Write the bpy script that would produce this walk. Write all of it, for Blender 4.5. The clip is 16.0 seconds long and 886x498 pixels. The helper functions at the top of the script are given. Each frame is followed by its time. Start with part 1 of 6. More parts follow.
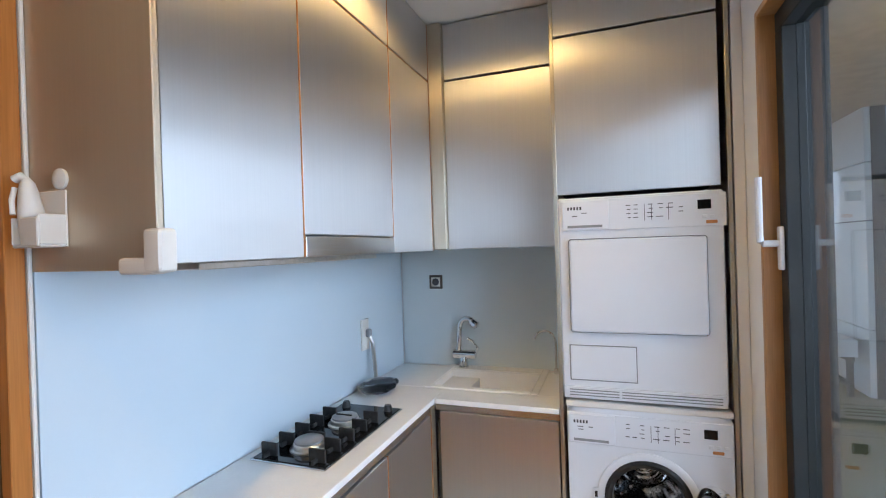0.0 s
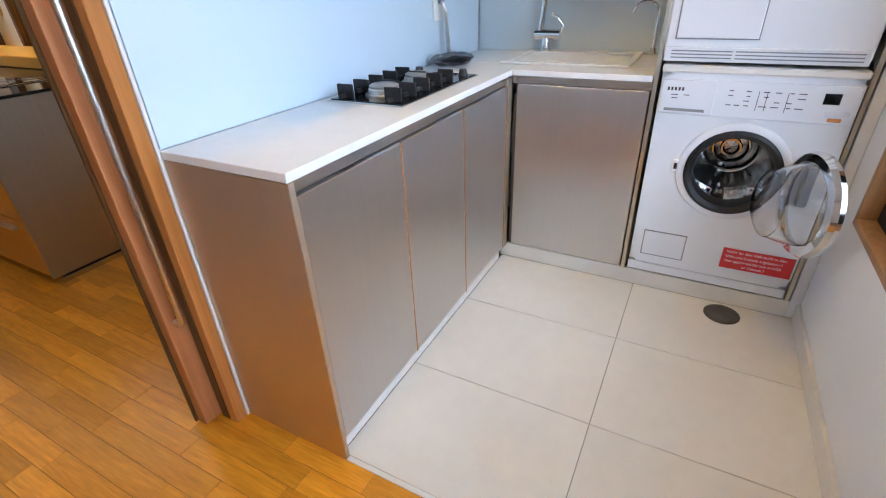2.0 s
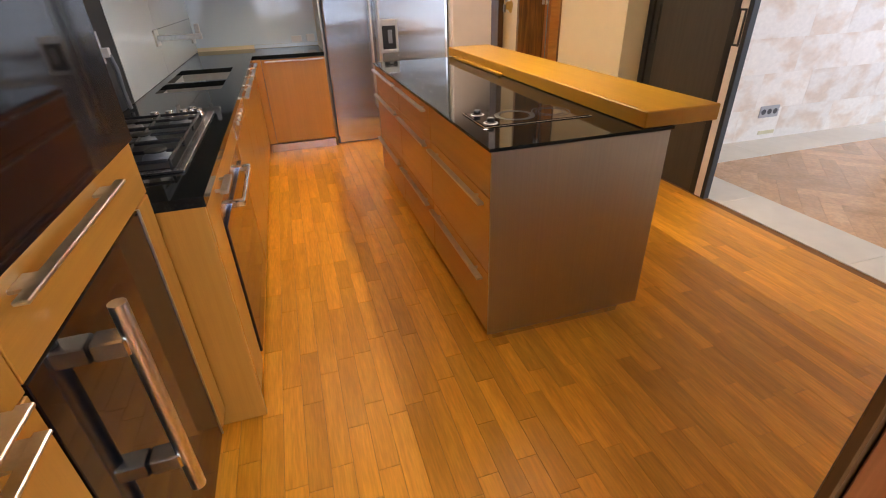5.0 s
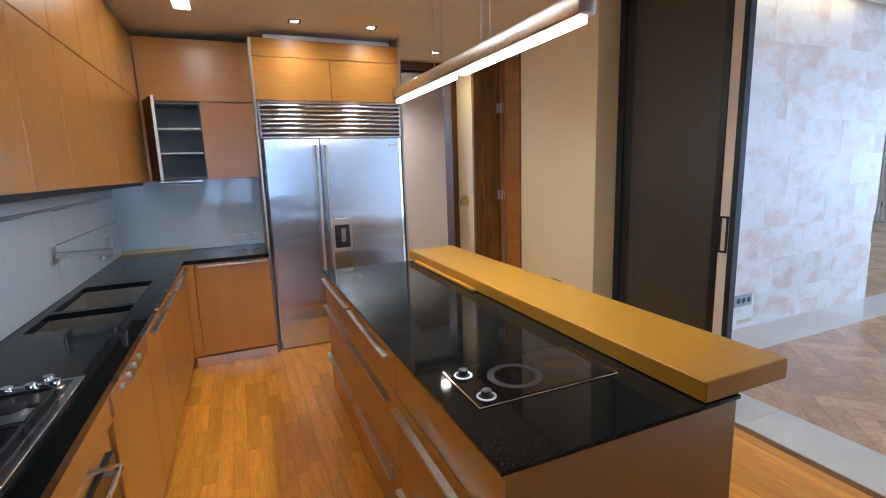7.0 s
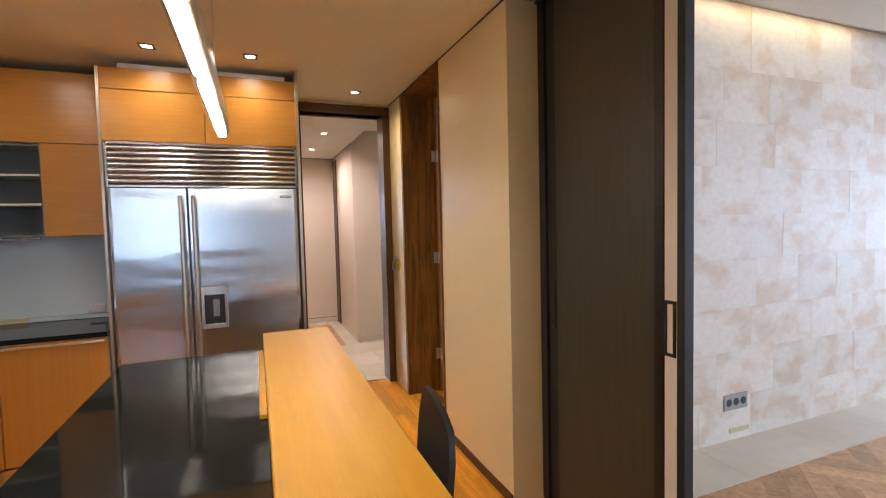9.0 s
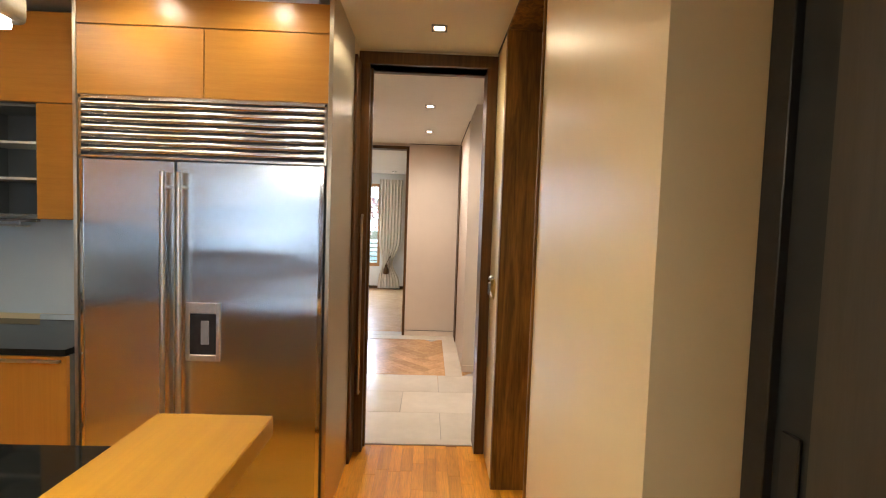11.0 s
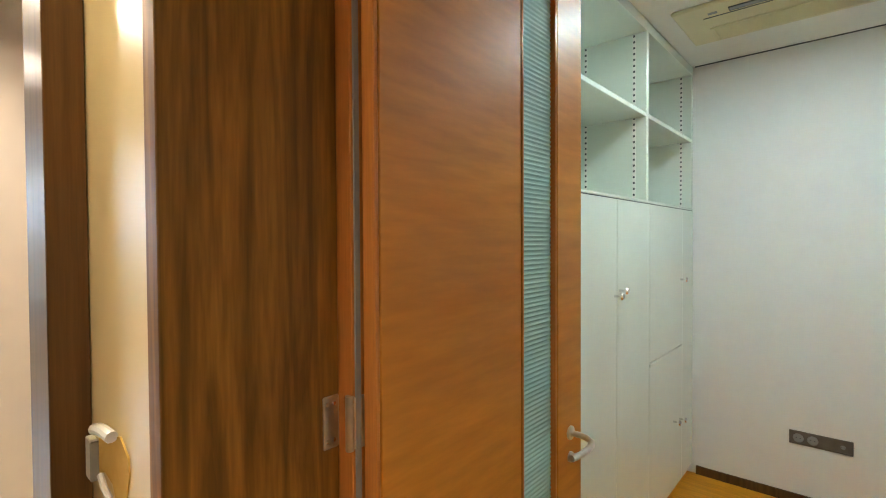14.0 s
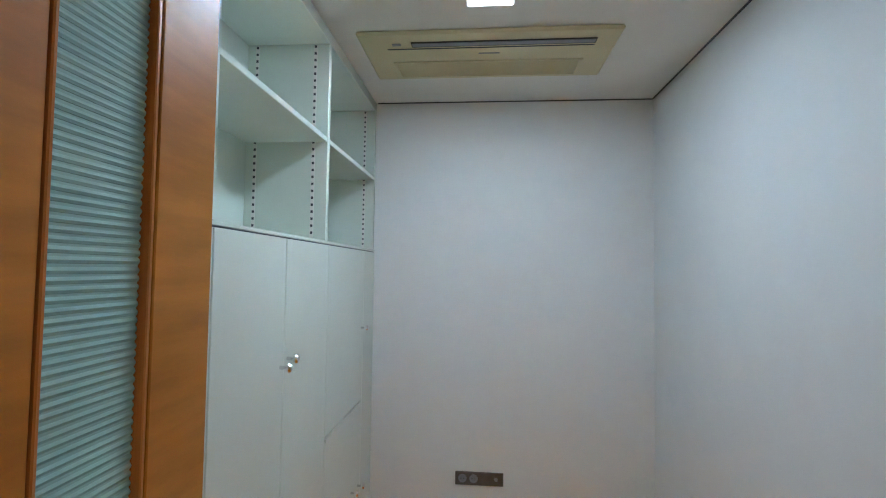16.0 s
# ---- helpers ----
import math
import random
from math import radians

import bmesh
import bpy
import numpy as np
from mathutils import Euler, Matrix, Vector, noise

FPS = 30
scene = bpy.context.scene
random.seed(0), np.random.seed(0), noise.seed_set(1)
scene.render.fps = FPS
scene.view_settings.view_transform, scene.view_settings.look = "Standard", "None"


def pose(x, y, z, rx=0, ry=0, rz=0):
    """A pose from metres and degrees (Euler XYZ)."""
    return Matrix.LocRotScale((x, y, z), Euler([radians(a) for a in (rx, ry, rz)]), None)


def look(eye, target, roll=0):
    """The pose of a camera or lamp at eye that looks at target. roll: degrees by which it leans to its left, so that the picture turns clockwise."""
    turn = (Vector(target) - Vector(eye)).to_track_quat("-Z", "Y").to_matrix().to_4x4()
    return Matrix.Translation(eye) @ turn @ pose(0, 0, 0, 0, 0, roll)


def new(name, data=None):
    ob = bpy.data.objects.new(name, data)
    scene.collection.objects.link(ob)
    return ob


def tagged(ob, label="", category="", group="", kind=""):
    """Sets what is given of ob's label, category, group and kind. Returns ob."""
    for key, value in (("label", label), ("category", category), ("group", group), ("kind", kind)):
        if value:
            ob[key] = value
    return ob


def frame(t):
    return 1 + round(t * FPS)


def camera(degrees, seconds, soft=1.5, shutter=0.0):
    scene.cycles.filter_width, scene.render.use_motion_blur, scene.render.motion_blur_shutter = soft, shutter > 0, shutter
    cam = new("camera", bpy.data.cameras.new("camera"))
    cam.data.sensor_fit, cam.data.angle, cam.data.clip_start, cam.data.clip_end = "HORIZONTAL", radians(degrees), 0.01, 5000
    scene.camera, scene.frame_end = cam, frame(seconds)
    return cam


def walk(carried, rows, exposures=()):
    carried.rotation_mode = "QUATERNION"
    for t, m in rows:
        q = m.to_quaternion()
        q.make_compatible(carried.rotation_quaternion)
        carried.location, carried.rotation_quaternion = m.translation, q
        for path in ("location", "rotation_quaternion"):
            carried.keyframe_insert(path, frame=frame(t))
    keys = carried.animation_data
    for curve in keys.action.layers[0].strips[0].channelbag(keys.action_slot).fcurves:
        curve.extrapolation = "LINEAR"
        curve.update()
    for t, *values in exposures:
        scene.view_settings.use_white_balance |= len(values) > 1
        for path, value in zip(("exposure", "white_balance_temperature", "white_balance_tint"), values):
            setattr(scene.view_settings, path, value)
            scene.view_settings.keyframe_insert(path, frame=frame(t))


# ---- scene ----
cam = camera(86.7, 16.0, soft=1.1)
PATH = [
    (0, (-0.661, -0.778, 1.607), (1.221, -0.101, 1.599), -1.8),
    (0.5, (-0.658, -0.79, 1.515), (1.163, -0.004, 1.258), -1.7),
    (1, (-0.644, -0.785, 1.419), (1.093, 0.051, 0.886), -1.7),
    (1.5, (-0.653, -0.746, 1.335), (0.978, 0.103, 0.548), -2.0),
    (2, (-0.656, -0.728, 1.253), (0.864, 0.115, 0.263), -2.4),
    (2.5, (-0.667, -0.642, 1.212), (0.728, 0.247, 0.087), -2.9),
    (3, (-0.67, -0.443, 1.248), (0.54, 0.628, 0.069), -3.0),
    (3.5, (-0.674, -0.237, 1.303), (0.27, 1.087, 0.138), -2.7),
    (4, (-0.636, -0.059, 1.374), (0.0, 1.451, 0.226), -2.3),
    (4.2, (-0.614, 0.029, 1.374), (-0.101, 1.594, 0.24), -2.3),
    (6.3, (-0.366, 0.907, 1.523), (0.173, 2.747, 0.957), -2.7),
    (6.5, (-0.364, 0.966, 1.536), (0.255, 2.802, 1.039), -2.4),
    (7, (-0.346, 1.077, 1.568), (0.427, 2.889, 1.221), -1.9),
    (7.5, (-0.248, 1.178, 1.556), (0.601, 2.971, 1.31), -1.8),
    (8, (0.016, 1.284, 1.561), (0.893, 3.073, 1.388), -1.8),
    (8.5, (0.326, 1.419, 1.535), (1.184, 3.221, 1.41), -1.6),
    (9, (0.755, 1.586, 1.539), (1.493, 3.442, 1.436), -1.4),
    (9.5, (1.071, 1.798, 1.553), (1.63, 3.716, 1.465), -0.8),
    (9.7, (1.159, 1.899, 1.544), (1.631, 3.841, 1.463), -0.4),
    (11.8, (1.667, 3.668, 1.587), (1.651, 5.664, 1.469), 2.4),
    (12, (1.656, 3.852, 1.571), (1.662, 5.849, 1.456), 2.4),
    (12.5, (1.652, 4.236, 1.572), (1.84, 6.224, 1.47), 2.5),
    (13, (1.686, 4.542, 1.57), (2.257, 6.457, 1.48), 2.1),
    (13.5, (1.697, 4.745, 1.57), (2.744, 6.447, 1.497), 1.2),
    (14, (1.757, 4.862, 1.585), (3.258, 6.184, 1.546), -0.3),
    (14.5, (1.938, 4.958, 1.656), (3.714, 5.877, 1.648), 0.6),
    (15, (2.11, 5.004, 1.708), (4.024, 5.584, 1.749), 1.4),
    (15.5, (2.248, 5.022, 1.72), (4.222, 5.336, 1.804), 1.3),
    (16, (2.307, 4.998, 1.668), (4.297, 5.169, 1.754), 0.8),
]
EXPOSE = [(0.0, -0.42, 5900, 11), (1.0, -0.30, 5800, 11), (2.0, -0.08, 5750, 12), (2.5, 0.02, 5650, 13), (3.5, 0.05, 6100, 18), (4.2, 0.15, 6750, 22),
          (6.3, 0.42, 5000, 12), (7.0, -0.03, 4900, 12), (7.7, -0.08, 5000, 12), (9.0, -0.06, 5950, 15), (9.7, -0.03, 6050, 14), (12.0, 0.08, 6150, 9), (12.5, 0.0, 6150, 8),
          (13.0, 0.0, 5580, -7), (13.5, 0.22, 5850, 0), (14.0, 0.45, 6200, 3), (14.5, 0.46, 5850, 2), (15.0, 0.32, 5550, 11), (16.0, -0.06, 5400, 12)]
walk(cam, [(t, look(eye, target, roll)) for t, eye, target, roll in PATH], EXPOSE)

# ---- world, sun, large lights ----
world = bpy.data.worlds.new("world")
scene.world = world
world.use_nodes = True
sky = world.node_tree.nodes.new("ShaderNodeTexSky")
sky.sky_type, sky.sun_disc, sky.sun_elevation, sky.sun_rotation = "NISHITA", False, radians(40), radians(200)
world.node_tree.links.new(sky.outputs[0], world.node_tree.nodes["Background"].inputs[0])
world.node_tree.nodes["Background"].inputs[1].default_value = 0.14


def area_lamp(name, eye, target, w, h, watts, colour):
    d = bpy.data.lights.new(name, "AREA")
    d.shape, d.size, d.size_y, d.energy, d.color = "RECTANGLE", w, h, watts, colour
    ob = new(name, d)
    ob.matrix_world = look(eye, target)
    return ob


def spot_lamp(name, eye, watts, colour, degrees=110):
    d = bpy.data.lights.new(name, "SPOT")
    d.energy, d.color, d.spot_size, d.spot_blend, d.shadow_soft_size = watts, colour, radians(degrees), 1.0, 0.05
    ob = new(name, d)
    ob.matrix_world = look(eye, (eye[0], eye[1] + 0.001, 0))
    return ob


sun_data = bpy.data.lights.new("sun", "SUN")
sun_data.energy, sun_data.angle, sun_data.color = 4.5, radians(0.5), (1, 0.95, 0.88)
sun_ob = new("sun", sun_data)
sun_ob.matrix_world = look((-8.6, -23.5, 21.0), (0, 0, 0))

WARM, COOL, DAY = (1, 0.88, 0.66), (0.78, 0.95, 0.98), (0.74, 0.85, 1.0)
area_lamp("utility_daylight", (-0.3, -3.0, 1.9), (0.5, -0.4, 1.1), 3.8, 2.2, 158, DAY)
area_lamp("living_daylight", (12.9, 1.9, 1.35), (4.5, 2.0, 1.0), 6.0, 2.4, 370, (0.54, 0.74, 1))
# added fill lamp in an assumed south opening, brightens stone and wall end
area_lamp("living_south_fill", (5.9, -1.62, 1.4), (5.9, 3.0, 0.9), 7.0, 2.1, 112, (0.86, 0.93, 1))
area_lamp("bedroom_daylight", (-0.7, 16.2, 3.4), (0.2, 11.0, 0.4), 4.0, 2.6, 850, (0.62, 0.80, 1))
area_lamp("pendant_light", (0.63, 3.12, 1.950), (0.63, 3.12, 0), 0.05, 1.6, 14, WARM)
area_lamp("ceiling_strip_light", (-0.58, 4.2, 2.68), (-0.58, 4.2, 0), 0.07, 1.5, 7, WARM)
area_lamp("study_light", (4.05, 4.98, 2.70), (4.05, 4.98, 0), 0.17, 0.17, 15, COOL)
for px, py in ((0.17, 5.04), (0.77, 5.04), (1.6, 5.68)):
    spot_lamp("kitchen_spot", (px, py, 2.68), 36 if px > 1 else 22, (1, 0.80, 0.48) if px > 1 else WARM, 165)
for px, py in ((1.55, 7.3), (1.54, 8.5)):
    spot_lamp("hall_spot", (px, py, 2.63), 90, (1, 0.82, 0.66), 172)
for px, watts in ((0.75, 46), (-0.62, 36)):
    spot_lamp("utility_spot", (px, -0.30, 2.68), watts, (1, 0.62, 0.20), 172)
area_lamp("living_cove_light", (4.2, 3.715, 2.955), (4.2, 3.74, 0), 1.7, 0.05, 2.2, (1, 0.74, 0.36))


# ---- materials ----
def material(name, base, second=None, rough=0.5, metal=0.0, scale=(4, 4, 4), detail=6, mix=(0.35, 0.65), bump=0.0,
             fine=0.0, vary=0.0, coat=0.0, rough_var=0.0, emit=0.0, aniso=0.0, distort=0.0, island=False, wave=0.0):
    """Procedural surface: large blotches or grain between two colours, fine grain, relief and a change per piece."""
    m = bpy.data.materials.new(name)
    m.use_nodes = True
    n, l = m.node_tree.nodes, m.node_tree.links
    b = n["Principled BSDF"]
    b.inputs["Roughness"].default_value, b.inputs["Metallic"].default_value = rough, metal
    b.inputs["Coat Weight"].default_value = coat
    b.inputs["Anisotropic"].default_value = aniso
    b.inputs["Coat Roughness"].default_value = 0.22
    if aniso:
        tg = n.new("ShaderNodeTangent")
        tg.direction_type, tg.axis = "RADIAL", "Z"
        l.new(tg.outputs[0], b.inputs["Tangent"])
    if emit:
        b.inputs["Emission Color"].default_value, b.inputs["Emission Strength"].default_value = (*base, 1), emit
    b.inputs["Base Color"].default_value = (*base, 1)
    if second is None:
        return m
    co = n.new("ShaderNodeTexCoord")
    mp = n.new("ShaderNodeMapping")
    mp.inputs["Scale"].default_value = scale
    l.new(co.outputs["Object"], mp.inputs["Vector"])
    info = n.new("ShaderNodeNewGeometry" if island else "ShaderNodeObjectInfo")
    chance = info.outputs["Random Per Island" if island else "Random"]
    if vary:
        mu = n.new("ShaderNodeMath")
        mu.operation = "MULTIPLY"
        mu.inputs[1].default_value = 37.0
        l.new(chance, mu.inputs[0])
        cb = n.new("ShaderNodeCombineXYZ")
        for k in range(3):
            l.new(mu.outputs[0], cb.inputs[k])
        l.new(cb.outputs[0], mp.inputs["Location"])
    tx = n.new("ShaderNodeTexNoise")
    tx.inputs["Scale"].default_value, tx.inputs["Detail"].default_value = 1.0, detail
    tx.inputs["Distortion"].default_value = distort
    l.new(mp.outputs[0], tx.inputs["Vector"])
    rp = n.new("ShaderNodeValToRGB")
    rp.color_ramp.elements[0].position, rp.color_ramp.elements[1].position = mix
    rp.color_ramp.elements[0].color, rp.color_ramp.elements[1].color = (*base, 1), (*second, 1)
    l.new(tx.outputs["Fac"], rp.inputs[0])
    col = rp.outputs[0]
    if fine:
        f = n.new("ShaderNodeTexNoise")
        f.inputs["Scale"].default_value, f.inputs["Detail"].default_value = 7.0, 3
        l.new(mp.outputs[0], f.inputs["Vector"])
        mr = n.new("ShaderNodeMapRange")
        mr.inputs["From Min"].default_value, mr.inputs["From Max"].default_value = 0.3, 0.7
        mr.inputs["To Min"].default_value, mr.inputs["To Max"].default_value = 1 - fine, 1 + fine
        l.new(f.outputs["Fac"], mr.inputs["Value"])
        hv = n.new("ShaderNodeHueSaturation")
        l.new(mr.outputs[0], hv.inputs["Value"])
        l.new(col, hv.inputs["Color"])
        col = hv.outputs[0]
    if vary:
        mr2 = n.new("ShaderNodeMapRange")
        mr2.inputs["To Min"].default_value, mr2.inputs["To Max"].default_value = 1 - vary, 1 + vary
        l.new(chance, mr2.inputs["Value"])
        hv2 = n.new("ShaderNodeHueSaturation")
        l.new(mr2.outputs[0], hv2.inputs["Value"])
        l.new(col, hv2.inputs["Color"])
        col = hv2.outputs[0]
    l.new(col, b.inputs["Base Color"])
    if rough_var:
        mr3 = n.new("ShaderNodeMapRange")
        mr3.inputs["To Min"].default_value, mr3.inputs["To Max"].default_value = rough - rough_var, rough + rough_var
        l.new(tx.outputs["Fac"], mr3.inputs["Value"])
        l.new(mr3.outputs[0], b.inputs["Roughness"])
    if bump:
        bp = n.new("ShaderNodeBump")
        bp.inputs["Strength"].default_value, bp.inputs["Distance"].default_value = bump, 0.002
        l.new(tx.outputs["Fac"], bp.inputs["Height"])
        l.new(bp.outputs[0], b.inputs["Normal"])
        if wave:
            mp2 = n.new("ShaderNodeMapping")
            mp2.inputs["Scale"].default_value = (0.6, 0.6, 4.2)
            l.new(co.outputs["Object"], mp2.inputs["Vector"])
            tw = n.new("ShaderNodeTexNoise")
            tw.inputs["Scale"].default_value, tw.inputs["Detail"].default_value = 1.0, 1
            l.new(mp2.outputs[0], tw.inputs["Vector"])
            bw = n.new("ShaderNodeBump")
            bw.inputs["Strength"].default_value, bw.inputs["Distance"].default_value = 1.0, wave
            l.new(tw.outputs["Fac"], bw.inputs["Height"])
            l.new(bw.outputs[0], bp.inputs["Normal"])
    return m


def glass(name, tint=(1, 1, 1), rough=0.0, alpha_gloss=0.12):
    m = bpy.data.materials.new(name)
    m.use_nodes = True
    b = m.node_tree.nodes["Principled BSDF"]
    b.inputs["Base Color"].default_value = (*tint, 1)
    b.inputs["Roughness"].default_value = rough
    b.inputs["Transmission Weight"].default_value = 1.0
    b.inputs["IOR"].default_value = 1.45
    return m


CREAM = material("cream_wall_paint", (0.80, 0.655, 0.375), (0.815, 0.67, 0.39), 0.34, scale=(1.2, 1.2, 1.2), bump=0.04, fine=0.012)
CEIL_K = material("kitchen_ceiling_paint", (0.80, 0.72, 0.53), (0.815, 0.735, 0.545), 0.7, scale=(1.2, 1.2, 1.2), fine=0.01)
WHITE = material("white_wall_paint", (0.775, 0.77, 0.76), (0.785, 0.78, 0.77), 0.6, scale=(1.2, 1.2, 1.2), bump=0.04, fine=0.012)
PINKISH = material("hall_wall_paint", (0.74, 0.65, 0.56), (0.755, 0.665, 0.575), 0.6, scale=(1.2, 1.2, 1.2), bump=0.04, fine=0.012)
CEIL = material("ceiling_paint", (0.74, 0.72, 0.66), (0.77, 0.75, 0.70), 0.7, scale=(2, 2, 2), fine=0.01)
STEEL_H = material("brushed_steel_horizontal", (0.60, 0.59, 0.57), (0.66, 0.65, 0.63), 0.24, 1.0, (3, 3, 300), 3, bump=0.04, rough_var=0.05)
# bluish base colour paints in the reflected window light
STEEL_V = material("brushed_steel_blue_reflection", (0.62, 0.66, 0.70), (0.64, 0.68, 0.72), 0.22, 1.0, (300, 300, 1.2), 3, bump=0.004, aniso=0.9, wave=0.011)
# warm base colour stands in for the wall and lamp reflections on side panels
STEEL_S = material("brushed_steel_warm_reflection", (0.57, 0.51, 0.40), (0.60, 0.54, 0.43), 0.40, 1.0, (300, 300, 1.2), 3, bump=0.006, rough_var=0.02, aniso=0.85)
# gold tint paints the reflection of nearby wood into plain brushed steel
STEEL_E = material("steel_end_panel_wood_reflection", (0.64, 0.54, 0.41), (0.66, 0.56, 0.43), 0.50, 1.0, (260, 260, 1.6), 3, bump=0.006, rough_var=0.02, aniso=0.5)
STEEL_D = material("satin_steel_door", (0.625, 0.61, 0.60), (0.645, 0.63, 0.62), 0.38, 1.0, (190, 190, 0.6), 4, fine=0.006, vary=0.015, bump=0.004, rough_var=0.03, aniso=0.88, wave=0.003)
# darker, yellowed steel: the floor's brown reflection is put into the colour
STEEL_I = material("steel_panel_brown_reflection", (0.43, 0.40, 0.335), (0.46, 0.43, 0.36), 0.42, 1.0, (260, 260, 1.6), 3, bump=0.006, rough_var=0.02, aniso=0.8)
CHROME = material("chrome", (0.8, 0.8, 0.8), None, 0.08, 1.0)
NICKEL = material("brushed_nickel", (0.62, 0.60, 0.56), (0.70, 0.68, 0.64), 0.28, 1.0, (60, 60, 60), 3)
VENEER_H = material("cherry_veneer_horizontal", (0.475, 0.208, 0.027), (0.515, 0.232, 0.033), 0.30, 0, (3, 0.8, 46), 7, fine=0.035, vary=0.04, coat=0.12, bump=0.015, distort=0.3)
VENEER_V = material("cherry_veneer_vertical", (0.475, 0.208, 0.027), (0.515, 0.232, 0.033), 0.30, 0, (38, 38, 0.9), 7, fine=0.035, vary=0.04, coat=0.12, bump=0.015, distort=0.3)
MAPLE = material("bar_top_wood", (0.48, 0.236, 0.016), (0.52, 0.262, 0.020), 0.36, 0, (20, 0.8, 20), 6, fine=0.03, coat=0.06, bump=0.04, distort=0.4)
PLANK = material("jatoba_plank", (0.68, 0.268, 0.014), (0.80, 0.340, 0.022), 0.36, 0, (24, 1.8, 24), 9, fine=0.12, vary=0.15, coat=0.0, bump=0.06, distort=0.9, rough_var=0.05)
PLANK_J = material("jatoba_plank_joined", (0.68, 0.268, 0.014), (0.80, 0.340, 0.022), 0.36, 0, (24, 1.8, 24), 9, fine=0.12, vary=0.15, coat=0.0, bump=0.06, distort=0.9, rough_var=0.05, island=True)
JOINT = material("floor_joint", (0.20, 0.075, 0.012), (0.26, 0.10, 0.016), 0.7, scale=(8, 8, 8))
TILE = material("cream_floor_tile", (0.76, 0.72, 0.65), (0.80, 0.765, 0.70), 0.24, 0, (2.5, 2.5, 2.5), 6, fine=0.02, vary=0.025, bump=0.02)
GROUT = material("tile_grout", (0.34, 0.31, 0.27), (0.42, 0.38, 0.33), 0.8, scale=(9, 9, 9))
MARBLE = material("limestone_floor", (0.70, 0.62, 0.50), (0.78, 0.71, 0.60), 0.16, 0, (1.6, 1.6, 1.6), 7, fine=0.03, vary=0.04)
BACKGLASS = material("back_painted_glass_blue", (0.60, 0.70, 0.78), (0.62, 0.72, 0.80), 0.10, 0, (1, 1, 1), 2)
BACKGLASS_G = material("back_painted_glass_grey", (0.64, 0.71, 0.73), (0.66, 0.73, 0.75), 0.06, 0, (1, 1, 1), 2)
COUNTER_W = material("white_quartz", (0.82, 0.81, 0.79), (0.845, 0.835, 0.815), 0.24, 0, (18, 18, 18), 4, fine=0.012)
GRANITE = material("black_granite", (0.008, 0.009, 0.009), (0.022, 0.023, 0.022), 0.05, 0, (140, 140, 140), 3, mix=(0.45, 0.8), rough_var=0.015)
ENAMEL = material("white_enamel", (0.74, 0.76, 0.80), (0.77, 0.79, 0.83), 0.24, 0, (2, 2, 2), 3, coat=0.2)
GREYPL = material("grey_plastic", (0.22, 0.23, 0.24), (0.26, 0.27, 0.28), 0.4, 0, (20, 20, 20))
BLACKPL = material("black_plastic", (0.012, 0.012, 0.013), (0.02, 0.02, 0.02), 0.35, 0, (40, 40, 40))
GRANITE.node_tree.nodes["Principled BSDF"].inputs["Specular IOR Level"].default_value = 0.18
SINKSTEEL = material("satin_sink_steel", (0.50, 0.47, 0.41), (0.56, 0.53, 0.47), 0.34, 0.9, (20, 20, 20), 4)
BLACKGL = material("black_glass", (0.008, 0.008, 0.009), None, 0.05)
WHITEPL = material("white_plastic", (0.74, 0.71, 0.66), (0.78, 0.75, 0.70), 0.35, 0, (10, 10, 10))
IRON = material("cast_iron", (0.010, 0.010, 0.010), (0.022, 0.022, 0.022), 0.68, 0, (80, 80, 80), bump=0.3)
WENGE = material("dark_brown_door_panel", (0.050, 0.044, 0.032), (0.060, 0.053, 0.039), 0.45, 0, (3, 40, 3), fine=0.06, bump=0.05)
WENGE_T = material("dark_walnut_trim", (0.078, 0.036, 0.011), (0.120, 0.057, 0.017), 0.40, 0, (45, 45, 1.5), 7, fine=0.1, coat=0.06, bump=0.05)
BROWN = material("walnut_stained_door", (0.45, 0.160, 0.019), (0.60, 0.242, 0.033), 0.46, 0, (0.8, 8, 5.0), 8, mix=(0.30, 0.70), fine=0.12, coat=0.05, bump=0.03, distort=0.5)
BROWN_D = material("dark_oak_jamb", (0.135, 0.058, 0.009), (0.285, 0.127, 0.018), 0.48, 0, (15, 15, 1.1), 9, mix=(0.38, 0.62), fine=0.22, bump=0.10, distort=1.8)
ORANGEW = material("sapele_trim", (0.42, 0.16, 0.035), (0.50, 0.20, 0.05), 0.34, 0, (45, 45, 1.4), 7, fine=0.08, coat=0.15, bump=0.04)
FRAMEW = material("window_frame_wood", (0.36, 0.18, 0.065), (0.44, 0.23, 0.09), 0.42, 0, (40, 40, 1.5), 7, fine=0.09, bump=0.05)
SLIDEW = material("sliding_door_edge_wood", (0.38, 0.140, 0.045), (0.46, 0.180, 0.062), 0.38, 0, (50, 50, 1.4), 7, fine=0.08, coat=0.1, bump=0.04)
SASH = material("dark_grey_sash", (0.012, 0.015, 0.016), (0.017, 0.020, 0.021), 0.55, 0, (10, 10, 10))
STONE = material("travertine", (0.72, 0.595, 0.475), (0.82, 0.77, 0.70), 0.46, 0, (3.0, 3.0, 4.6), 14, mix=(0.37, 0.52), fine=0.05, vary=0.045, bump=0.22, distort=0.25)
CABWHITE = material("pale_green_white_laminate", (0.70, 0.74, 0.66), (0.73, 0.77, 0.69), 0.22, 0, (2, 2, 2), 3, coat=0.15)
FROST = material("frosted_glass", (0.30, 0.50, 0.48), (0.36, 0.56, 0.54), 0.6, 0, (1.5, 1.5, 30), 4, bump=0.1)
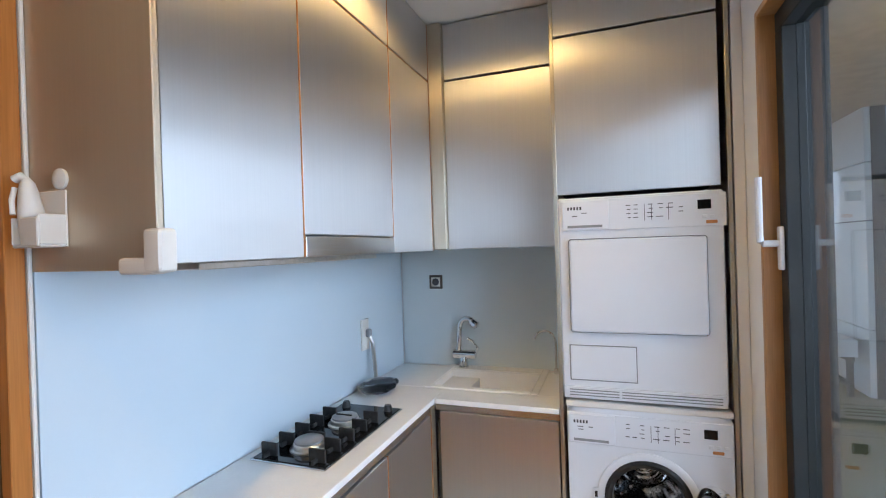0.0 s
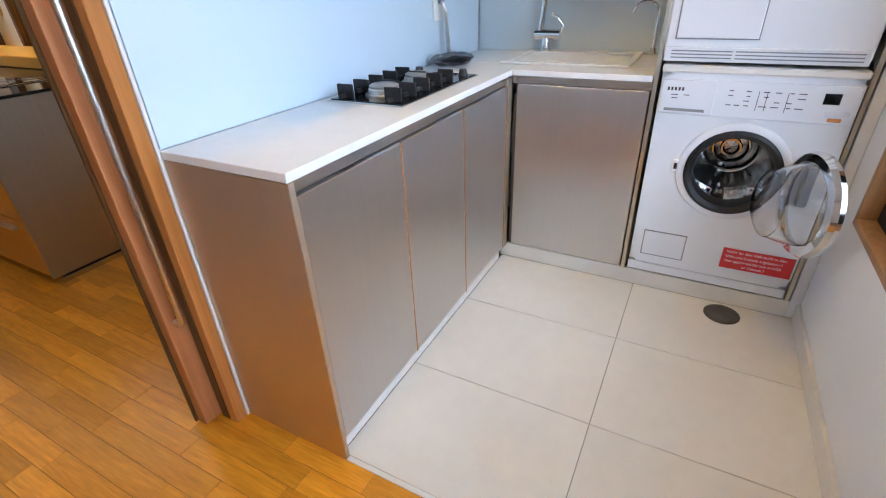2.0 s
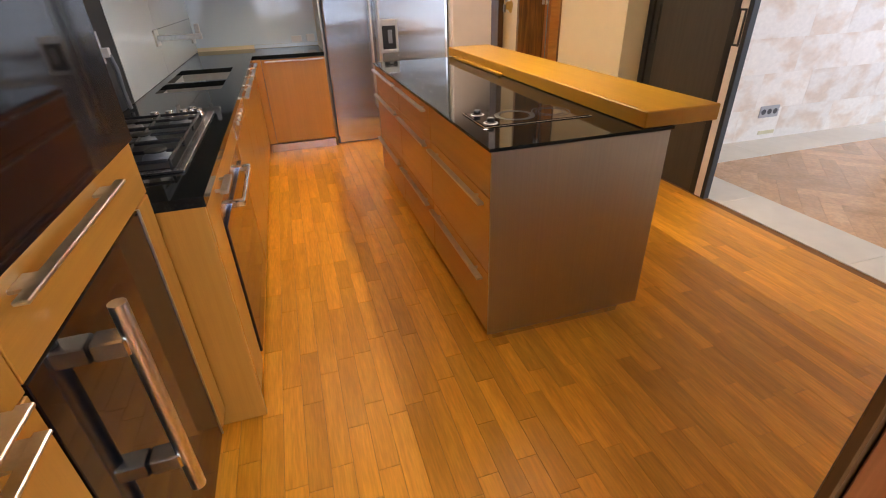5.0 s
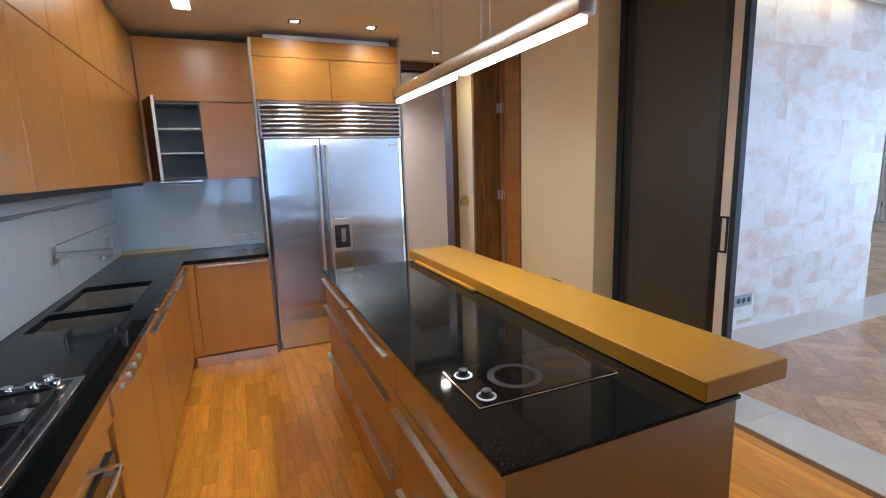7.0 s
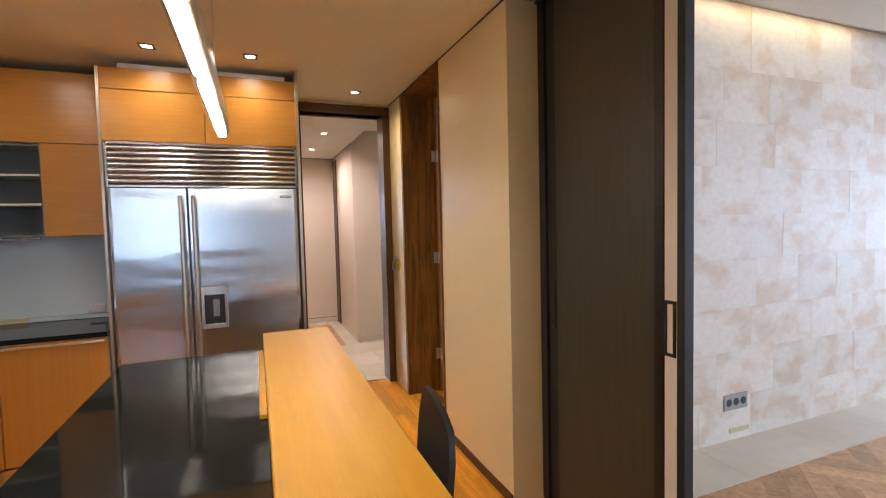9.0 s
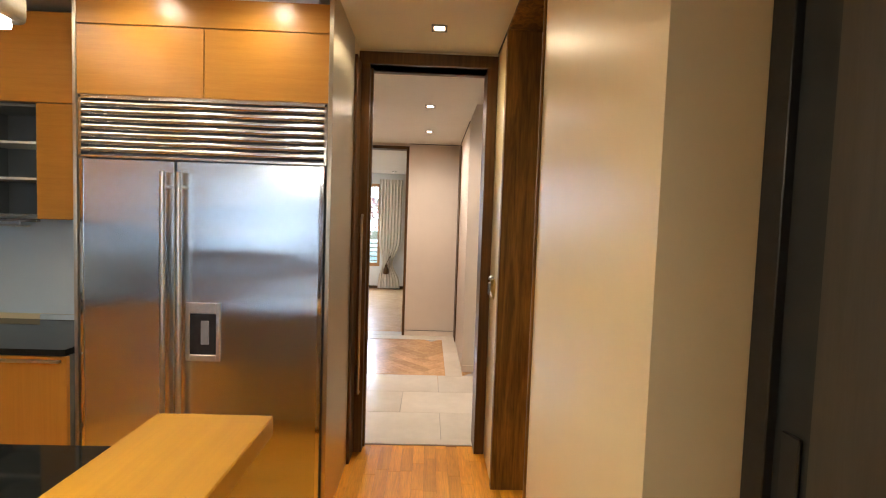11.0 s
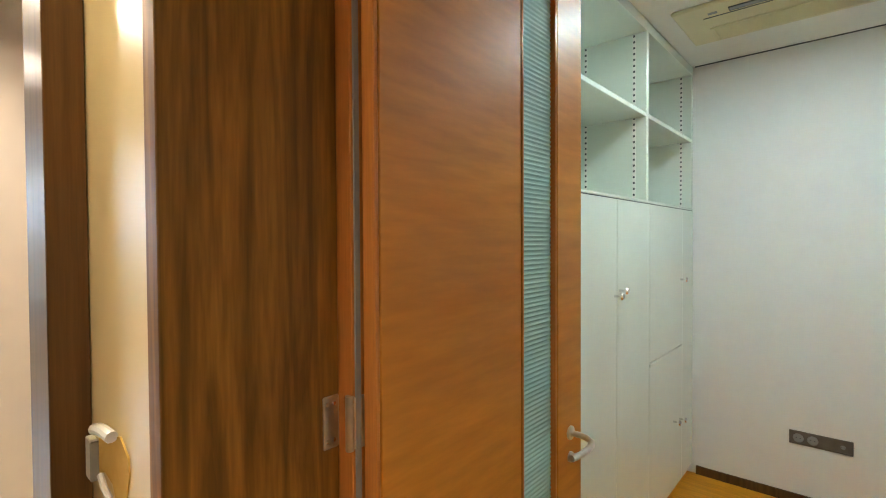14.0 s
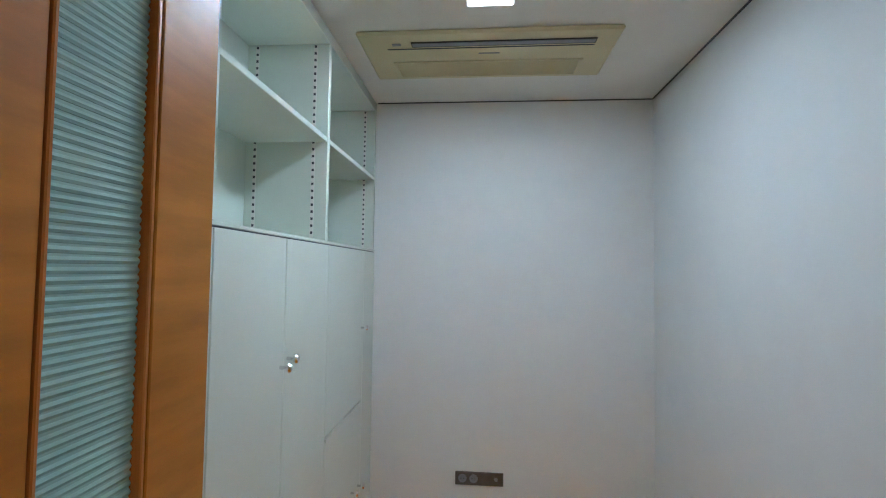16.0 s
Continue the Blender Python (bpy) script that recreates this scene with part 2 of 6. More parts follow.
IVORYPL = material("yellowed_ivory_plastic", (0.62, 0.55, 0.33), (0.66, 0.60, 0.38), 0.45, 0, (3, 3, 3))
ALU = material("light_grey_plate", (0.36, 0.36, 0.37), (0.40, 0.40, 0.41), 0.4, 0.2, (20, 20, 20))
TAUPE = material("grey_socket_plate", (0.10, 0.088, 0.075), (0.13, 0.115, 0.10), 0.4, 0.3, (20, 20, 20))
LEATHER = material("black_leather", (0.012, 0.013, 0.015), (0.022, 0.023, 0.026), 0.38, 0, (60, 60, 60), bump=0.3)
REDLAB = material("red_label", (0.60, 0.02, 0.03), None, 0.4)
AMBER = material("amber_plastic", (0.55, 0.22, 0.06), (0.60, 0.25, 0.08), 0.35, 0, (20, 20, 20))
INK = material("dark_print", (0.06, 0.06, 0.07), None, 0.6)
WHITEINK = material("white_print", (0.85, 0.85, 0.85), None, 0.6)
CARCASS = material("grey_cabinet_inside", (0.12, 0.13, 0.13), (0.15, 0.16, 0.16), 0.5, 0, (5, 5, 5))
LAMPGLOW = material("lamp_diffuser", (1.0, 0.86, 0.62), None, 0.4, emit=46)
STRIPGLOW = material("strip_diffuser", (1.0, 0.86, 0.62), None, 0.4, emit=8)
DOWNGLOW = material("downlight_glow", (1.0, 0.86, 0.62), None, 0.4, emit=22)
COOLGLOW = material("led_panel_glow", (0.92, 1.0, 0.97), None, 0.4, emit=16)
CURTAIN = material("cream_curtain", (0.72, 0.64, 0.55), (0.78, 0.71, 0.62), 0.8, 0, (30, 30, 2), bump=0.1)
CLEAR = glass("clear_glass")
PLAINGLASS = glass("window_glass", (0.97, 1, 0.99))
HERR = material("herringbone_oak", (0.52, 0.285, 0.125), (0.63, 0.37, 0.175), 0.24, 0, (5, 5, 5), 8, fine=0.14, vary=0.18, coat=0.2, bump=0.05, distort=1.0)


for soft_wood in (BROWN, BROWN_D, PLANK, PLANK_J, MAPLE, WENGE_T, ORANGEW):
    soft_wood.node_tree.nodes["Principled BSDF"].inputs["Specular IOR Level"].default_value = 0.25


# ---- builders ----
BASE = {}


def box(bm, a, b, bev=0.0, seg=1):
    lo, hi = [min(p, q) for p, q in zip(a, b)], [max(p, q) for p, q in zip(a, b)]
    m = Matrix.Translation([(p + q) / 2 for p, q in zip(lo, hi)]) @ Matrix.Diagonal([*[max(q - p, 1e-4) for p, q in zip(lo, hi)], 1])
    made = bmesh.ops.create_cube(bm, size=1, matrix=m)["verts"]
    if bev:
        edges = list({e for v in made for e in v.link_edges})
        bmesh.ops.bevel(bm, geom=edges, offset=bev, segments=seg, profile=0.6, affect="EDGES")


def rod(bm, p, q, r, n=14, r2=None):
    p, q = Vector(p), Vector(q)
    m = Matrix.Translation((p + q) / 2) @ (q - p).to_track_quat("Z", "Y").to_matrix().to_4x4()
    bmesh.ops.create_cone(bm, cap_ends=True, segments=n, radius1=r, radius2=r if r2 is None else r2, depth=(q - p).length, matrix=m)


def tube(bm, pts, r, n=10):
    """A round bar swept along a line of points."""
    pts = [Vector(p) for p in pts]
    rings, up = [], Vector((0.123, 0.456, 0.881)).normalized()
    for i, p in enumerate(pts):
        d = (pts[min(i + 1, len(pts) - 1)] - pts[max(i - 1, 0)]).normalized()
        u = d.cross(up).normalized()
        w = d.cross(u)
        rings.append([bm.verts.new(p + r * (math.cos(2 * math.pi * k / n) * u + math.sin(2 * math.pi * k / n) * w)) for k in range(n)])
    for a, b in zip(rings, rings[1:]):
        for k in range(n):
            bm.faces.new((a[k], a[(k + 1) % n], b[(k + 1) % n], b[k]))
    bm.faces.new(rings[0][::-1])
    bm.faces.new(rings[-1])


def lathe(bm, at, axis, profile, n=32, loop=False):
    """Turned solid: rings of (radius, height) about an axis through at; a loop is an open ring with no caps."""
    q = Vector(axis).to_track_quat("Z", "Y").to_matrix()
    rings = []
    for r, h in profile:
        rings.append([bm.verts.new(Vector(at) + q @ Vector((r * math.cos(2 * math.pi * k / n), r * math.sin(2 * math.pi * k / n), h))) for k in range(n)])
    for a, b in zip(rings, rings[1:] + (rings[:1] if loop else [])):
        for k in range(n):
            bm.faces.new((a[k], a[(k + 1) % n], b[(k + 1) % n], b[k]))
    if loop:
        return
    if profile[0][0] > 1e-6:
        bm.faces.new(rings[0][::-1])
    if profile[-1][0] > 1e-6:
        bm.faces.new(rings[-1])


def mesh_of(name, bm, mat, off=(0, 0, 0), smooth=True):
    bmesh.ops.translate(bm, vec=-Vector(off), verts=bm.verts)
    bmesh.ops.recalc_face_normals(bm, faces=bm.faces)
    me = bpy.data.meshes.new(name)
    bm.to_mesh(me)
    bm.free()
    me.materials.append(mat)
    if smooth:
        me.polygons.foreach_set("use_smooth", [True] * len(me.polygons))
        me.set_sharp_from_angle(angle=radians(35))
    return me


def thing(name, at, label, category, group="", kind=""):
    ob = new(name)
    ob.empty_display_size = 0.05
    ob.location = at
    BASE[ob.name] = Vector(at)
    return tagged(ob, label, category, group, kind)


def part(name, bm, mat, parent, label=""):
    """A bmesh in world places becomes one mesh under its thing or part."""
    off = BASE[parent.name]
    ob = new(name, mesh_of(name, bm, mat, off))
    ob.parent = parent
    BASE[ob.name] = off
    return tagged(ob, label)


def slab(name, a, b, mat, parent, label="", bev=0.002):
    bm = bmesh.new()
    box(bm, a, b, bev)
    return part(name, bm, mat, parent, label)


def single(name, bm, mat, at, label, category, group="", kind=""):
    ob = new(name, mesh_of(name, bm, mat, at))
    ob.location = at
    BASE[ob.name] = Vector(at)
    return tagged(ob, label, category, group, kind)


def setting(name, mat, boxes, label, category, bev=0.0):
    bm = bmesh.new()
    for a, b in boxes:
        box(bm, a, b, bev)
    ob = new(name, mesh_of(name, bm, mat))
    BASE[ob.name] = Vector((0, 0, 0))
    return tagged(ob, label, category, kind="structure")


def pieces(parent, name, mat, places, size, gap, thick, top, turn=0.0):
    """Alike boards or tiles on one shared mesh: places are middles, size the full width and length."""
    bm = bmesh.new()
    box(bm, (-size[0] / 2 + gap / 2, -size[1] / 2 + gap / 2, -thick), (size[0] / 2 - gap / 2, size[1] / 2 - gap / 2, 0), 0.0012)
    me = mesh_of(name, bm, mat)
    for x, y in places:
        ob = new(name, me)
        ob.parent = parent
        ob.location = Vector((x, y, top)) - BASE[parent.name]
        ob.rotation_euler = (0, 0, turn)


def words(text, size, mat, m, parent, name="print", label=""):
    cu = bpy.data.curves.new(name, "FONT")
    cu.body, cu.size, cu.extrude = text, size, 0.0003
    cu.align_x = "LEFT"
    tmp = new(name + "_tmp", cu)
    me = bpy.data.meshes.new_from_object(tmp.evaluated_get(bpy.context.evaluated_depsgraph_get()))
    bpy.data.objects.remove(tmp)
    me.materials.clear()
    me.materials.append(mat)
    ob = new(name, me)
    ob.parent = parent
    ob.matrix_basis = Matrix.Translation(-BASE[parent.name]) @ m
    return tagged(ob, label)


# ---- large structure ----
CK, CU, CL, CW, CH = 2.70, 2.70, 2.87, 2.73, 2.65   # ceilings: kitchen, utility, living, study, hall
floor_base = setting("floor", JOINT, [((-2.4, -1.45, -0.12), (2.25, 6.2, -0.004))], "dark bedding under the plank floor", "floor")
setting("ceiling_kitchen", CEIL_K, [((-1.5, 0.56, CK), (2.2, 6.2, CK + 0.1))], "painted kitchen ceiling", "ceiling")
setting("ceiling_utility", CEIL, [((-2.4, -1.45, CU), (2.1, 0.56, CU + 0.1))], "painted utility room ceiling", "ceiling")
setting("wall_utility_north", WHITE, [((0.0, 0.425, 0), (2.1, 0.485, CK)), ((-2.4, 0.425, 0), (-0.935, 0.485, CK)), ((-0.935, 0.425, 2.5), (0.0, 0.485, CK))],
        "white painted wall with a sliding door opening", "wall")
setting("wall_utility_east", WHITE, [((1.92, -1.45, 0), (2.1, 0.425, CU))], "white painted wall behind the appliances", "wall")
setting("wall_utility_west", WHITE, [((-2.5, -1.45, 0), (-2.4, 0.56, CU))], "white painted end wall", "wall")
setting("wall_utility_south", WHITE, [((-2.4, -1.45, 0), (1.92, -1.25, 0.52)), ((-2.4, -1.45, 2.35), (1.92, -1.25, CU)),
        ((1.17, -1.45, 0.52), (1.92, -1.25, 2.35)), ((-2.4, -1.45, 0.52), (-1.5, -1.25, 2.35))], "white painted wall with a wide window", "wall")
setting("wall_kitchen_west", WHITE, [((-1.5, 0.56, 0), (-1.34, 6.2, CK))], "painted wall behind the cabinets", "wall")
setting("wall_kitchen_north", CREAM, [((-1.5, 5.86, 0), (1.085, 6.2, CK)), ((1.09, 6.06, 2.60), (2.0, 6.2, CK))], "painted wall behind the refrigerator", "wall")
setting("wall_kitchen_east", CREAM, [((2.0, 3.76, 0), (2.33, 4.725, CK)), ((2.0, 5.66, 0), (2.33, 6.2, CK)), ((2.0, 4.725, 2.69), (2.33, 5.66, CK))],
        "cream painted wall with a tall doorway", "wall")
setting("wall_kitchen_south", CREAM, [((2.1, -1.6, 0), (2.25, 0.9, CL))], "plain wall beside the living room", "wall")
setting("wall_hall_east", PINKISH, [((1.97, 7.84, 0), (3.4, 9.4, CH + 0.2))], "warm beige painted hall wall corner", "wall")
setting("wall_hall_north", PINKISH, [((1.27, 9.40, 0), (2.2, 9.52, CH)), ((-1.0, 9.40, 0), (0.35, 9.52, CH)), ((0.35, 9.40, 2.61), (1.27, 9.52, CH))], "warm beige hall wall with the bedroom doorway", "wall")
setting("wall_hall_west", PINKISH, [((-1.0, 6.2, 0), (-0.9, 9.52, CH))], "warm beige hall wall", "wall")
setting("wall_hall_end", PINKISH, [((3.3, 6.2, 0), (3.4, 7.84, CH + 0.2))], "warm beige hall end wall", "wall")
setting("ceiling_hall", CEIL, [((-1.0, 6.2, CH), (1.97, 9.52, CH + 0.1)), ((1.97, 6.2, CH + 0.17), (3.4, 7.9, CH + 0.3))], "pale hall ceiling", "ceiling")
hall_floor = setting("floor_hall", GROUT, [((-1.0, 6.2, -0.1), (3.4, 9.6, -0.004))], "bedding of the hall floor", "floor")
setting("floor_bedroom", HERR, [((-3.5, 9.6, -0.1), (3.5, 14.2, 0.0))], "glossy wooden bedroom floor", "floor")
setting("wall_bedroom", WHITE, [((-3.6, 14.0, 0), (-1.75, 14.15, 2.7)), ((0.42, 14.0, 0), (3.6, 14.15, 2.7)), ((-1.75, 14.0, 0), (0.42, 14.15, 0.52)),
        ((-1.75, 14.0, 2.45), (0.42, 14.15, 2.7)), ((-3.6, 9.52, 0), (-3.5, 14.0, 2.7)), ((3.5, 9.52, 0), (3.6, 14.0, 2.7))], "white bedroom walls with a picture window", "wall")
setting("ceiling_bedroom", CEIL, [((-3.6, 9.52, 2.7), (3.6, 14.15, 2.8))], "white bedroom ceiling", "ceiling")
setting("wall_study_east", WHITE, [((5.24, 3.9, 0), (5.4, 6.4, CW))], "white painted study wall", "wall")
setting("wall_study_south", WHITE, [((2.33, 3.84, 0), (5.24, 3.97, CW))], "white painted study wall", "wall")
setting("wall_study_north", WHITE, [((2.33, 6.2, 0), (5.24, 6.35, CW))], "white painted study wall behind the cabinet", "wall")
setting("ceiling_study", CEIL, [((2.33, 3.9, CW), (5.4, 6.35, CW + 0.1))], "white study ceiling", "ceiling")
setting("floor_study", PLANK, [((2.25, 3.9, -0.1), (5.3, 6.3, 0.0))], "wooden study floor", "floor")
living_floor = setting("floor_living", HERR, [((2.25, -1.45, -0.12), (13, 3.83, -0.004)), ((5.74, 3.83, -0.12), (13, 10, -0.004))], "bedding of the parquet floor", "floor")
setting("ceiling_living", CEIL, [((2.2, -1.45, CL), (13, 3.64, CL + 0.1)), ((2.34, 3.64, CL + 0.1), (5.81, 3.84, CL + 0.115)), ((5.81, 3.64, CL), (13, 10, CL + 0.1))], "white living room ceiling", "ceiling")
setting("wall_living_east", WHITE, [((13, -1.6, 0), (13.15, -1.2, CL)), ((13, -1.2, 2.6), (13.15, 5.0, CL)), ((13, 5.0, 0), (13.15, 5.1, CL)), ((13, 6.62, 0), (13.15, 10, CL)),
        ((13, 5.1, 2.65), (13.15, 6.62, CL))], "white living room wall with wide window openings", "wall")
# unseen wall; its opening is assumed, to let the south fill lamp in
setting("wall_living_south", WHITE, [((2.25, -1.6, 0), (13, -1.45, 0.3)), ((2.25, -1.6, 2.5), (13, -1.45, CL)), ((2.25, -1.6, 0.3), (2.35, -1.45, 2.5)), ((9.5, -1.6, 0.3), (13, -1.45, 2.5))], "unseen white living room wall with an opening added for light", "wall")
setting("wall_living_north", WHITE, [((5.6, 10, 0), (13, 10.1, CL)), ((5.4, 3.98, 0), (5.81, 10, CL))], "white living room walls", "wall")
stone_wall = setting("wall_stone", MARBLE, [((2.34, 3.826, 0), (5.81, 3.838, CL + 0.1))], "backing of the travertine cladding", "wall")
setting("beam_kitchen", CEIL, [((2.0, -1.4, CK), (2.34, 3.76, CL + 0.1))], "painted bulkhead over the wide opening", "beam")
setting("baseboard_kitchen", WENGE_T, [((1.99, 3.77, 0), (2.0, 4.715, 0.055))], "brown baseboard", "baseboard")
setting("baseboard_study", WENGE_T, [((5.228, 3.98, 0), (5.24, 5.66, 0.055)), ((2.4, 3.97, 0), (5.2, 3.982, 0.055))], "brown wooden baseboard", "baseboard")
# unseen; the second box is an eave added to keep sun off the living floor
setting("roof", GROUT, [((-2.7, -1.65, 2.99), (13.4, 10.3, 3.15)), ((2.6, -3.65, 2.99), (13.4, -1.65, 3.15)), ((-3.8, 10.3, 2.85), (3.8, 14.3, 3.0))], "unseen flat roof over the whole dwelling with an added sun-blocking eave", "roof")


# ---- utility room ----
def utility_base():
    t = thing("base_cabinet", (0.7, 0.2, 0), "satin steel base cabinets with handleless doors below the quartz worktop", "cabinet")
    slab("end_panel", (0.0, 0.0, 0.0), (0.018, 0.415, 0.895), STEEL_E, t, "brushed steel end panel")
    slab("plinth", (0.02, 0.03, 0.0), (1.30, 0.045, 0.075), TILE, t, "tiled plinth")
    slab("rail", (0.005, 0.008, 0.865), (1.30, 0.020, 0.895), STEEL_H, t)
    slab("body", (0.02, 0.024, 0.075), (1.34, 0.40, 0.862), CARCASS, t)
    for a, b in ((0.018, 0.437), (0.441, 0.850), (0.854, 1.275)):
        slab("door", (a, 0.002, 0.082), (b, 0.020, 0.860), STEEL_D, t)
        slab("edge_band", (b + 0.0003, 0.001, 0.082), (b + 0.0037, 0.02, 0.860), ORANGEW, t, "orange wooden edge", 0.0)
    slab("corner_post", (1.283, 0.000, 0.08), (1.330, 0.02, 0.89), STEEL_S, t)
    return t


def utility_sink_base():
    t = thing("sink_cabinet", (1.6, -0.28, 0), "satin steel sink cabinet with one door", "cabinet")
    slab("body", (1.352, -0.552, 0.08), (1.90, 0.0, 0.815), CARCASS, t)
    slab("door", (1.330, -0.55, 0.088), (1.350, -0.022, 0.862), STEEL_D, t)
    slab("rail", (1.335, -0.57, 0.865), (1.352, 0.0, 0.895), STEEL_H, t)
    slab("plinth", (1.345, -1.22, 0.0), (1.36, 0.04, 0.078), TILE, t, "tiled plinth")
    slab("side_panel", (1.325, -0.572, 0.08), (1.90, -0.556, 2.68), STEEL_S, t, "tall steel side panel")
    return t


def worktop():
    t = thing("worktop", (0.9, 0.2, 0.895), "white quartz worktop in an L shape", "worktop")
    slab("long_top", (-0.002, 0.0, 0.897), (1.478, 0.412, 0.92), COUNTER_W, t)
    slab("corner_top", (1.480, 0.10, 0.897), (1.905, 0.412, 0.92), COUNTER_W, t)
    bm = bmesh.new()
    box(bm, (1.323, -0.553, 0.897), (1.48, -0.001, 0.92), 0.002)
    box(bm, (1.48, -0.553, 0.897), (1.90, -0.43, 0.92), 0.002)
    part("short_top", bm, COUNTER_W, t)
    return t


def ceramic_sink():
    bm = bmesh.new()
    x0, x1, y0, y1, z = 1.465, 1.903, -0.445, 0.115, 0.930
    m = 0.035
    box(bm, (x0, y0, 0.921), (x1, y0 + m, z), 0.003)
    box(bm, (x0, y1 - m, 0.921), (x1, y1, z), 0.003)
    box(bm, (x0, y0 + m, 0.921), (x0 + m, y1 - m, z), 0.003)
    box(bm, (x1 - 0.09, y0 + m, 0.921), (x1, y1 - m, z), 0.003)
    for p, q in (((x0 + 0.022, y0 + 0.022), (x0 + m, y1 - 0.022)), ((x1 - 0.09, y0 + 0.022), (x1 - 0.078, y1 - 0.022)), ((x0 + m, y0 + 0.022), (x1 - 0.09, y0 + m)), ((x0 + m, y1 - m), (x1 - 0.09, y1 - 0.022)), ((x0 + m, -0.078), (x1 - 0.09, -0.070))):
        box(bm, (*p, 0.82), (*q, 0.9215 if q[1] != -0.070 else 0.885))
    box(bm, (x0 + m, -0.07, 0.875), (x1 - 0.09, y1 - m, 0.885))
    box(bm, (x0 + m, y0 + m, 0.82), (x1 - 0.09, -0.078, 0.83))
    t = thing("sink", (1.68, -0.16, 0.92), "cream ceramic one and a half bowl sink set into the worktop", "sink")
    part("bowl", bm, COUNTER_W, t)
    bm = bmesh.new()
    lathe(bm, (1.66, -0.26, 0.83), (0, 0, 1), [(0.04, 0), (0.04, 0.003), (0.03, 0.004), (0.0, 0.002)], 20)
    part("waste", bm, CHROME, t, "chrome waste")
    slab("overflow", (1.503, 0.045, 0.886), (1.506, 0.078, 0.912), GREYPL, t)
    return t


def arc(c, r, a0, a1, u, w, n=10):
    return [Vector(c) + r * (math.cos(radians(a0 + (a1 - a0) * k / n)) * Vector(u) + math.sin(radians(a0 + (a1 - a0) * k / n)) * Vector(w)) for k in range(n + 1)]


def mixer_tap():
    x, y, z = 1.845, 0.02, 0.930
    t = thing("mixer_tap", (x, y, z), "chrome mixer tap with a swan neck spout", "tap")
    bm = bmesh.new()
    lathe(bm, (x, y, z), (0, 0, 1), [(0.028, 0), (0.028, 0.008), (0.021, 0.014), (0.021, 0.06), (0.016, 0.07), (0.0, 0.071)], 20)
    rod(bm, (x, y + 0.055, z + 0.075), (x, y - 0.070, z + 0.075), 0.025, 22)
    rod(bm, (x, y + 0.058, z + 0.075), (x, y + 0.055, z + 0.075), 0.021, 22)
    part("body", bm, CHROME, t)
    bm = bmesh.new()
    d = Vector((-0.35, -0.94, 0)).normalized()
    foot = Vector((x, y + 0.030, z + 0.085))
    top = foot + Vector((0.0, -0.012, 0.135))
    tube(bm, [foot, foot + Vector((0, -0.004, 0.04)), foot + Vector((0, -0.008, 0.09)), top] + arc(top + 0.058 * d, 0.058, 180, 62, d, (0, 0, 1), 16)[1:], 0.0145, 16)
    e = top + 0.058 * d + 0.058 * (math.cos(radians(62)) * d + math.sin(radians(62)) * Vector((0, 0, 1)))
    part("spout", bm, CHROME, t)
    bm = bmesh.new()
    lathe(bm, e - 0.012 * d, d - Vector((0, 0, 0.62)), [(0.012, 0), (0.018, 0.006), (0.022, 0.022), (0.0235, 0.040), (0.022, 0.052), (0.015, 0.057), (0, 0.058)], 20)
    part("spray_head", bm, CHROME, t)
    bm = bmesh.new()
    tube(bm, [(x, y - 0.068, z + 0.085), (x - 0.01, y - 0.085, z + 0.115), (x - 0.02, y - 0.065, z + 0.15), (x - 0.025, y - 0.035, z + 0.168)], 0.006, 8)
    bmesh.ops.create_uvsphere(bm, u_segments=12, v_segments=8, radius=0.009, matrix=Matrix.Translation((x - 0.025, y - 0.035, z + 0.168)))
    part("lever", bm, CHROME, t)
    return t


def filter_tap():
    x, y, z = 1.86, -0.485, 0.9205
    t = thing("filter_tap", (x, y, z), "slim chrome drinking water tap beside the sink", "tap")
    bm = bmesh.new()
    rod(bm, (x, y, z), (x, y, z + 0.03), 0.012)
    tube(bm, [(x, y, z + 0.02), (x, y, z + 0.17)] + arc((x, y + 0.055, z + 0.17), 0.055, 180, 10, (0, 1, 0), (0, 0, 1)), 0.006, 8)
    part("spout", bm, CHROME, t)
    return t


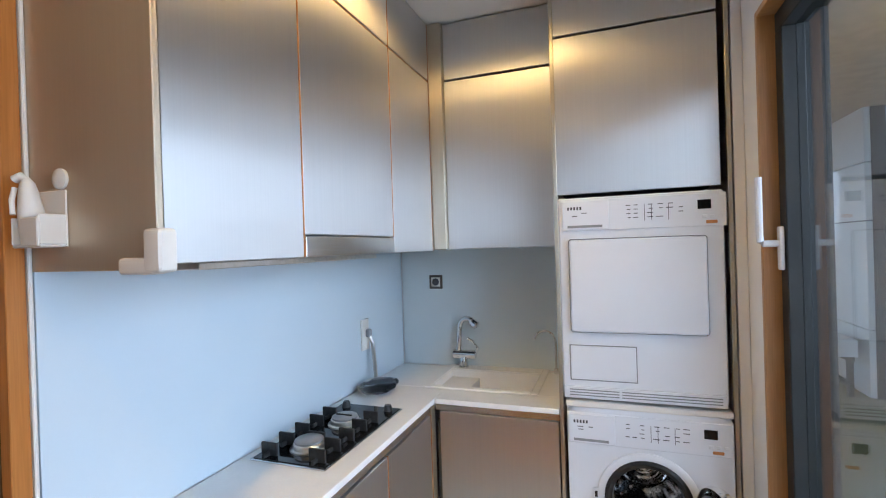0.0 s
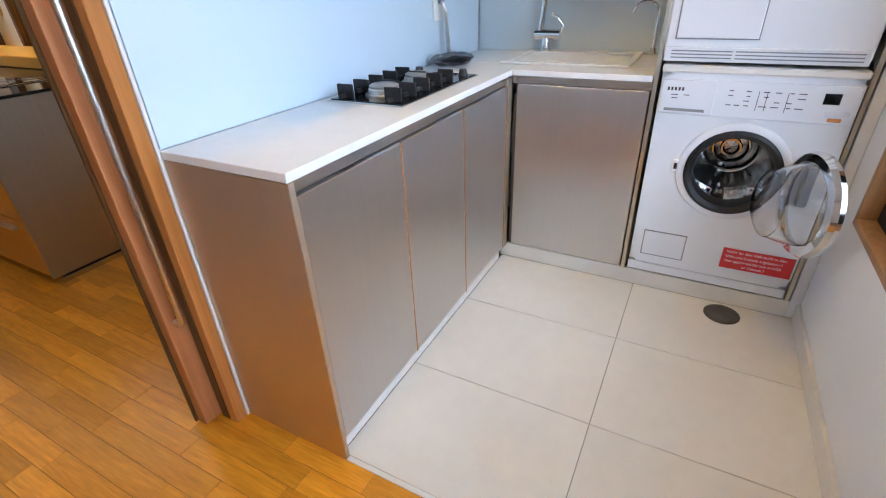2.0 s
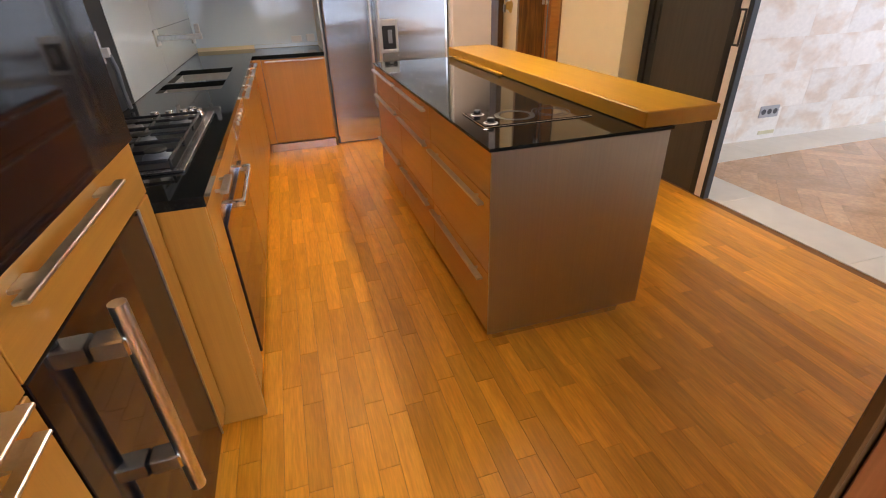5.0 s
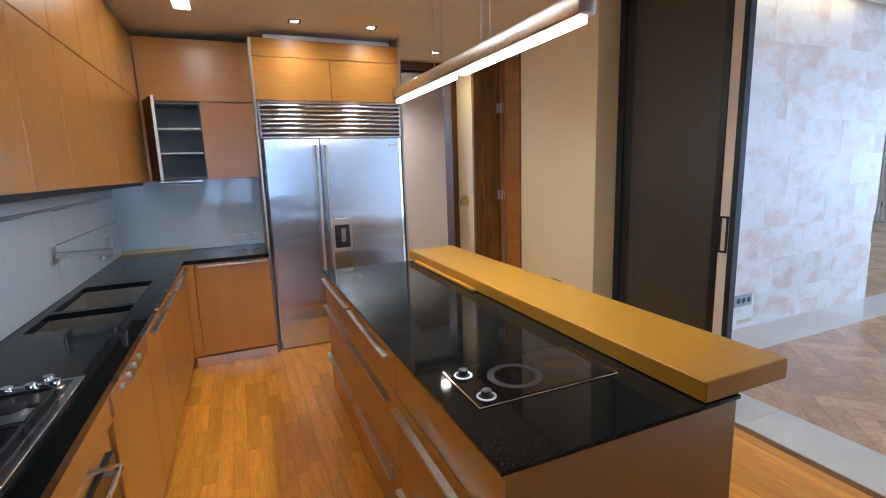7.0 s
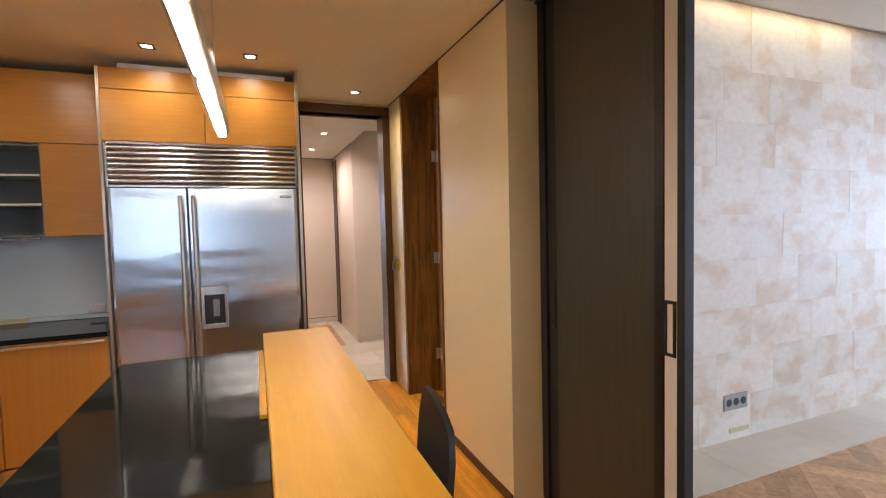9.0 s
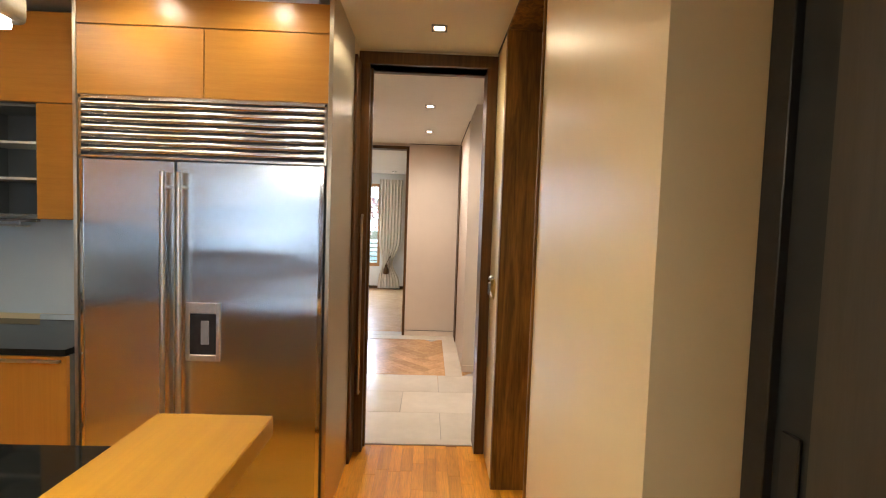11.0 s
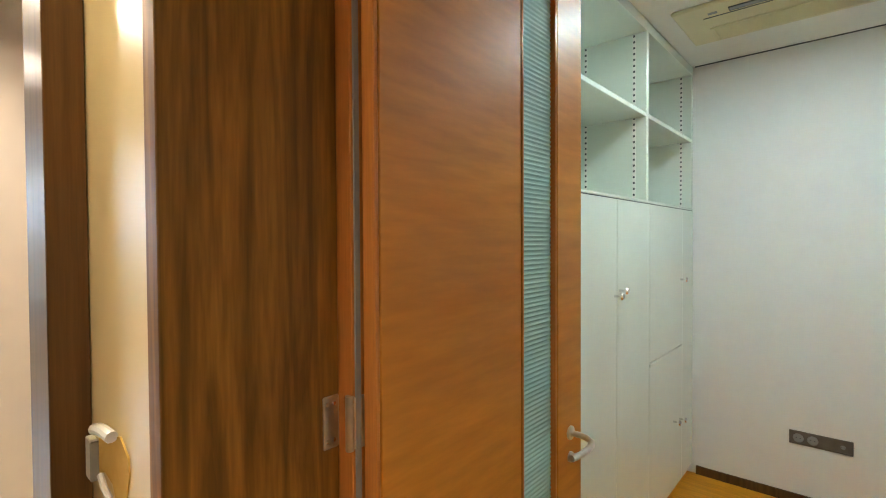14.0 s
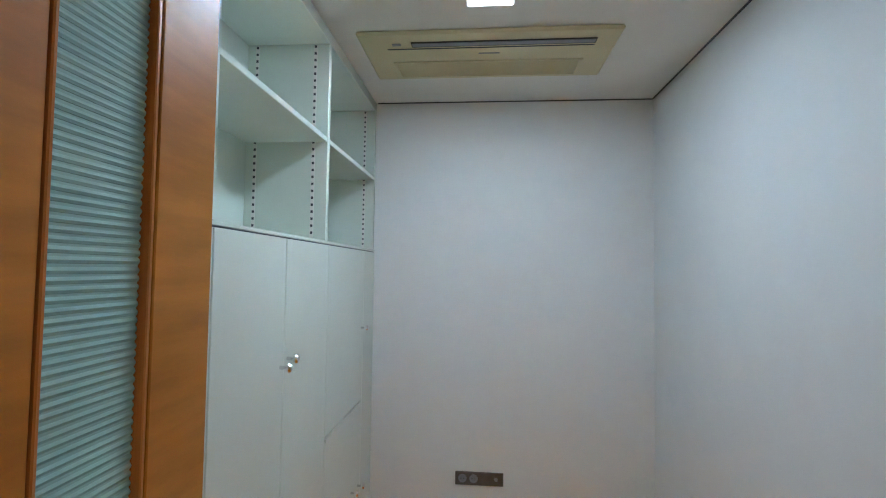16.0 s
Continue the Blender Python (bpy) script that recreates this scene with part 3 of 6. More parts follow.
def domino_hob():
    t = thing("gas_hob", (0.86, 0.22, 0.92), "two burner gas hob with black cast iron pan supports", "hob")
    bm = bmesh.new()
    box(bm, (0.575, 0.078, 0.9205), (1.150, 0.372, 0.926), 0.002)
    part("steel_rim", bm, STEEL_H, t)
    slab("glass_plate", (0.583, 0.086, 0.926), (1.142, 0.364, 0.9285), BLACKGL, t, "black glass plate")
    for cx in (0.70, 0.93):
        bm = bmesh.new()
        lathe(bm, (cx, 0.225, 0.9285), (0, 0, 1), [(0.066, 0), (0.066, 0.005), (0.056, 0.007), (0.054, 0.020), (0.050, 0.023), (0.0, 0.024)], 28)
        b = part("burner", bm, NICKEL, t, "steel burner ring")
        bm = bmesh.new()
        lathe(bm, (cx, 0.225, 0.9525), (0, 0, 1), [(0.050, 0), (0.050, 0.006), (0.044, 0.010), (0.0, 0.011)], 28)
        part("burner_cap", bm, GREYPL, b, "dark grey burner cap")
    for cx in (0.612, 0.700, 0.790, 0.880, 0.968):
        for y0, y1 in ((0.100, 0.162), (0.288, 0.350)):
            bm = bmesh.new()
            box(bm, (cx - 0.005, y0, 0.929), (cx + 0.005, y1, 0.972), 0.003, 2)
            ps = part("pan_support", bm, IRON, t)
            slab("support_foot", (cx - 0.030, (y0 + y1) / 2 - 0.005, 0.930), (cx + 0.030, (y0 + y1) / 2 + 0.005, 0.944), IRON, ps)
    for cx in (0.745, 0.925):
        bm = bmesh.new()
        box(bm, (cx - 0.004, 0.19, 0.929), (cx + 0.004, 0.26, 0.968), 0.003, 2)
        part("pan_support", bm, IRON, t)
    for yy in (0.125, 0.325):
        bm = bmesh.new()
        lathe(bm, (1.105, yy, 0.9285), (0, 0, 1), [(0.02, 0), (0.018, 0.006), (0.015, 0.02), (0.013, 0.024), (0.0, 0.025)], 18)
        part("knob", bm, BLACKPL, t)
    return t


def print_rows(parent, x, y0, y1, z0, z1, rows, cols):
    """Small unreadable print as thin bars."""
    bm = bmesh.new()
    for c in range(cols):
        for r in range(rows):
            if random.random() < 0.8:
                yy = y0 + (y1 - y0) * (c + 0.1) / cols
                zz = z0 + (z1 - z0) * (r + 0.5) / rows
                box(bm, (x - 0.0006, yy, zz), (x, yy + (y1 - y0) / cols * random.uniform(0.35, 0.7), zz + 0.003))
    tagged(part("print", bm, INK, parent), kind="stuff")


def appliance_panel(t, z, x):
    """Control panel of a washer or dryer, on a front at x, with its lower edge at z."""
    slab("control_panel", (x - 0.006, -1.180, z), (x, -0.585, z + 0.125), ENAMEL, t)
    slab("detergent_drawer", (x - 0.012, -0.770, z + 0.004), (x - 0.004, -0.590, z + 0.121), ENAMEL, t)
    slab("drawer_grip", (x - 0.013, -0.745, z + 0.012), (x - 0.011, -0.610, z + 0.022), GREYPL, t, "dark grip slot", 0.0)
    bm = bmesh.new()
    for k in range(5):
        box(bm, (x - 0.0135, -0.618 - k * 0.012, z + 0.085), (x - 0.0115, -0.611 - k * 0.012, z + 0.097))
    part("logo", bm, INK, t)
    print_rows(t, x - 0.0125, -0.690, -0.615, z + 0.052, z + 0.075, 2, 2)
    print_rows(t, x - 0.0065, -0.880, -0.800, z + 0.035, z + 0.10, 4, 3)
    print_rows(t, x - 0.0065, -1.040, -0.900, z + 0.035, z + 0.10, 4, 4)
    for k in (-0.925, -0.985, -0.9):
        slab("divider_line", (x - 0.007, k, z + 0.03), (x - 0.0055, k - 0.002, z + 0.095), INK, t, "", 0.0)
    slab("display", (x - 0.0075, -1.130, z + 0.065), (x - 0.0055, -1.085, z + 0.10), BLACKGL, t, "small dark display", 0.0)
    slab("start_button", (x - 0.009, -1.150, z + 0.010), (x - 0.005, -1.112, z + 0.022), AMBER, t, "amber start button")
    for k in (-1.10, -1.125, -1.15):
        slab("button", (x - 0.009, k - 0.016, z + 0.03), (x - 0.005, k, z + 0.043), ENAMEL, t)


def washing_machine():
    x = 1.328
    t = thing("washing_machine", (1.6, -0.885, 0.08), "white front loading washing machine with its door open", "washing machine")
    bm = bmesh.new()
    for p, q in (((x + 0.02, -1.182, 0.135), (1.88, -1.165, 0.935)), ((x + 0.02, -0.600, 0.135), (1.88, -0.583, 0.935)), ((1.86, -1.165, 0.135), (1.88, -0.600, 0.935)),
                 ((x + 0.02, -1.165, 0.135), (1.86, -0.600, 0.15)), ((x + 0.02, -1.165, 0.92), (1.86, -0.600, 0.935))):
        box(bm, p, q)
    n = 64
    ring, rim = [], []
    for k in range(n):
        a = 2 * math.pi * (k + 0.5) / n
        cy, cz = math.cos(a), math.sin(a)
        ring.append((-0.885 + 0.150 * cy, 0.585 + 0.150 * cz))
        f = min((0.297 if cy > 0 else 0.302) / max(abs(cy), 1e-6), (0.35 if cz > 0 else 0.45) / max(abs(cz), 1e-6))
        rim.append((-0.8825 + f * cy, 0.585 + f * cz))
    for xx in (x + 0.001, x + 0.02):
        va = [bm.verts.new((xx, *c)) for c in ring]
        vb = [bm.verts.new((xx, *c)) for c in rim]
        for k in range(n):
            bm.faces.new((va[k], va[(k + 1) % n], vb[(k + 1) % n], vb[k]))
    part("body", bm, ENAMEL, t)
    slab("top_lid", (x - 0.006, -1.186, 0.935), (1.88, -0.580, 0.962), WHITEPL, t, "", 0.006)
    slab("toe_panel", (x + 0.004, -1.182, 0.09), (1.7, -0.583, 0.131), ENAMEL, t)
    appliance_panel(t, 0.79, x)
    slab("flap_gap", (x - 0.0012, -0.794, 0.176), (x + 0.0015, -0.626, 0.294), GREYPL, t, "dark gap round the flap", 0.0)
    slab("service_flap", (x - 0.003, -0.79, 0.18), (x, -0.63, 0.29), ENAMEL, t)
    bm = bmesh.new()
    lathe(bm, (x, -0.885, 0.585), (-1, 0, 0), [(0.190, 0.0), (0.188, 0.005), (0.178, 0.010), (0.163, 0.010), (0.163, 0.0)], 48, True)
    part("porthole_ring", bm, ENAMEL, t)
    bm = bmesh.new()
    lathe(bm, (x, -0.885, 0.585), (-1, 0, 0), [(0.162, 0.0), (0.162, 0.014), (0.150, 0.018), (0.134, 0.010), (0.128, -0.02), (0.130, -0.06), (0.15, -0.06), (0.152, 0.0)], 48, True)
    part("seal", bm, BLACKPL, t, "dark rubber seal")
    bm = bmesh.new()
    lathe(bm, (x, -0.885, 0.585), (-1, 0, 0), [(0.135, -0.06), (0.20, -0.075), (0.20, -0.36), (0.15, -0.37), (0.0, -0.35), (0.0, -0.355), (0.155, -0.376), (0.206, -0.366), (0.206, -0.07), (0.135, -0.055)], 40, True)
    d0 = part("drum", bm, DRUM, t, "steel drum seen through the porthole")
    for a in (35, 155, 275):
        bm = bmesh.new()
        ca, sa = math.cos(radians(a)), math.sin(radians(a))
        m = Matrix.Translation((x + 0.21, -0.885 + 0.185 * ca, 0.585 + 0.185 * sa)) @ Matrix.Rotation(radians(a), 4, "X")
        bmesh.ops.create_uvsphere(bm, u_segments=14, v_segments=8, radius=1, matrix=m @ Matrix.Diagonal((0.13, 0.055, 0.028, 1)))
        part("drum_paddle", bm, DRUM, d0)
    bm = bmesh.new()
    for k in range(26):
        for j in range(6):
            a = 2 * math.pi * (k + 0.5 * (j % 2)) / 26
            c = Vector((x + 0.11 + j * 0.042, -0.885 + 0.1985 * math.cos(a), 0.585 + 0.1985 * math.sin(a)))
            box(bm, c - Vector((0.009, 0.006, 0.006)), c + Vector((0.009, 0.006, 0.006)))
    for r in (0.028, 0.062, 0.10):
        ring = bmesh.new()
        lathe(ring, (x + 0.345, -0.885, 0.585), (-1, 0, 0), [(r, 0.0), (r + 0.004, 0.012), (r + 0.010, 0.012), (r + 0.014, 0.0)], 32, True)
        part("drum_ring", ring, CHROME, d0)
    tagged(part("drum_boss", bm, CHROME, d0), kind="stuff")
    bm = bmesh.new()
    box(bm, (x - 0.006, -0.702, 0.565), (x, -0.678, 0.615), 0.002)
    lk = part("lock", bm, ENAMEL, t)
    slab("lock_slot", (x - 0.0075, -0.696, 0.578), (x - 0.005, -0.686, 0.602), BLACKPL, lk, "black slot", 0.0)
    # the open door: hinged on the far side, swung towards the room
    c, ax = Vector((x - 0.165, -1.10, 0.56)), Vector((-0.30, 0.95, 0)).normalized()
    bm = bmesh.new()
    lathe(bm, c, ax, [(0.175, -0.028), (0.178, -0.012), (0.170, 0.004), (0.145, 0.008), (0.140, -0.012), (0.150, -0.026)], 44, True)
    d = part("door", bm, CHROME, t, "open round door with a chrome and grey rim")
    bm = bmesh.new()
    lathe(bm, c, ax, [(0.139, 0.004), (0.132, 0.05), (0.112, 0.11), (0.085, 0.125), (0.0, 0.128), (0.0, 0.122), (0.082, 0.119), (0.107, 0.105), (0.127, 0.048), (0.134, 0.004)], 44, True)
    part("door_glass", bm, CLEAR, d, "clear bowl of glass")
    bm = bmesh.new()
    box(bm, (x - 0.04, -1.135, 0.50), (x, -1.10, 0.66), 0.006)
    part("hinge", bm, GREYPL, d)
    l = slab("sticker", (x - 0.0025, -1.177, 0.185), (x, -0.932, 0.275), REDLAB, t, "red sticker with white warning print", 0.0)
    face = Matrix(((0, 0, -1, 0), (-1, 0, 0, 0), (0, 1, 0, 0), (0, 0, 0, 1)))
    for k, s in enumerate(("Nicht für den Gebrauch in den", "USA und Canada zugelassen !", "Not approved for use in USA", "or Canada !")):
        words(s, 0.0165, WHITEINK, Matrix.Translation((x - 0.003, -0.940 - (0.07 if k == 3 else 0.005), 0.256 - k * 0.0205)) @ face, t, "lettering")
    return t


def tumble_dryer():
    x = 1.328
    t = thing("tumble_dryer", (1.6, -0.87, 0.965), "white tumble dryer stacked on the washing machine", "dryer")
    slab("body", (x + 0.001, -1.172, 0.985), (1.88, -0.572, 1.79), ENAMEL, t, "", 0.006)
    appliance_panel(t, 1.655, x + 0.001)
    bm = bmesh.new()
    box(bm, (x - 0.018, -1.112, 1.245), (x, -0.613, 1.62), 0.014, 3)
    part("door", bm, ENAMEL, t, "square rounded door")
    slab("flap_gap", (x - 0.0012, -0.860, 1.046), (x + 0.001, -0.603, 1.191), GREYPL, t, "dark gap round the flap", 0.0)
    # grey backing plate paints the soft shadow along the door's edge
    slab("door_gap", (x - 0.002, -1.1145, 1.2425), (x + 0.001, -0.6105, 1.6225), GREYPL, t, "grey plate standing in for the soft shadow round the door", 0.008)
    slab("lint_flap", (x - 0.004, -0.856, 1.05), (x, -0.607, 1.187), ENAMEL, t)
    slab("vent_strip", (x - 0.010, -1.166, 0.975), (x + 0.002, -0.577, 1.022), ENAMEL, t)
    bm = bmesh.new()
    for k in range(3):
        for s in ((-1.15, -0.80), (-0.79, -0.60)):
            box(bm, (x - 0.0115, s[0], 0.986 + k * 0.011), (x - 0.0095, s[1], 0.990 + k * 0.011))
    part("vent_slot", bm, GREYPL, t)
    return t


def wall_cabinets():
    y = 0.04
    t = thing("wall_cabinet", (0.5, 0.25, 1.59), "satin steel wall cabinets with a built-in extractor above the worktop", "cabinet")
    slab("end_panel", (0.0, y, 1.58), (0.018, 0.424, 2.69), STEEL_E, t, "steel end panel with a painted brown reflection")
    slab("body", (0.02, y + 0.022, 1.60), (1.5, 0.42, 2.68), CARCASS, t)
    for a, b, z0 in ((0.012, 0.455, 1.59), (0.461, 1.035, 1.655), (1.041, 1.47, 1.59)):
        slab("door", (a, y, z0), (b, y + 0.02, 2.409), STEEL_D, t)
        slab("upper_door", (a, y, 2.417), (b, y + 0.02, 2.69), STEEL_D, t)
        slab("edge_band", (b + 0.0005, y - 0.0005, z0), (b + 0.0050, y + 0.02, 2.69), ORANGEW, t, "orange wooden edge", 0.0)
        slab("edge_band", (a, y + 0.004, 2.4105), (b, y + 0.02, 2.4140), ORANGEW, t, "orange wooden edge", 0.0)
    slab("extractor", (0.461, y - 0.004, 1.59), (1.035, 0.41, 1.650), STEEL_H, t, "slim steel extractor front")
    slab("extractor_filter", (0.15, 0.10, 1.572), (1.0, 0.36, 1.589), NICKEL, t)
    u = thing("wall_cabinet", (1.7, -0.27, 1.59), "satin steel wall cabinet above the sink", "cabinet")
    slab("body", (1.53, -0.553, 1.60), (1.91, 0.03, 2.68), CARCASS, u)
    slab("door", (1.505, -0.550, 1.595), (1.525, -0.03, 2.41), STEEL_D, u)
    slab("upper_door", (1.505, -0.550, 2.420), (1.525, -0.03, 2.69), STEEL_D, u)
    slab("corner_post", (1.475, -0.028, 1.595), (1.525, 0.038, 2.69), STEEL_S, u)
    return t


def tall_cabinet():
    t = thing("tall_cabinet", (1.6, -0.87, 1.80), "satin steel cabinet doors above the stacked appliances", "cabinet")
    slab("body", (1.352, -1.165, 1.82), (1.91, -0.574, 2.68), CARCASS, t)
    slab("door", (1.328, -1.165, 1.806), (1.350, -0.572, 2.45), STEEL_D, t)
    slab("upper_door", (1.328, -1.165, 2.460), (1.350, -0.572, 2.69), STEEL_D, t)
    slab("filler", (1.338, -1.205, 0.08), (1.36, -1.19, 2.69), STEEL_S, t)
    slab("filler", (1.345, -1.249, 0.0), (1.9, -1.212, 2.69), WHITE, t, "white filler strip")
    return t


DRUM = material("polished_drum_steel", (0.72, 0.72, 0.71), (0.78, 0.78, 0.77), 0.10, 1.0, (30, 30, 30))
FILM = glass("clear_film", (0.93, 0.94, 1.0), 0.08)
LIDG = material("dark_lid", (0.07, 0.065, 0.08), (0.09, 0.085, 0.10), 0.4, 0, (20, 20, 20))
utility_base(), utility_sink_base(), worktop(), ceramic_sink(), mixer_tap(), filter_tap(), domino_hob()
washing_machine(), tumble_dryer(), wall_cabinets(), tall_cabinet()
bm = bmesh.new()
box(bm, (0.003, 0.413, 0.921), (1.90, 0.4245, 1.60), 0.001)
single("glass_backsplash", bm, BACKGLASS, (0.9, 0.42, 0.92), "pale blue back-painted glass panel above the worktop", "backsplash")
bm = bmesh.new()
box(bm, (1.908, -0.553, 0.921), (1.919, 0.411, 1.60), 0.001)
single("glass_backsplash", bm, BACKGLASS_G, (1.91, -0.1, 0.92), "pale grey-green glass panel behind the sink", "backsplash")


def utility_small():
    # cordless handset in its holder on the end panel
    t = thing("handset_holder", (-0.02, 0.37, 1.63), "white plastic holder with an ivory spray handset on the cabinet side", "holder")
    bm = bmesh.new()
    box(bm, (-0.005, 0.290, 1.632), (-0.001, 0.380, 1.752), 0.002)
    box(bm, (-0.055, 0.290, 1.632), (-0.005, 0.380, 1.638), 0.003)
    box(bm, (-0.059, 0.290, 1.634), (-0.055, 0.345, 1.694), 0.003)
    box(bm, (-0.055, 0.290, 1.638), (-0.005, 0.294, 1.700), 0.002)
    box(bm, (-0.055, 0.376, 1.638), (-0.005, 0.380, 1.694), 0.002)
    part("holder", bm, WHITEPL, t)
    bm = bmesh.new()
    lathe(bm, (-0.032, 0.345, 1.640), (-0.05, 0.06, 1), [(0.012, 0), (0.021, 0.006), (0.023, 0.03), (0.022, 0.07), (0.017, 0.105), (0.013, 0.125), (0.008, 0.133), (0, 0.135)], 20)
    tube(bm, [(-0.037, 0.352, 1.755), (-0.040, 0.354, 1.772), (-0.044, 0.362, 1.780), (-0.048, 0.374, 1.774)], 0.009, 12)
    part("handset", bm, WHITEPL, t, "ivory plastic spray handset")
    bm = bmesh.new()
    tube(bm, [(-0.050, 0.372, 1.756), (-0.058, 0.368, 1.730), (-0.060, 0.362, 1.700)], 0.005, 8)
    part("trigger", bm, WHITEPL, t)
    bm = bmesh.new()
    lathe(bm, (-0.001, 0.307, 1.775), (-1, 0, 0), [(0.022, 0), (0.022, 0.006), (0.015, 0.010), (0, 0.011)], 20)
    part("suction_disc", bm, WHITEPL, t)
    t = thing("corner_guard", (-0.01, 0.05, 1.58), "white plastic corner guard on the cabinet edge", "corner guard")
    bm = bmesh.new()
    box(bm, (-0.022, 0.008, 1.575), (0.020, 0.055, 1.66), 0.012, 3)
    box(bm, (-0.020, 0.03, 1.572), (0.018, 0.125, 1.605), 0.010, 3)
    part("cap", bm, WHITEPL, t)
    t = thing("wall_socket", (1.905, 0.19, 1.40), "square grey wall socket in the glass panel", "socket")
    slab("plate", (1.901, 0.155, 1.365), (1.908, 0.235, 1.445), TAUPE, t)
    slab("insert", (1.897, 0.168, 1.378), (1.902, 0.222, 1.432), WHITEPL, t)
    bm = bmesh.new()
    lathe(bm, (1.897, 0.195, 1.405), (-1, 0, 0), [(0.021, 0), (0.021, 0.001), (0.012, 0.0015), (0, 0.001)], 20)
    part("outlet", bm, INK, t)
    t = thing("gas_outlet", (1.43, 0.40, 1.17), "white gas outlet plate with a grey hose down to the worktop", "gas outlet")
    slab("plate", (1.395, 0.403, 1.10), (1.465, 0.4125, 1.255), WHITEPL, t)
    bm = bmesh.new()
    box(bm, (1.425, 0.378, 1.165), (1.455, 0.403, 1.205), 0.005)
    part("valve", bm, GREYPL, t)
    bm = bmesh.new()
    tube(bm, [(1.44, 0.385, 1.17), (1.443, 0.372, 1.13), (1.452, 0.368, 1.02), (1.46, 0.365, 0.924)], 0.010, 10)
    part("hose", bm, NICKEL, t)
    # loose plastic bag with dark lids
    t = thing("plastic_bag", (1.37, 0.31, 0.921), "clear plastic bag holding dark burner lids on the worktop", "bag")
    bm = bmesh.new()
    bmesh.ops.create_uvsphere(bm, u_segments=26, v_segments=12, radius=1, matrix=Matrix.Translation((1.37, 0.31, 0.946)) @ Matrix.Diagonal((0.13, 0.09, 0.026, 1)))
    for v in bm.verts:
        v.co += 0.012 * noise.noise_vector(v.co * 22)
        v.co.z = max(v.co.z, 0.9205)
    part("film", bm, FILM, t, "crumpled clear film")
    bm = bmesh.new()
    lathe(bm, (1.39, 0.30, 0.945), (0.1, 0.1, 1), [(0.065, 0), (0.065, 0.006), (0.05, 0.012), (0, 0.013)], 26)
    part("lid", bm, LIDG, t, "dark grey lid")
    t = thing("floor_drain", (1.28, -0.99, 0), "round dark floor drain cover", "drain")
    bm = bmesh.new()
    lathe(bm, (1.255, -0.985, 0.0005), (0, 0, 1), [(0.068, 0), (0.068, 0.004), (0.060, 0.006), (0.045, 0.004), (0.0, 0.004)], 32)
    part("cover", bm, TAUPE, t)


utility_small()


# ---- utility window ----
window = thing("window_1", (0.0, -1.35, 0.52), "wide utility window with wooden lining and dark sashes", "window", kind="structure")
X0, X1, Z0, Z1 = -1.5, 1.17, 0.52, 2.35
slab("window_sill", (X0, -1.366, Z0), (X1, -1.245, Z0 + 0.025), FRAMEW, window, "light brown wooden sill")
slab("window_lining", (X1 - 0.02, -1.366, Z0 + 0.025), (X1, -1.245, Z1), FRAMEW, window)
slab("window_lining", (X0, -1.366, Z0 + 0.025), (X0 + 0.02, -1.245, Z1), FRAMEW, window)
slab("window_lining", (X0 + 0.02, -1.366, Z1 - 0.02), (X1 - 0.02, -1.245, Z1), FRAMEW, window)
for p, q in (((X0, Z0), (X1, Z0 + 0.025)), ((X0, Z1 - 0.02), (X1, Z1)), ((X0, Z0 + 0.025), (X0 + 0.02, Z1 - 0.02)), ((X1 - 0.02, Z0 + 0.025), (X1, Z1 - 0.02))):
    slab("outer_reveal", (p[0], -1.448, p[1]), (q[0], -1.367, q[1]), SASH, window, "grey metal outer reveal")
for a, b in ((X0 + 0.022, -0.62), (-0.61, 0.02), (0.03, X1 - 0.022)):
    bm = bmesh.new()
    w = 0.062
    for p, q in (((a, Z0 + 0.027), (b, Z0 + 0.027 + w)), ((a, Z1 - 0.022 - w), (b, Z1 - 0.022)), ((a, Z0 + 0.027 + w), (a + w, Z1 - 0.022 - w)), ((b - w, Z0 + 0.027 + w), (b, Z1 - 0.022 - w))):
        box(bm, (p[0], -1.365, p[1]), (q[0], -1.295, q[1]), 0.003)
    f = part("window_frame", bm, SASH, window, "dark grey sash")
    g = slab("pane", (a + w, -1.342, Z0 + 0.089), (b - w, -1.332, Z1 - 0.084), PLAINGLASS, window, "clear double glazing", 0.0)
    g.visible_shadow = False
bm = bmesh.new()
box(bm, (X1 - 0.070, -1.294, 1.50), (X1 - 0.036, -1.280, 1.64), 0.006, 2)
tube(bm, [(X1 - 0.053, -1.284, 1.585), (X1 - 0.053, -1.238, 1.585), (X1 - 0.053, -1.231, 1.592), (X1 - 0.053, -1.229, 1.61), (X1 - 0.053, -1.229, 1.80)], 0.011, 10)
part("window_handle", bm, ENAMEL, window, "white window handle turned up")


# ---- kitchen ----
def bar_handle(parent, a, b, out, r=0.006, foot=0.0):
    """A flat bar handle from a to b, held off the front by two feet along out."""
    a, b, out = Vector(a), Vector(b), Vector(out)
    bm = bmesh.new()
    d = (b - a).normalized()
    wide = Vector([r + 0.007 * abs(k) for k in out.normalized()])
    box(bm, a + out - wide, b + out + wide, 0.002)
    for f in (0.12, 0.88):
        c = a + (b - a) * f
        box(bm, c - Vector((r, r, r)) * 0.8 - d * foot, c + out + Vector((r, r, r)) * 0.8 + d * foot)
    return part("handle", bm, NICKEL, parent, "brushed nickel bar handle")


ZONE = material("printed_zone", (0.020, 0.020, 0.019), None, 0.3)


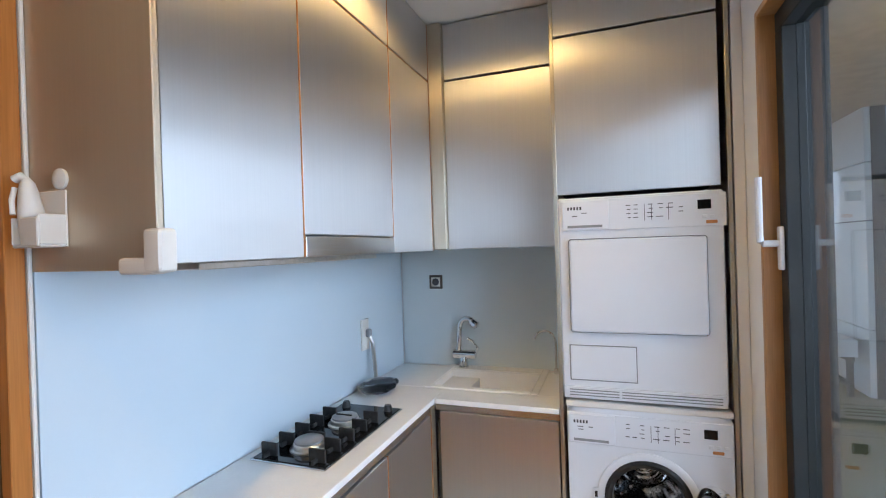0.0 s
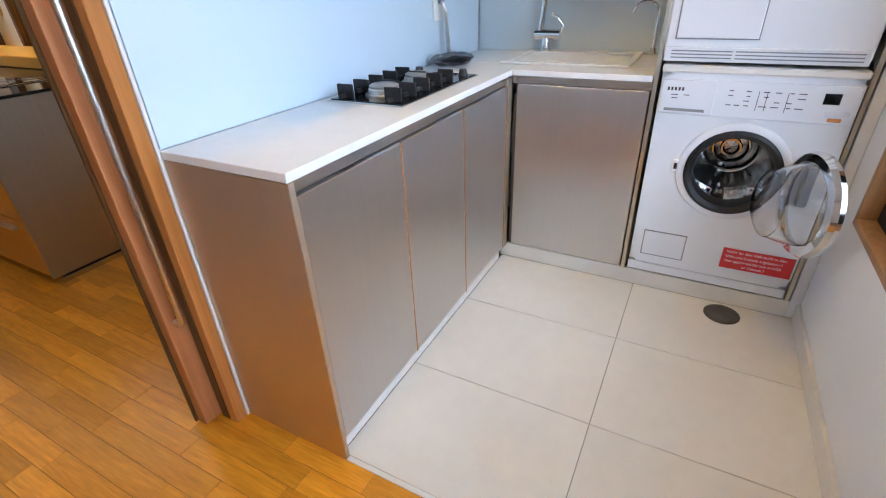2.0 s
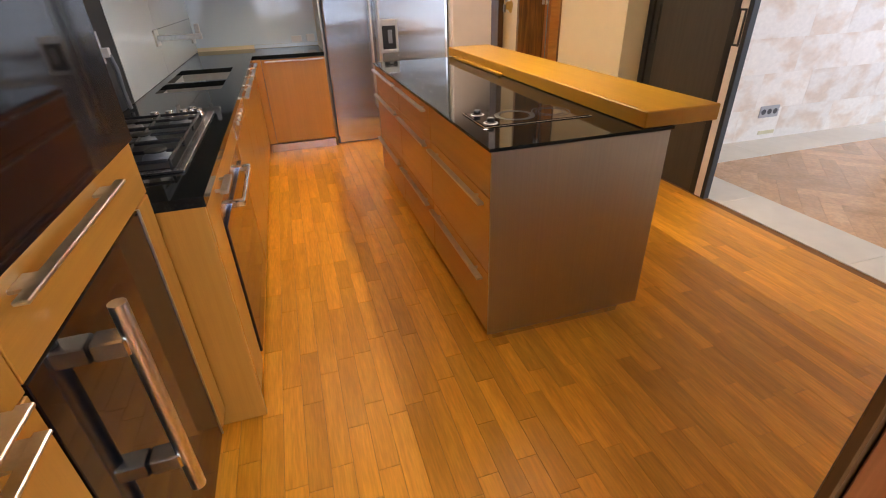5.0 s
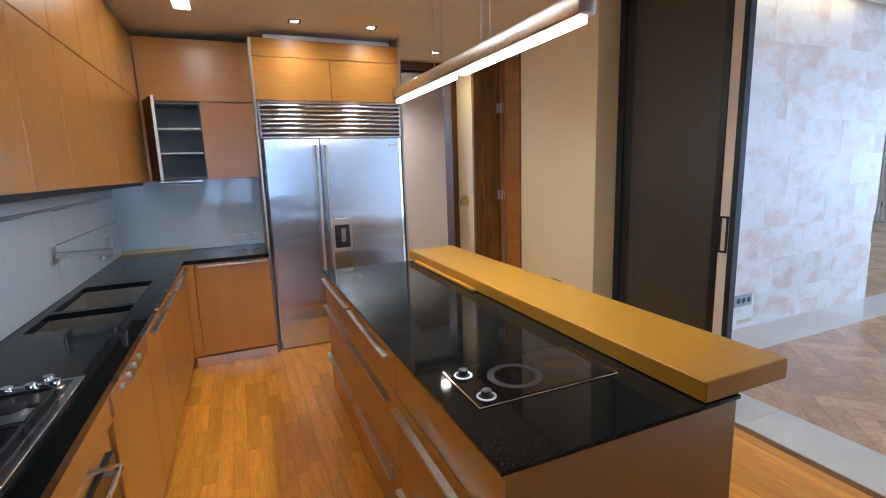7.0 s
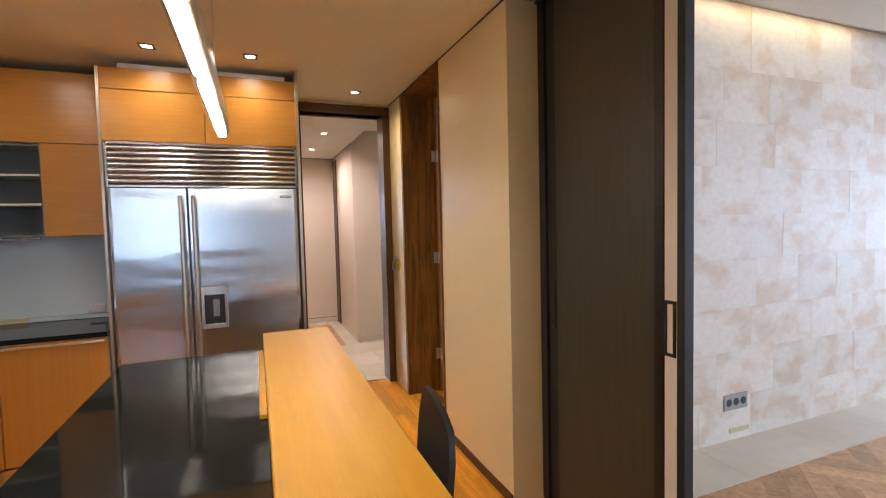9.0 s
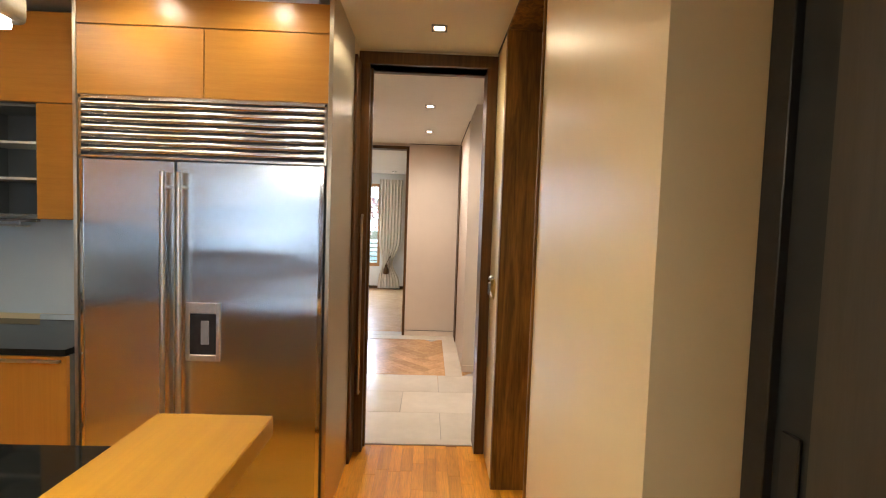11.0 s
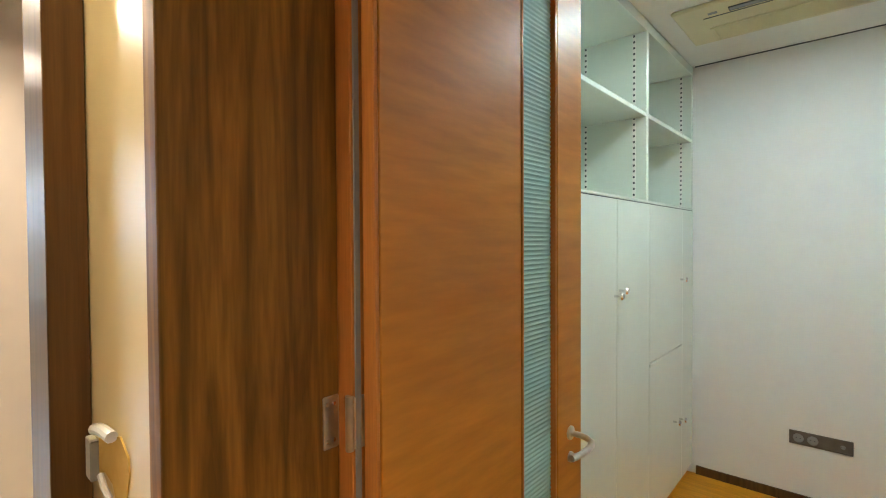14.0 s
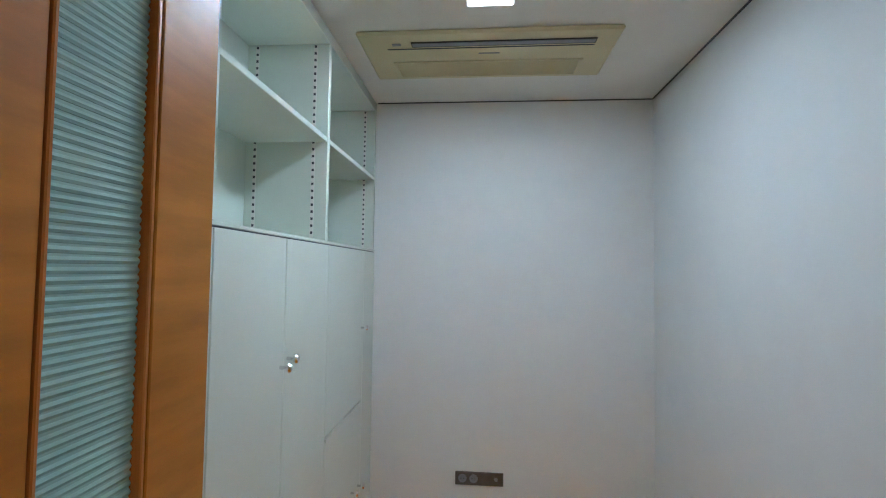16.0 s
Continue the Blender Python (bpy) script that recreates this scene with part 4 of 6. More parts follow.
def island():
    x0, x1, y0, y1 = 0.135, 0.90, 1.895, 4.25
    t = thing("kitchen_island", (0.5, 3.0, 0), "kitchen island with cherry drawers and steel end panel", "island")
    slab("body", (x0 + 0.024, y0 + 0.012, 0.06), (x1 - 0.02, y1 - 0.01, 0.884), CARCASS, t)
    slab("end_panel", (x0, y0, 0.055), (x1, y0 + 0.012, 0.886), STEEL_I, t, "brushed steel end panel")
    slab("end_panel", (x0, y1 - 0.012, 0.055), (x1, y1, 0.886), STEEL_I, t, "brushed steel end panel")
    slab("back_panel", (x1 - 0.018, y0 + 0.012, 0.055), (x1, y1 - 0.012, 0.886), VENEER_H, t)
    slab("plinth", (x0 + 0.07, y0 + 0.05, 0.0), (x1 - 0.06, y1 - 0.06, 0.058), BLACKPL, t, "recessed dark plinth")
    slab("plinth_rail", (x0 + 0.04, y0 + 0.03, 0.0), (x1 - 0.08, y0 + 0.045, 0.03), STEEL_H, t)
    cols = ((y0 + 0.014, 2.708), (2.712, 3.44), (3.444, y1 - 0.014))
    for i, (a, b) in enumerate(cols):
        for z0, z1 in ((0.065, 0.362), (0.366, 0.700), (0.704, 0.880)):
            d = slab("drawer", (x0, a, z0), (x0 + 0.022, b, z1), VENEER_H, t)
            if z1 < 0.8 or i > 0:
                bar_handle(d, (x0, a + 0.02, z1 - 0.022), (x0, b - 0.06, z1 - 0.022), (-0.03, 0, 0))
    slab("worktop", (x0 - 0.012, y0 - 0.006, 0.887), (x1 + 0.01, y1 + 0.006, 0.90), GRANITE, t, "polished black granite worktop")
    bar = thing("breakfast_bar", (0.95, 3.1, 0.9), "thick cherry breakfast bar slab along the island", "bar counter")
    slab("slab", (0.768, 1.893, 0.902), (1.118, 4.335, 0.967), MAPLE, bar, "", 0.004)
    slab("edge_strip", (0.742, 3.25, 0.902), (0.766, 4.15, 0.918), MAPLE, bar)
    for yy in (2.4, 3.6):
        slab("bracket", (0.905, yy, 0.84), (1.09, yy + 0.05, 0.900), STEEL_H, bar)
    hob = thing("ceramic_hob", (0.45, 2.28, 0.9), "black ceramic hob with two knobs set in the island", "hob")
    slab("rim", (0.205, 2.150, 0.9005), (0.705, 2.41, 0.904), CHROME, hob)
    slab("plate", (0.212, 2.157, 0.904), (0.698, 2.403, 0.9058), BLACKGL, hob, "black glass plate")
    for cx in (0.40, 0.575):
        for r, wd in (((0.088, 0.022),) if cx < 0.5 else ((0.085, 0.003), (0.066, 0.003), (0.055, 0.003))):
            bm = bmesh.new()
            lathe(bm, (cx, 2.28, 0.9058), (0, 0, 1), [(r - wd, 0.0), (r - wd, 0.0006), (r, 0.0006), (r, 0)], 40, True)
            part("heating_zone", bm, ZONE, hob, "dim grey zone ring")
    for yy in (2.20, 2.355):
        bm = bmesh.new()
        lathe(bm, (0.255, yy, 0.9058), (0, 0, 1), [(0.030, 0), (0.030, 0.002), (0.0235, 0.003), (0.0235, 0)], 24, True)
        part("knob_ring", bm, ENAMEL, hob, "pale ring under the knob")
        bm = bmesh.new()
        lathe(bm, (0.255, yy, 0.9058), (0, 0, 1), [(0.022, 0), (0.022, 0.004), (0.016, 0.006), (0.015, 0.02), (0.012, 0.022), (0, 0.022)], 20)
        part("knob", bm, BLACKPL, hob, "black knob")
    return t


def fridge():
    x0, x1, y = -0.142, 1.060, 5.262
    t = thing("refrigerator", (0.46, 5.55, 0), "large stainless side-by-side refrigerator with a louvred grille", "refrigerator")
    slab("body", (x0, y + 0.05, 0.0), (x1, 5.85, 2.135), GREYPL, t)
    slab("toe_kick", (x0 + 0.02, y + 0.035, 0.012), (x1 - 0.01, y + 0.05, 0.085), STEEL_H, t)
    for a, b in ((x0 + 0.01, 0.322), (0.330, x1 - 0.012)):
        d = slab("door", (a, y, 0.09), (b, y + 0.048, 1.835), STEEL_V, t, "", 0.004)
        hx = b - 0.035 if b < 0.4 else a + 0.035
        bm = bmesh.new()
        rod(bm, (hx, y - 0.045, 0.35), (hx, y - 0.045, 1.78), 0.013, 16)
        for z in (0.42, 1.71):
            rod(bm, (hx, y, z), (hx, y - 0.045, z), 0.009, 12)
        part("handle", bm, NICKEL, d)
        slab("edge_trim", (a - 0.003 if b < 0.4 else b - 0.02, y - 0.004, 0.09), (a + 0.014 if b < 0.4 else b + 0.003, y + 0.002, 1.835), CHROME, d)
    bm = bmesh.new()
    box(bm, (x0, y + 0.0, 1.845), (x0 + 0.014, y + 0.05, 2.14))
    box(bm, (x1 - 0.014, y, 1.845), (x1, y + 0.05, 2.14))
    box(bm, (x0, y, 2.122), (x1, y + 0.05, 2.14), 0.002)
    box(bm, (x0, y, 1.840), (x1, y + 0.05, 1.853), 0.002)
    part("grille_frame", bm, STEEL_H, t)
    for k in range(7):
        z = 1.862 + k * 0.037
        bm = bmesh.new()
        rod(bm, (x0 + 0.014, y + 0.016, z + 0.018), (x1 - 0.014, y + 0.016, z + 0.018), 0.0155, 18)
        part("grille_slat", bm, STEEL_H, t)
    d = thing("ice_dispenser", (0.475, y, 1.0), "recessed ice and water dispenser in the refrigerator door", "dispenser")
    d.parent = t
    d.location = Vector((0.475, y, 1.0)) - BASE[t.name]
    bm = bmesh.new()
    for a, b in (((0.380, 0.845), (0.400, 1.140)), ((0.530, 0.845), (0.550, 1.140)), ((0.400, 0.845), (0.530, 0.878)), ((0.400, 1.085), (0.530, 1.140))):
        box(bm, (a[0], y - 0.010, a[1]), (b[0], y + 0.0, b[1]), 0.003)
    part("surround", bm, NICKEL, d)
    slab("recess", (0.400, y - 0.0035, 0.878), (0.530, y - 0.001, 1.085), BLACKPL, d, "dark recess", 0.0)
    slab("paddle", (0.455, y - 0.009, 0.93), (0.495, y - 0.003, 1.05), GREYPL, d)
    for k in ("label", "category"):
        del d[k]
    slab("badge", (0.93, y - 0.003, 1.765), (1.01, y, 1.785), NICKEL, t)
    return t


def fridge_surround():
    t = thing("fridge_cabinet", (0.46, 5.6, 2.15), "cherry cabinet above the refrigerator", "cabinet")
    slab("body", (-0.15, 5.29, 2.145), (1.07, 5.85, 2.62), CARCASS, t)
    for a, b in ((-0.165, 0.455), (0.459, 1.075)):
        slab("door", (a, 5.268, 2.145), (b, 5.29, 2.478), VENEER_H, t)
    slab("top_panel", (-0.165, 5.268, 2.482), (1.075, 5.29, 2.62), VENEER_H, t)
    slab("side_panel", (-0.168, 5.262, 0.0), (-0.150, 5.85, 2.62), STEEL_S, t, "steel side panel")
    slab("side_panel", (1.064, 5.255, 0.0), (1.086, 5.87, CK - 0.001), STEEL_S, t, "tall steel side panel")
    slab("top_trim", (-0.05, 5.30, 2.62), (1.0, 5.8, 2.66), WHITE, t)
    return t


def counter_run():
    t = thing("base_cabinet", (-1.05, 3.6, 0), "cherry base cabinets along the wall with bar handles", "cabinet")
    for a, b, z in ((1.82, 3.58, 0.866), (3.582, 4.60, 0.73), (4.602, 5.25, 0.866)):
        slab("body", (-1.33, a, 0.09), (-0.85, b, z), CARCASS, t)
    slab("plinth", (-1.3, 1.82, 0.0), (-0.90, 5.25, 0.09), BLACKPL, t)
    slab("side_panel", (-1.33, 1.800, 0.0), (-0.806, 1.818, 0.867), VENEER_V, t)
    for a, b in ((1.83, 2.0),):
        slab("door", (-0.828, a, 0.1), (-0.806, b, 0.866), VENEER_H, t)
    d = slab("drawer", (-0.828, 1.99, 0.77), (-0.806, 2.84, 0.866), VENEER_H, t)
    bar_handle(d, (-0.806, 1.99, 0.835), (-0.806, 2.15, 0.835), (0.03, 0, 0))
    ys = (3.50, 3.93, 4.36, 4.79, 5.19)
    for a, b in zip(ys, ys[1:]):
        d = slab("door", (-0.828, a + 0.002, 0.1), (-0.806, b - 0.002, 0.866), VENEER_V, t)
        bar_handle(d, (-0.806, a + 0.05, 0.846), (-0.806, b - 0.05, 0.846), (0.028, 0, 0))
    o = thing("built_in_oven", (-1.05, 2.4, 0.12), "built-in oven with a dark glass door below the gas hob", "oven")
    slab("frame", (-1.3, 2.0, 0.12), (-0.812, 2.80, 0.766), STEEL_H, o)
    slab("glass_door", (-0.812, 2.02, 0.13), (-0.800, 2.78, 0.70), BLACKGL, o)
    bm = bmesh.new()
    box(bm, (-0.765, 2.20, 0.695), (-0.750, 2.66, 0.712), 0.004)
    for yy in (2.20, 2.63):
        box(bm, (-0.815, yy, 0.690), (-0.75, yy + 0.03, 0.716), 0.004)
    part("handle", bm, CHROME, o)
    w = thing("dishwasher", (-1.05, 3.17, 0.1), "integrated dishwasher with a steel control strip and cherry front", "dishwasher")
    slab("front", (-0.828, 2.845, 0.1), (-0.806, 3.496, 0.775), VENEER_V, w)
    slab("control_strip", (-0.829, 2.845, 0.779), (-0.800, 3.496, 0.868), STEEL_H, w)
    for k in range(4):
        bm = bmesh.new()
        rod(bm, (-0.801, 3.0 + k * 0.1, 0.825), (-0.793, 3.0 + k * 0.1, 0.825), 0.012, 14)
        part("button", bm, NICKEL, w)
    n = thing("base_cabinet", (-0.48, 5.5, 0), "cherry base cabinet beside the refrigerator", "cabinet")
    slab("body", (-0.80, 5.24, 0.09), (-0.17, 5.84, 0.866), CARCASS, n)
    d = slab("door", (-0.735, 5.215, 0.1), (-0.172, 5.238, 0.862), VENEER_V, n)
    bar_handle(d, (-0.70, 5.215, 0.846), (-0.19, 5.215, 0.846), (0, -0.028, 0))
    slab("corner_filler", (-0.806, 5.2, 0.1), (-0.739, 5.238, 0.866), VENEER_V, n)
    slab("toe_rail", (-0.8, 5.245, 0.0), (-0.17, 5.26, 0.08), STEEL_H, n, "steel toe rail")
    c = thing("worktop", (-1.05, 3.6, 0.87), "black granite worktop along two walls", "worktop")
    for p, q in (((-1.337, 1.796), (-0.80, 3.62)), ((-1.337, 4.56), (-0.80, 5.855)), ((-1.337, 3.62), (-1.28, 4.56)), ((-0.915, 3.62), (-0.80, 4.56)),
                 ((-1.28, 3.94), (-0.915, 3.99)), ((-0.80, 5.205), (-0.170, 5.855))):
        slab("top_slab", (*p, 0.868), (*q, 0.90), GRANITE, c, "", 0.0)
    slab("upstand", (-0.80, 5.835, 0.902), (-0.17, 5.85, 0.935), BACKGLASS_G, c)
    s = thing("double_sink", (-1.1, 4.1, 0.9), "undermounted stainless steel double sink", "sink")
    for a, b in ((3.60, 3.965), (3.965, 4.58)):
        bm = bmesh.new()
        z = 0.74
        box(bm, (-1.30, a, z), (-0.90, b, z + 0.008))
        for p, q in (((-1.30, a), (-1.283, b)), ((-0.913, a), (-0.90, b)), ((-1.283, a), (-0.913, a + 0.018)), ((-1.283, b - 0.018), (-0.913, b))):
            box(bm, (*p, z), (*q, 0.867))
        part("bowl", bm, SINKSTEEL, s)
    return t


def gas_range():
    t = thing("gas_hob", (-1.1, 2.5, 0.9), "steel rimmed gas hob with black pan supports and steel knobs", "hob")
    slab("rim", (-1.29, 2.045, 0.9005), (-0.885, 2.94, 0.910), STEEL_H, t)
    slab("tray", (-1.265, 2.072, 0.910), (-0.914, 2.915, 0.9125), BLACKPL, t, "black tray")
    for cx, cy in ((-1.19, 2.2), (-0.99, 2.2), (-1.09, 2.45), (-1.19, 2.70), (-0.99, 2.68)):
        bm = bmesh.new()
        lathe(bm, (cx, cy, 0.913), (0, 0, 1), [(0.05, 0), (0.045, 0.012), (0.035, 0.018), (0.03, 0.024), (0, 0.025)], 24)
        b0 = part("burner", bm, GREYPL, t)
        bm = bmesh.new()
        lathe(bm, (cx, cy, 0.9385), (0, 0, 1), [(0.036, 0), (0.036, 0.004), (0.030, 0.007), (0, 0.008)], 24)
        part("burner_cap", bm, IRON, b0, "black burner cap")
    for a, b in ((2.07, 2.33), (2.335, 2.565), (2.57, 2.80)):
        for p, q in (((-1.258, a), (-1.250, b)), ((-0.930, a), (-0.922, b)), ((-1.249, a), (-0.931, a + 0.008)), ((-1.249, b - 0.008), (-0.931, b)),
                     ((-1.092, a + 0.009), (-1.084, b - 0.009)), ((-1.249, (a + b) / 2 - 0.004), (-0.931, (a + b) / 2 + 0.004))):
            slab("grate_bar", (*p, 0.931), (*q, 0.942), IRON, t)
        for xx in (-1.258, -0.930):
            for yy in (a, b - 0.008):
                slab("grate_foot", (xx, yy, 0.9125), (xx + 0.008, yy + 0.008, 0.931), IRON, t, "", 0.0)
    for k, (kx, ky) in enumerate(((-0.94, 2.85), (-1.0, 2.85), (-1.06, 2.85), (-1.12, 2.85), (-0.97, 2.897))):
        bm = bmesh.new()
        lathe(bm, (kx, ky, 0.913), (0, 0, 1), [(0.023, 0), (0.023, 0.006), (0.019, 0.008), (0.018, 0.026), (0.015, 0.031), (0, 0.032)], 20)
        part("knob", bm, CHROME, t)


def wall_units():
    t = thing("wall_cabinet", (-1.17, 4.1, 1.525), "cherry wall cabinets in two tiers along the wall", "cabinet")
    slab("body", (-1.335, 2.63, 1.535), (-1.022, 5.85, 2.63), CARCASS, t)
    ys = (2.625, 3.165, 3.615, 4.065, 4.515, 4.965, 5.53)
    for a, b in zip(ys, ys[1:]):
        slab("door", (-1.02, a + 0.0015, 1.525), (-1.0, b - 0.0015, 2.155), VENEER_V, t)
        slab("upper_door", (-1.02, a + 0.0015, 2.160), (-1.0, b - 0.0015, 2.64), VENEER_V, t)
    slab("lower_rail", (-1.335, 2.63, 1.49), (-1.10, 5.85, 1.533), BLACKPL, t, "dark rail below")
    n = thing("wall_cabinet", (-0.6, 5.7, 1.525), "cherry wall cabinet with one open door and grey shelves", "cabinet")
    bm = bmesh.new()
    box(bm, (-0.985, 5.83, 1.53), (-0.165, 5.85, 2.63))
    box(bm, (-0.985, 5.565, 1.53), (-0.968, 5.83, 2.15))
    box(bm, (-0.588, 5.565, 1.53), (-0.572, 5.83, 2.15))
    box(bm, (-0.968, 5.565, 1.53), (-0.588, 5.83, 1.546))
    box(bm, (-0.968, 5.565, 2.135), (-0.588, 5.83, 2.15))
    box(bm, (-0.985, 5.57, 2.155), (-0.165, 5.83, 2.63))
    box(bm, (-0.572, 5.572, 1.53), (-0.165, 5.83, 2.152))
    part("body", bm, CARCASS, n)
    for z in (1.737, 1.935):
        slab("shelf", (-0.967, 5.575, z), (-0.589, 5.825, z + 0.014), CABWHITE, n)
    slab("door", (-0.575, 5.55, 1.525), (-0.168, 5.57, 2.153), VENEER_H, n)
    slab("upper_panel", (-0.998, 5.55, 2.158), (-0.168, 5.57, 2.64), VENEER_H, n)
    slab("corner_filler", (-1.0, 5.53, 1.525), (-0.975, 5.57, 2.155), VENEER_H, n)
    bm = bmesh.new()
    box(bm, (0, -0.37, 1.525), (0.02, 0, 2.153), 0.002)
    bmesh.ops.rotate(bm, cent=(0, 0, 0), matrix=Matrix.Rotation(radians(17), 3, "Z"), verts=bm.verts)
    bmesh.ops.translate(bm, vec=(-0.985, 5.555, 0), verts=bm.verts)
    part("open_door", bm, WENGE_T, n, "open door seen from its brown inner side")
    bm = bmesh.new()
    box(bm, (0.0, -0.374, 1.525), (0.02, -0.370, 2.153))
    bmesh.ops.rotate(bm, cent=(0, 0, 0), matrix=Matrix.Rotation(radians(17), 3, "Z"), verts=bm.verts)
    bmesh.ops.translate(bm, vec=(-0.985, 5.555, 0), verts=bm.verts)
    part("door_edge", bm, WHITEPL, n, "pale door edge")
    h = thing("cooker_hood", (-1.1, 2.3, 1.6), "stainless steel cooker hood on the wall", "cooker hood")
    slab("canopy", (-1.335, 1.93, 1.61), (-0.85, 2.52, 1.70), STEEL_I, h, "steel canopy tinted for its brown reflection")
    slab("filter", (-1.30, 1.96, 1.600), (-0.89, 2.49, 1.612), GREYPL, h)
    slab("chimney", (-1.335, 1.95, 1.70), (-1.05, 2.5, 2.69), SASH, h)
    slab("light_switch", (-0.849, 2.44, 1.635), (-0.843, 2.50, 1.675), WHITEPL, h)


def tall_oven_unit():
    t = thing("oven_tower", (-1.1, 1.2, 0), "tall cherry oven tower with drawers and bar handles", "cabinet")
    x = -0.93
    slab("body", (-1.33, 0.60, 0.09), (x - 0.022, 1.78, 2.64), CARCASS, t)
    slab("plinth", (-1.3, 0.60, 0.0), (x - 0.04, 1.78, 0.09), STEEL_H, t)
    d = slab("upper_door", (x - 0.02, 0.60, 0.930), (x, 1.025, 2.64), VENEER_V, t)
    bar_handle(d, (x, 0.712, 0.953), (x, 0.965, 0.953), (0.03, 0, 0), 0.004, 0.022)
    d = slab("lower_door", (x - 0.02, 0.60, 0.1), (x, 1.025, 0.926), VENEER_V, t)
    bar_handle(d, (x, 0.715, 0.902), (x, 0.965, 0.902), (0.03, 0, 0), 0.004, 0.022)
    d = slab("drawer", (x - 0.02, 1.029, 0.940), (x, 1.776, 1.080), VENEER_H, t)
    bar_handle(d, (x, 1.06, 1.053), (x, 1.54, 1.053), (0.03, 0, 0), 0.004, 0.022)
    slab("end_filler", (x - 0.02, 1.672, 0.1), (x, 1.776, 0.936), VENEER_V, t)
    slab("top_door", (x - 0.02, 1.029, 1.72), (x, 1.776, 2.64), VENEER_H, t)
    o = thing("wall_oven", (-1.1, 1.4, 1.08), "black glass wall oven built into the tower", "oven")
    slab("door", (x - 0.02, 1.032, 1.085), (x + 0.012, 1.773, 1.60), BLACKGL, o)
    slab("control_strip", (x - 0.02, 1.032, 1.604), (x + 0.008, 1.773, 1.715), BLACKPL, o)
    bm = bmesh.new()
    tube(bm, [(x + 0.05, 1.09, 1.55), (x + 0.05, 1.71, 1.55)], 0.011, 12)
    for yy in (1.12, 1.68):
        rod(bm, (x + 0.01, yy, 1.55), (x + 0.05, yy, 1.55), 0.009)
    part("handle", bm, CHROME, o)
    w = thing("wine_cooler", (-1.1, 1.4, 0.1), "wine cooler with a dark glass door and steel tube handle", "wine cooler")
    dd = slab("door", (x - 0.02, 1.032, 0.1), (x, 1.660, 0.936), BLACKGL, w)
    slab("door_edge", (x - 0.02, 1.661, 0.1), (x + 0.004, 1.669, 0.936), NICKEL, w, "bright steel door edge")
    bm = bmesh.new()
    rod(bm, (x + 0.065, 1.22, 0.42), (x + 0.065, 1.22, 0.935), 0.016, 18)
    h = part("handle", bm, NICKEL, dd, "long steel tube handle")
    for z in (0.53, 0.85):
        bm = bmesh.new()
        box(bm, (x + 0.001, 1.195, z - 0.02), (x + 0.062, 1.245, z + 0.02), 0.004)
        part("clamp", bm, STEEL_H, dd)


def pendant():
    t = thing("pendant_lamp", (0.63, 3.1, CK), "long rounded aluminium pendant lamp with glowing tubes over the island", "pendant lamp")
    bm = bmesh.new()
    box(bm, (0.597, 2.235, 1.985), (0.663, 4.02, 2.055), 0.018, 3)
    part("housing", bm, NICKEL, t)
    for a, b in ((2.26, 3.075), (3.16, 3.995)):
        bm = bmesh.new()
        box(bm, (0.613, a, 1.968), (0.647, b, 1.986), 0.007, 3)
        part("diffuser", bm, LAMPGLOW, t, "glowing diffuser")
    for yy in (2.85, 3.35):
        for xx in (0.61, 0.65):
            bm = bmesh.new()
            rod(bm, (xx, yy, 2.06), (xx, yy, CK), 0.003, 6)
            part("suspension_cable", bm, NICKEL, t)


def downlight(x, y, z, glow=None, n=1):
    t = thing("downlight", (x, y, z), "small square recessed ceiling downlight", "downlight", "ceiling downlights")
    bm = bmesh.new()
    r = 0.045
    for p, q in (((-r, -r), (r, -r + 0.012)), ((-r, r - 0.012), (r, r)), ((-r, -r + 0.012), (-r + 0.012, r - 0.012)), ((r - 0.012, -r + 0.012), (r, r - 0.012))):
        box(bm, (x + p[0], y + p[1], z - 0.006), (x + q[0], y + q[1], z))
    part("frame", bm, TAUPE, t)
    slab("bulb", (x - 0.026, y - 0.026, z - 0.003), (x + 0.026, y + 0.026, z - 0.001), glow or DOWNGLOW, t, "glowing bulb", 0.0)


island(), fridge(), fridge_surround(), counter_run(), gas_range(), wall_units(), tall_oven_unit(), pendant()
for px, py in ((0.17, 5.04), (0.77, 5.04), (1.6, 5.68)):
    downlight(px, py, CK)
for px, py in ((1.55, 7.3), (1.54, 8.5)):
    downlight(px, py, CH)
for px in (0.75, -0.62):
    downlight(px, -0.30, CU)
t = thing("ceiling_light", (-0.58, 4.2, CK), "long recessed ceiling light strip", "ceiling light")
slab("frame", (-0.64, 3.4, CK - 0.008), (-0.52, 4.96, CK), WHITEPL, t)
slab("diffuser", (-0.63, 3.41, CK - 0.012), (-0.53, 4.95, CK - 0.0085), STRIPGLOW, t, "glowing diffuser", 0.0)
t = thing("glass_backsplash", (-1.334, 4.6, 0.902), "pale back-painted glass panels behind the sink", "backsplash")
for a, b in (((3.385, 0.902), (4.358, 1.465)), ((4.362, 0.902), (5.849, 1.196)), ((4.362, 1.199), (5.849, 1.465))):
    slab("glass_panel", (-1.338, *a), (-1.330, *b), BACKGLASS_G, t, "", 0.0008)
for a, b, lab in (((-1.33, 5.850, 0.936), (-0.17, 5.858, 1.53), "pale glass panel beside the refrigerator"),):
    bm = bmesh.new()
    box(bm, a, b, 0.001)
    single("glass_backsplash", bm, BACKGLASS_G, a, lab, "backsplash")
bm = bmesh.new()
box(bm, (-1.338, 1.82, 0.902), (-1.331, 3.38, 1.60), 0.001)
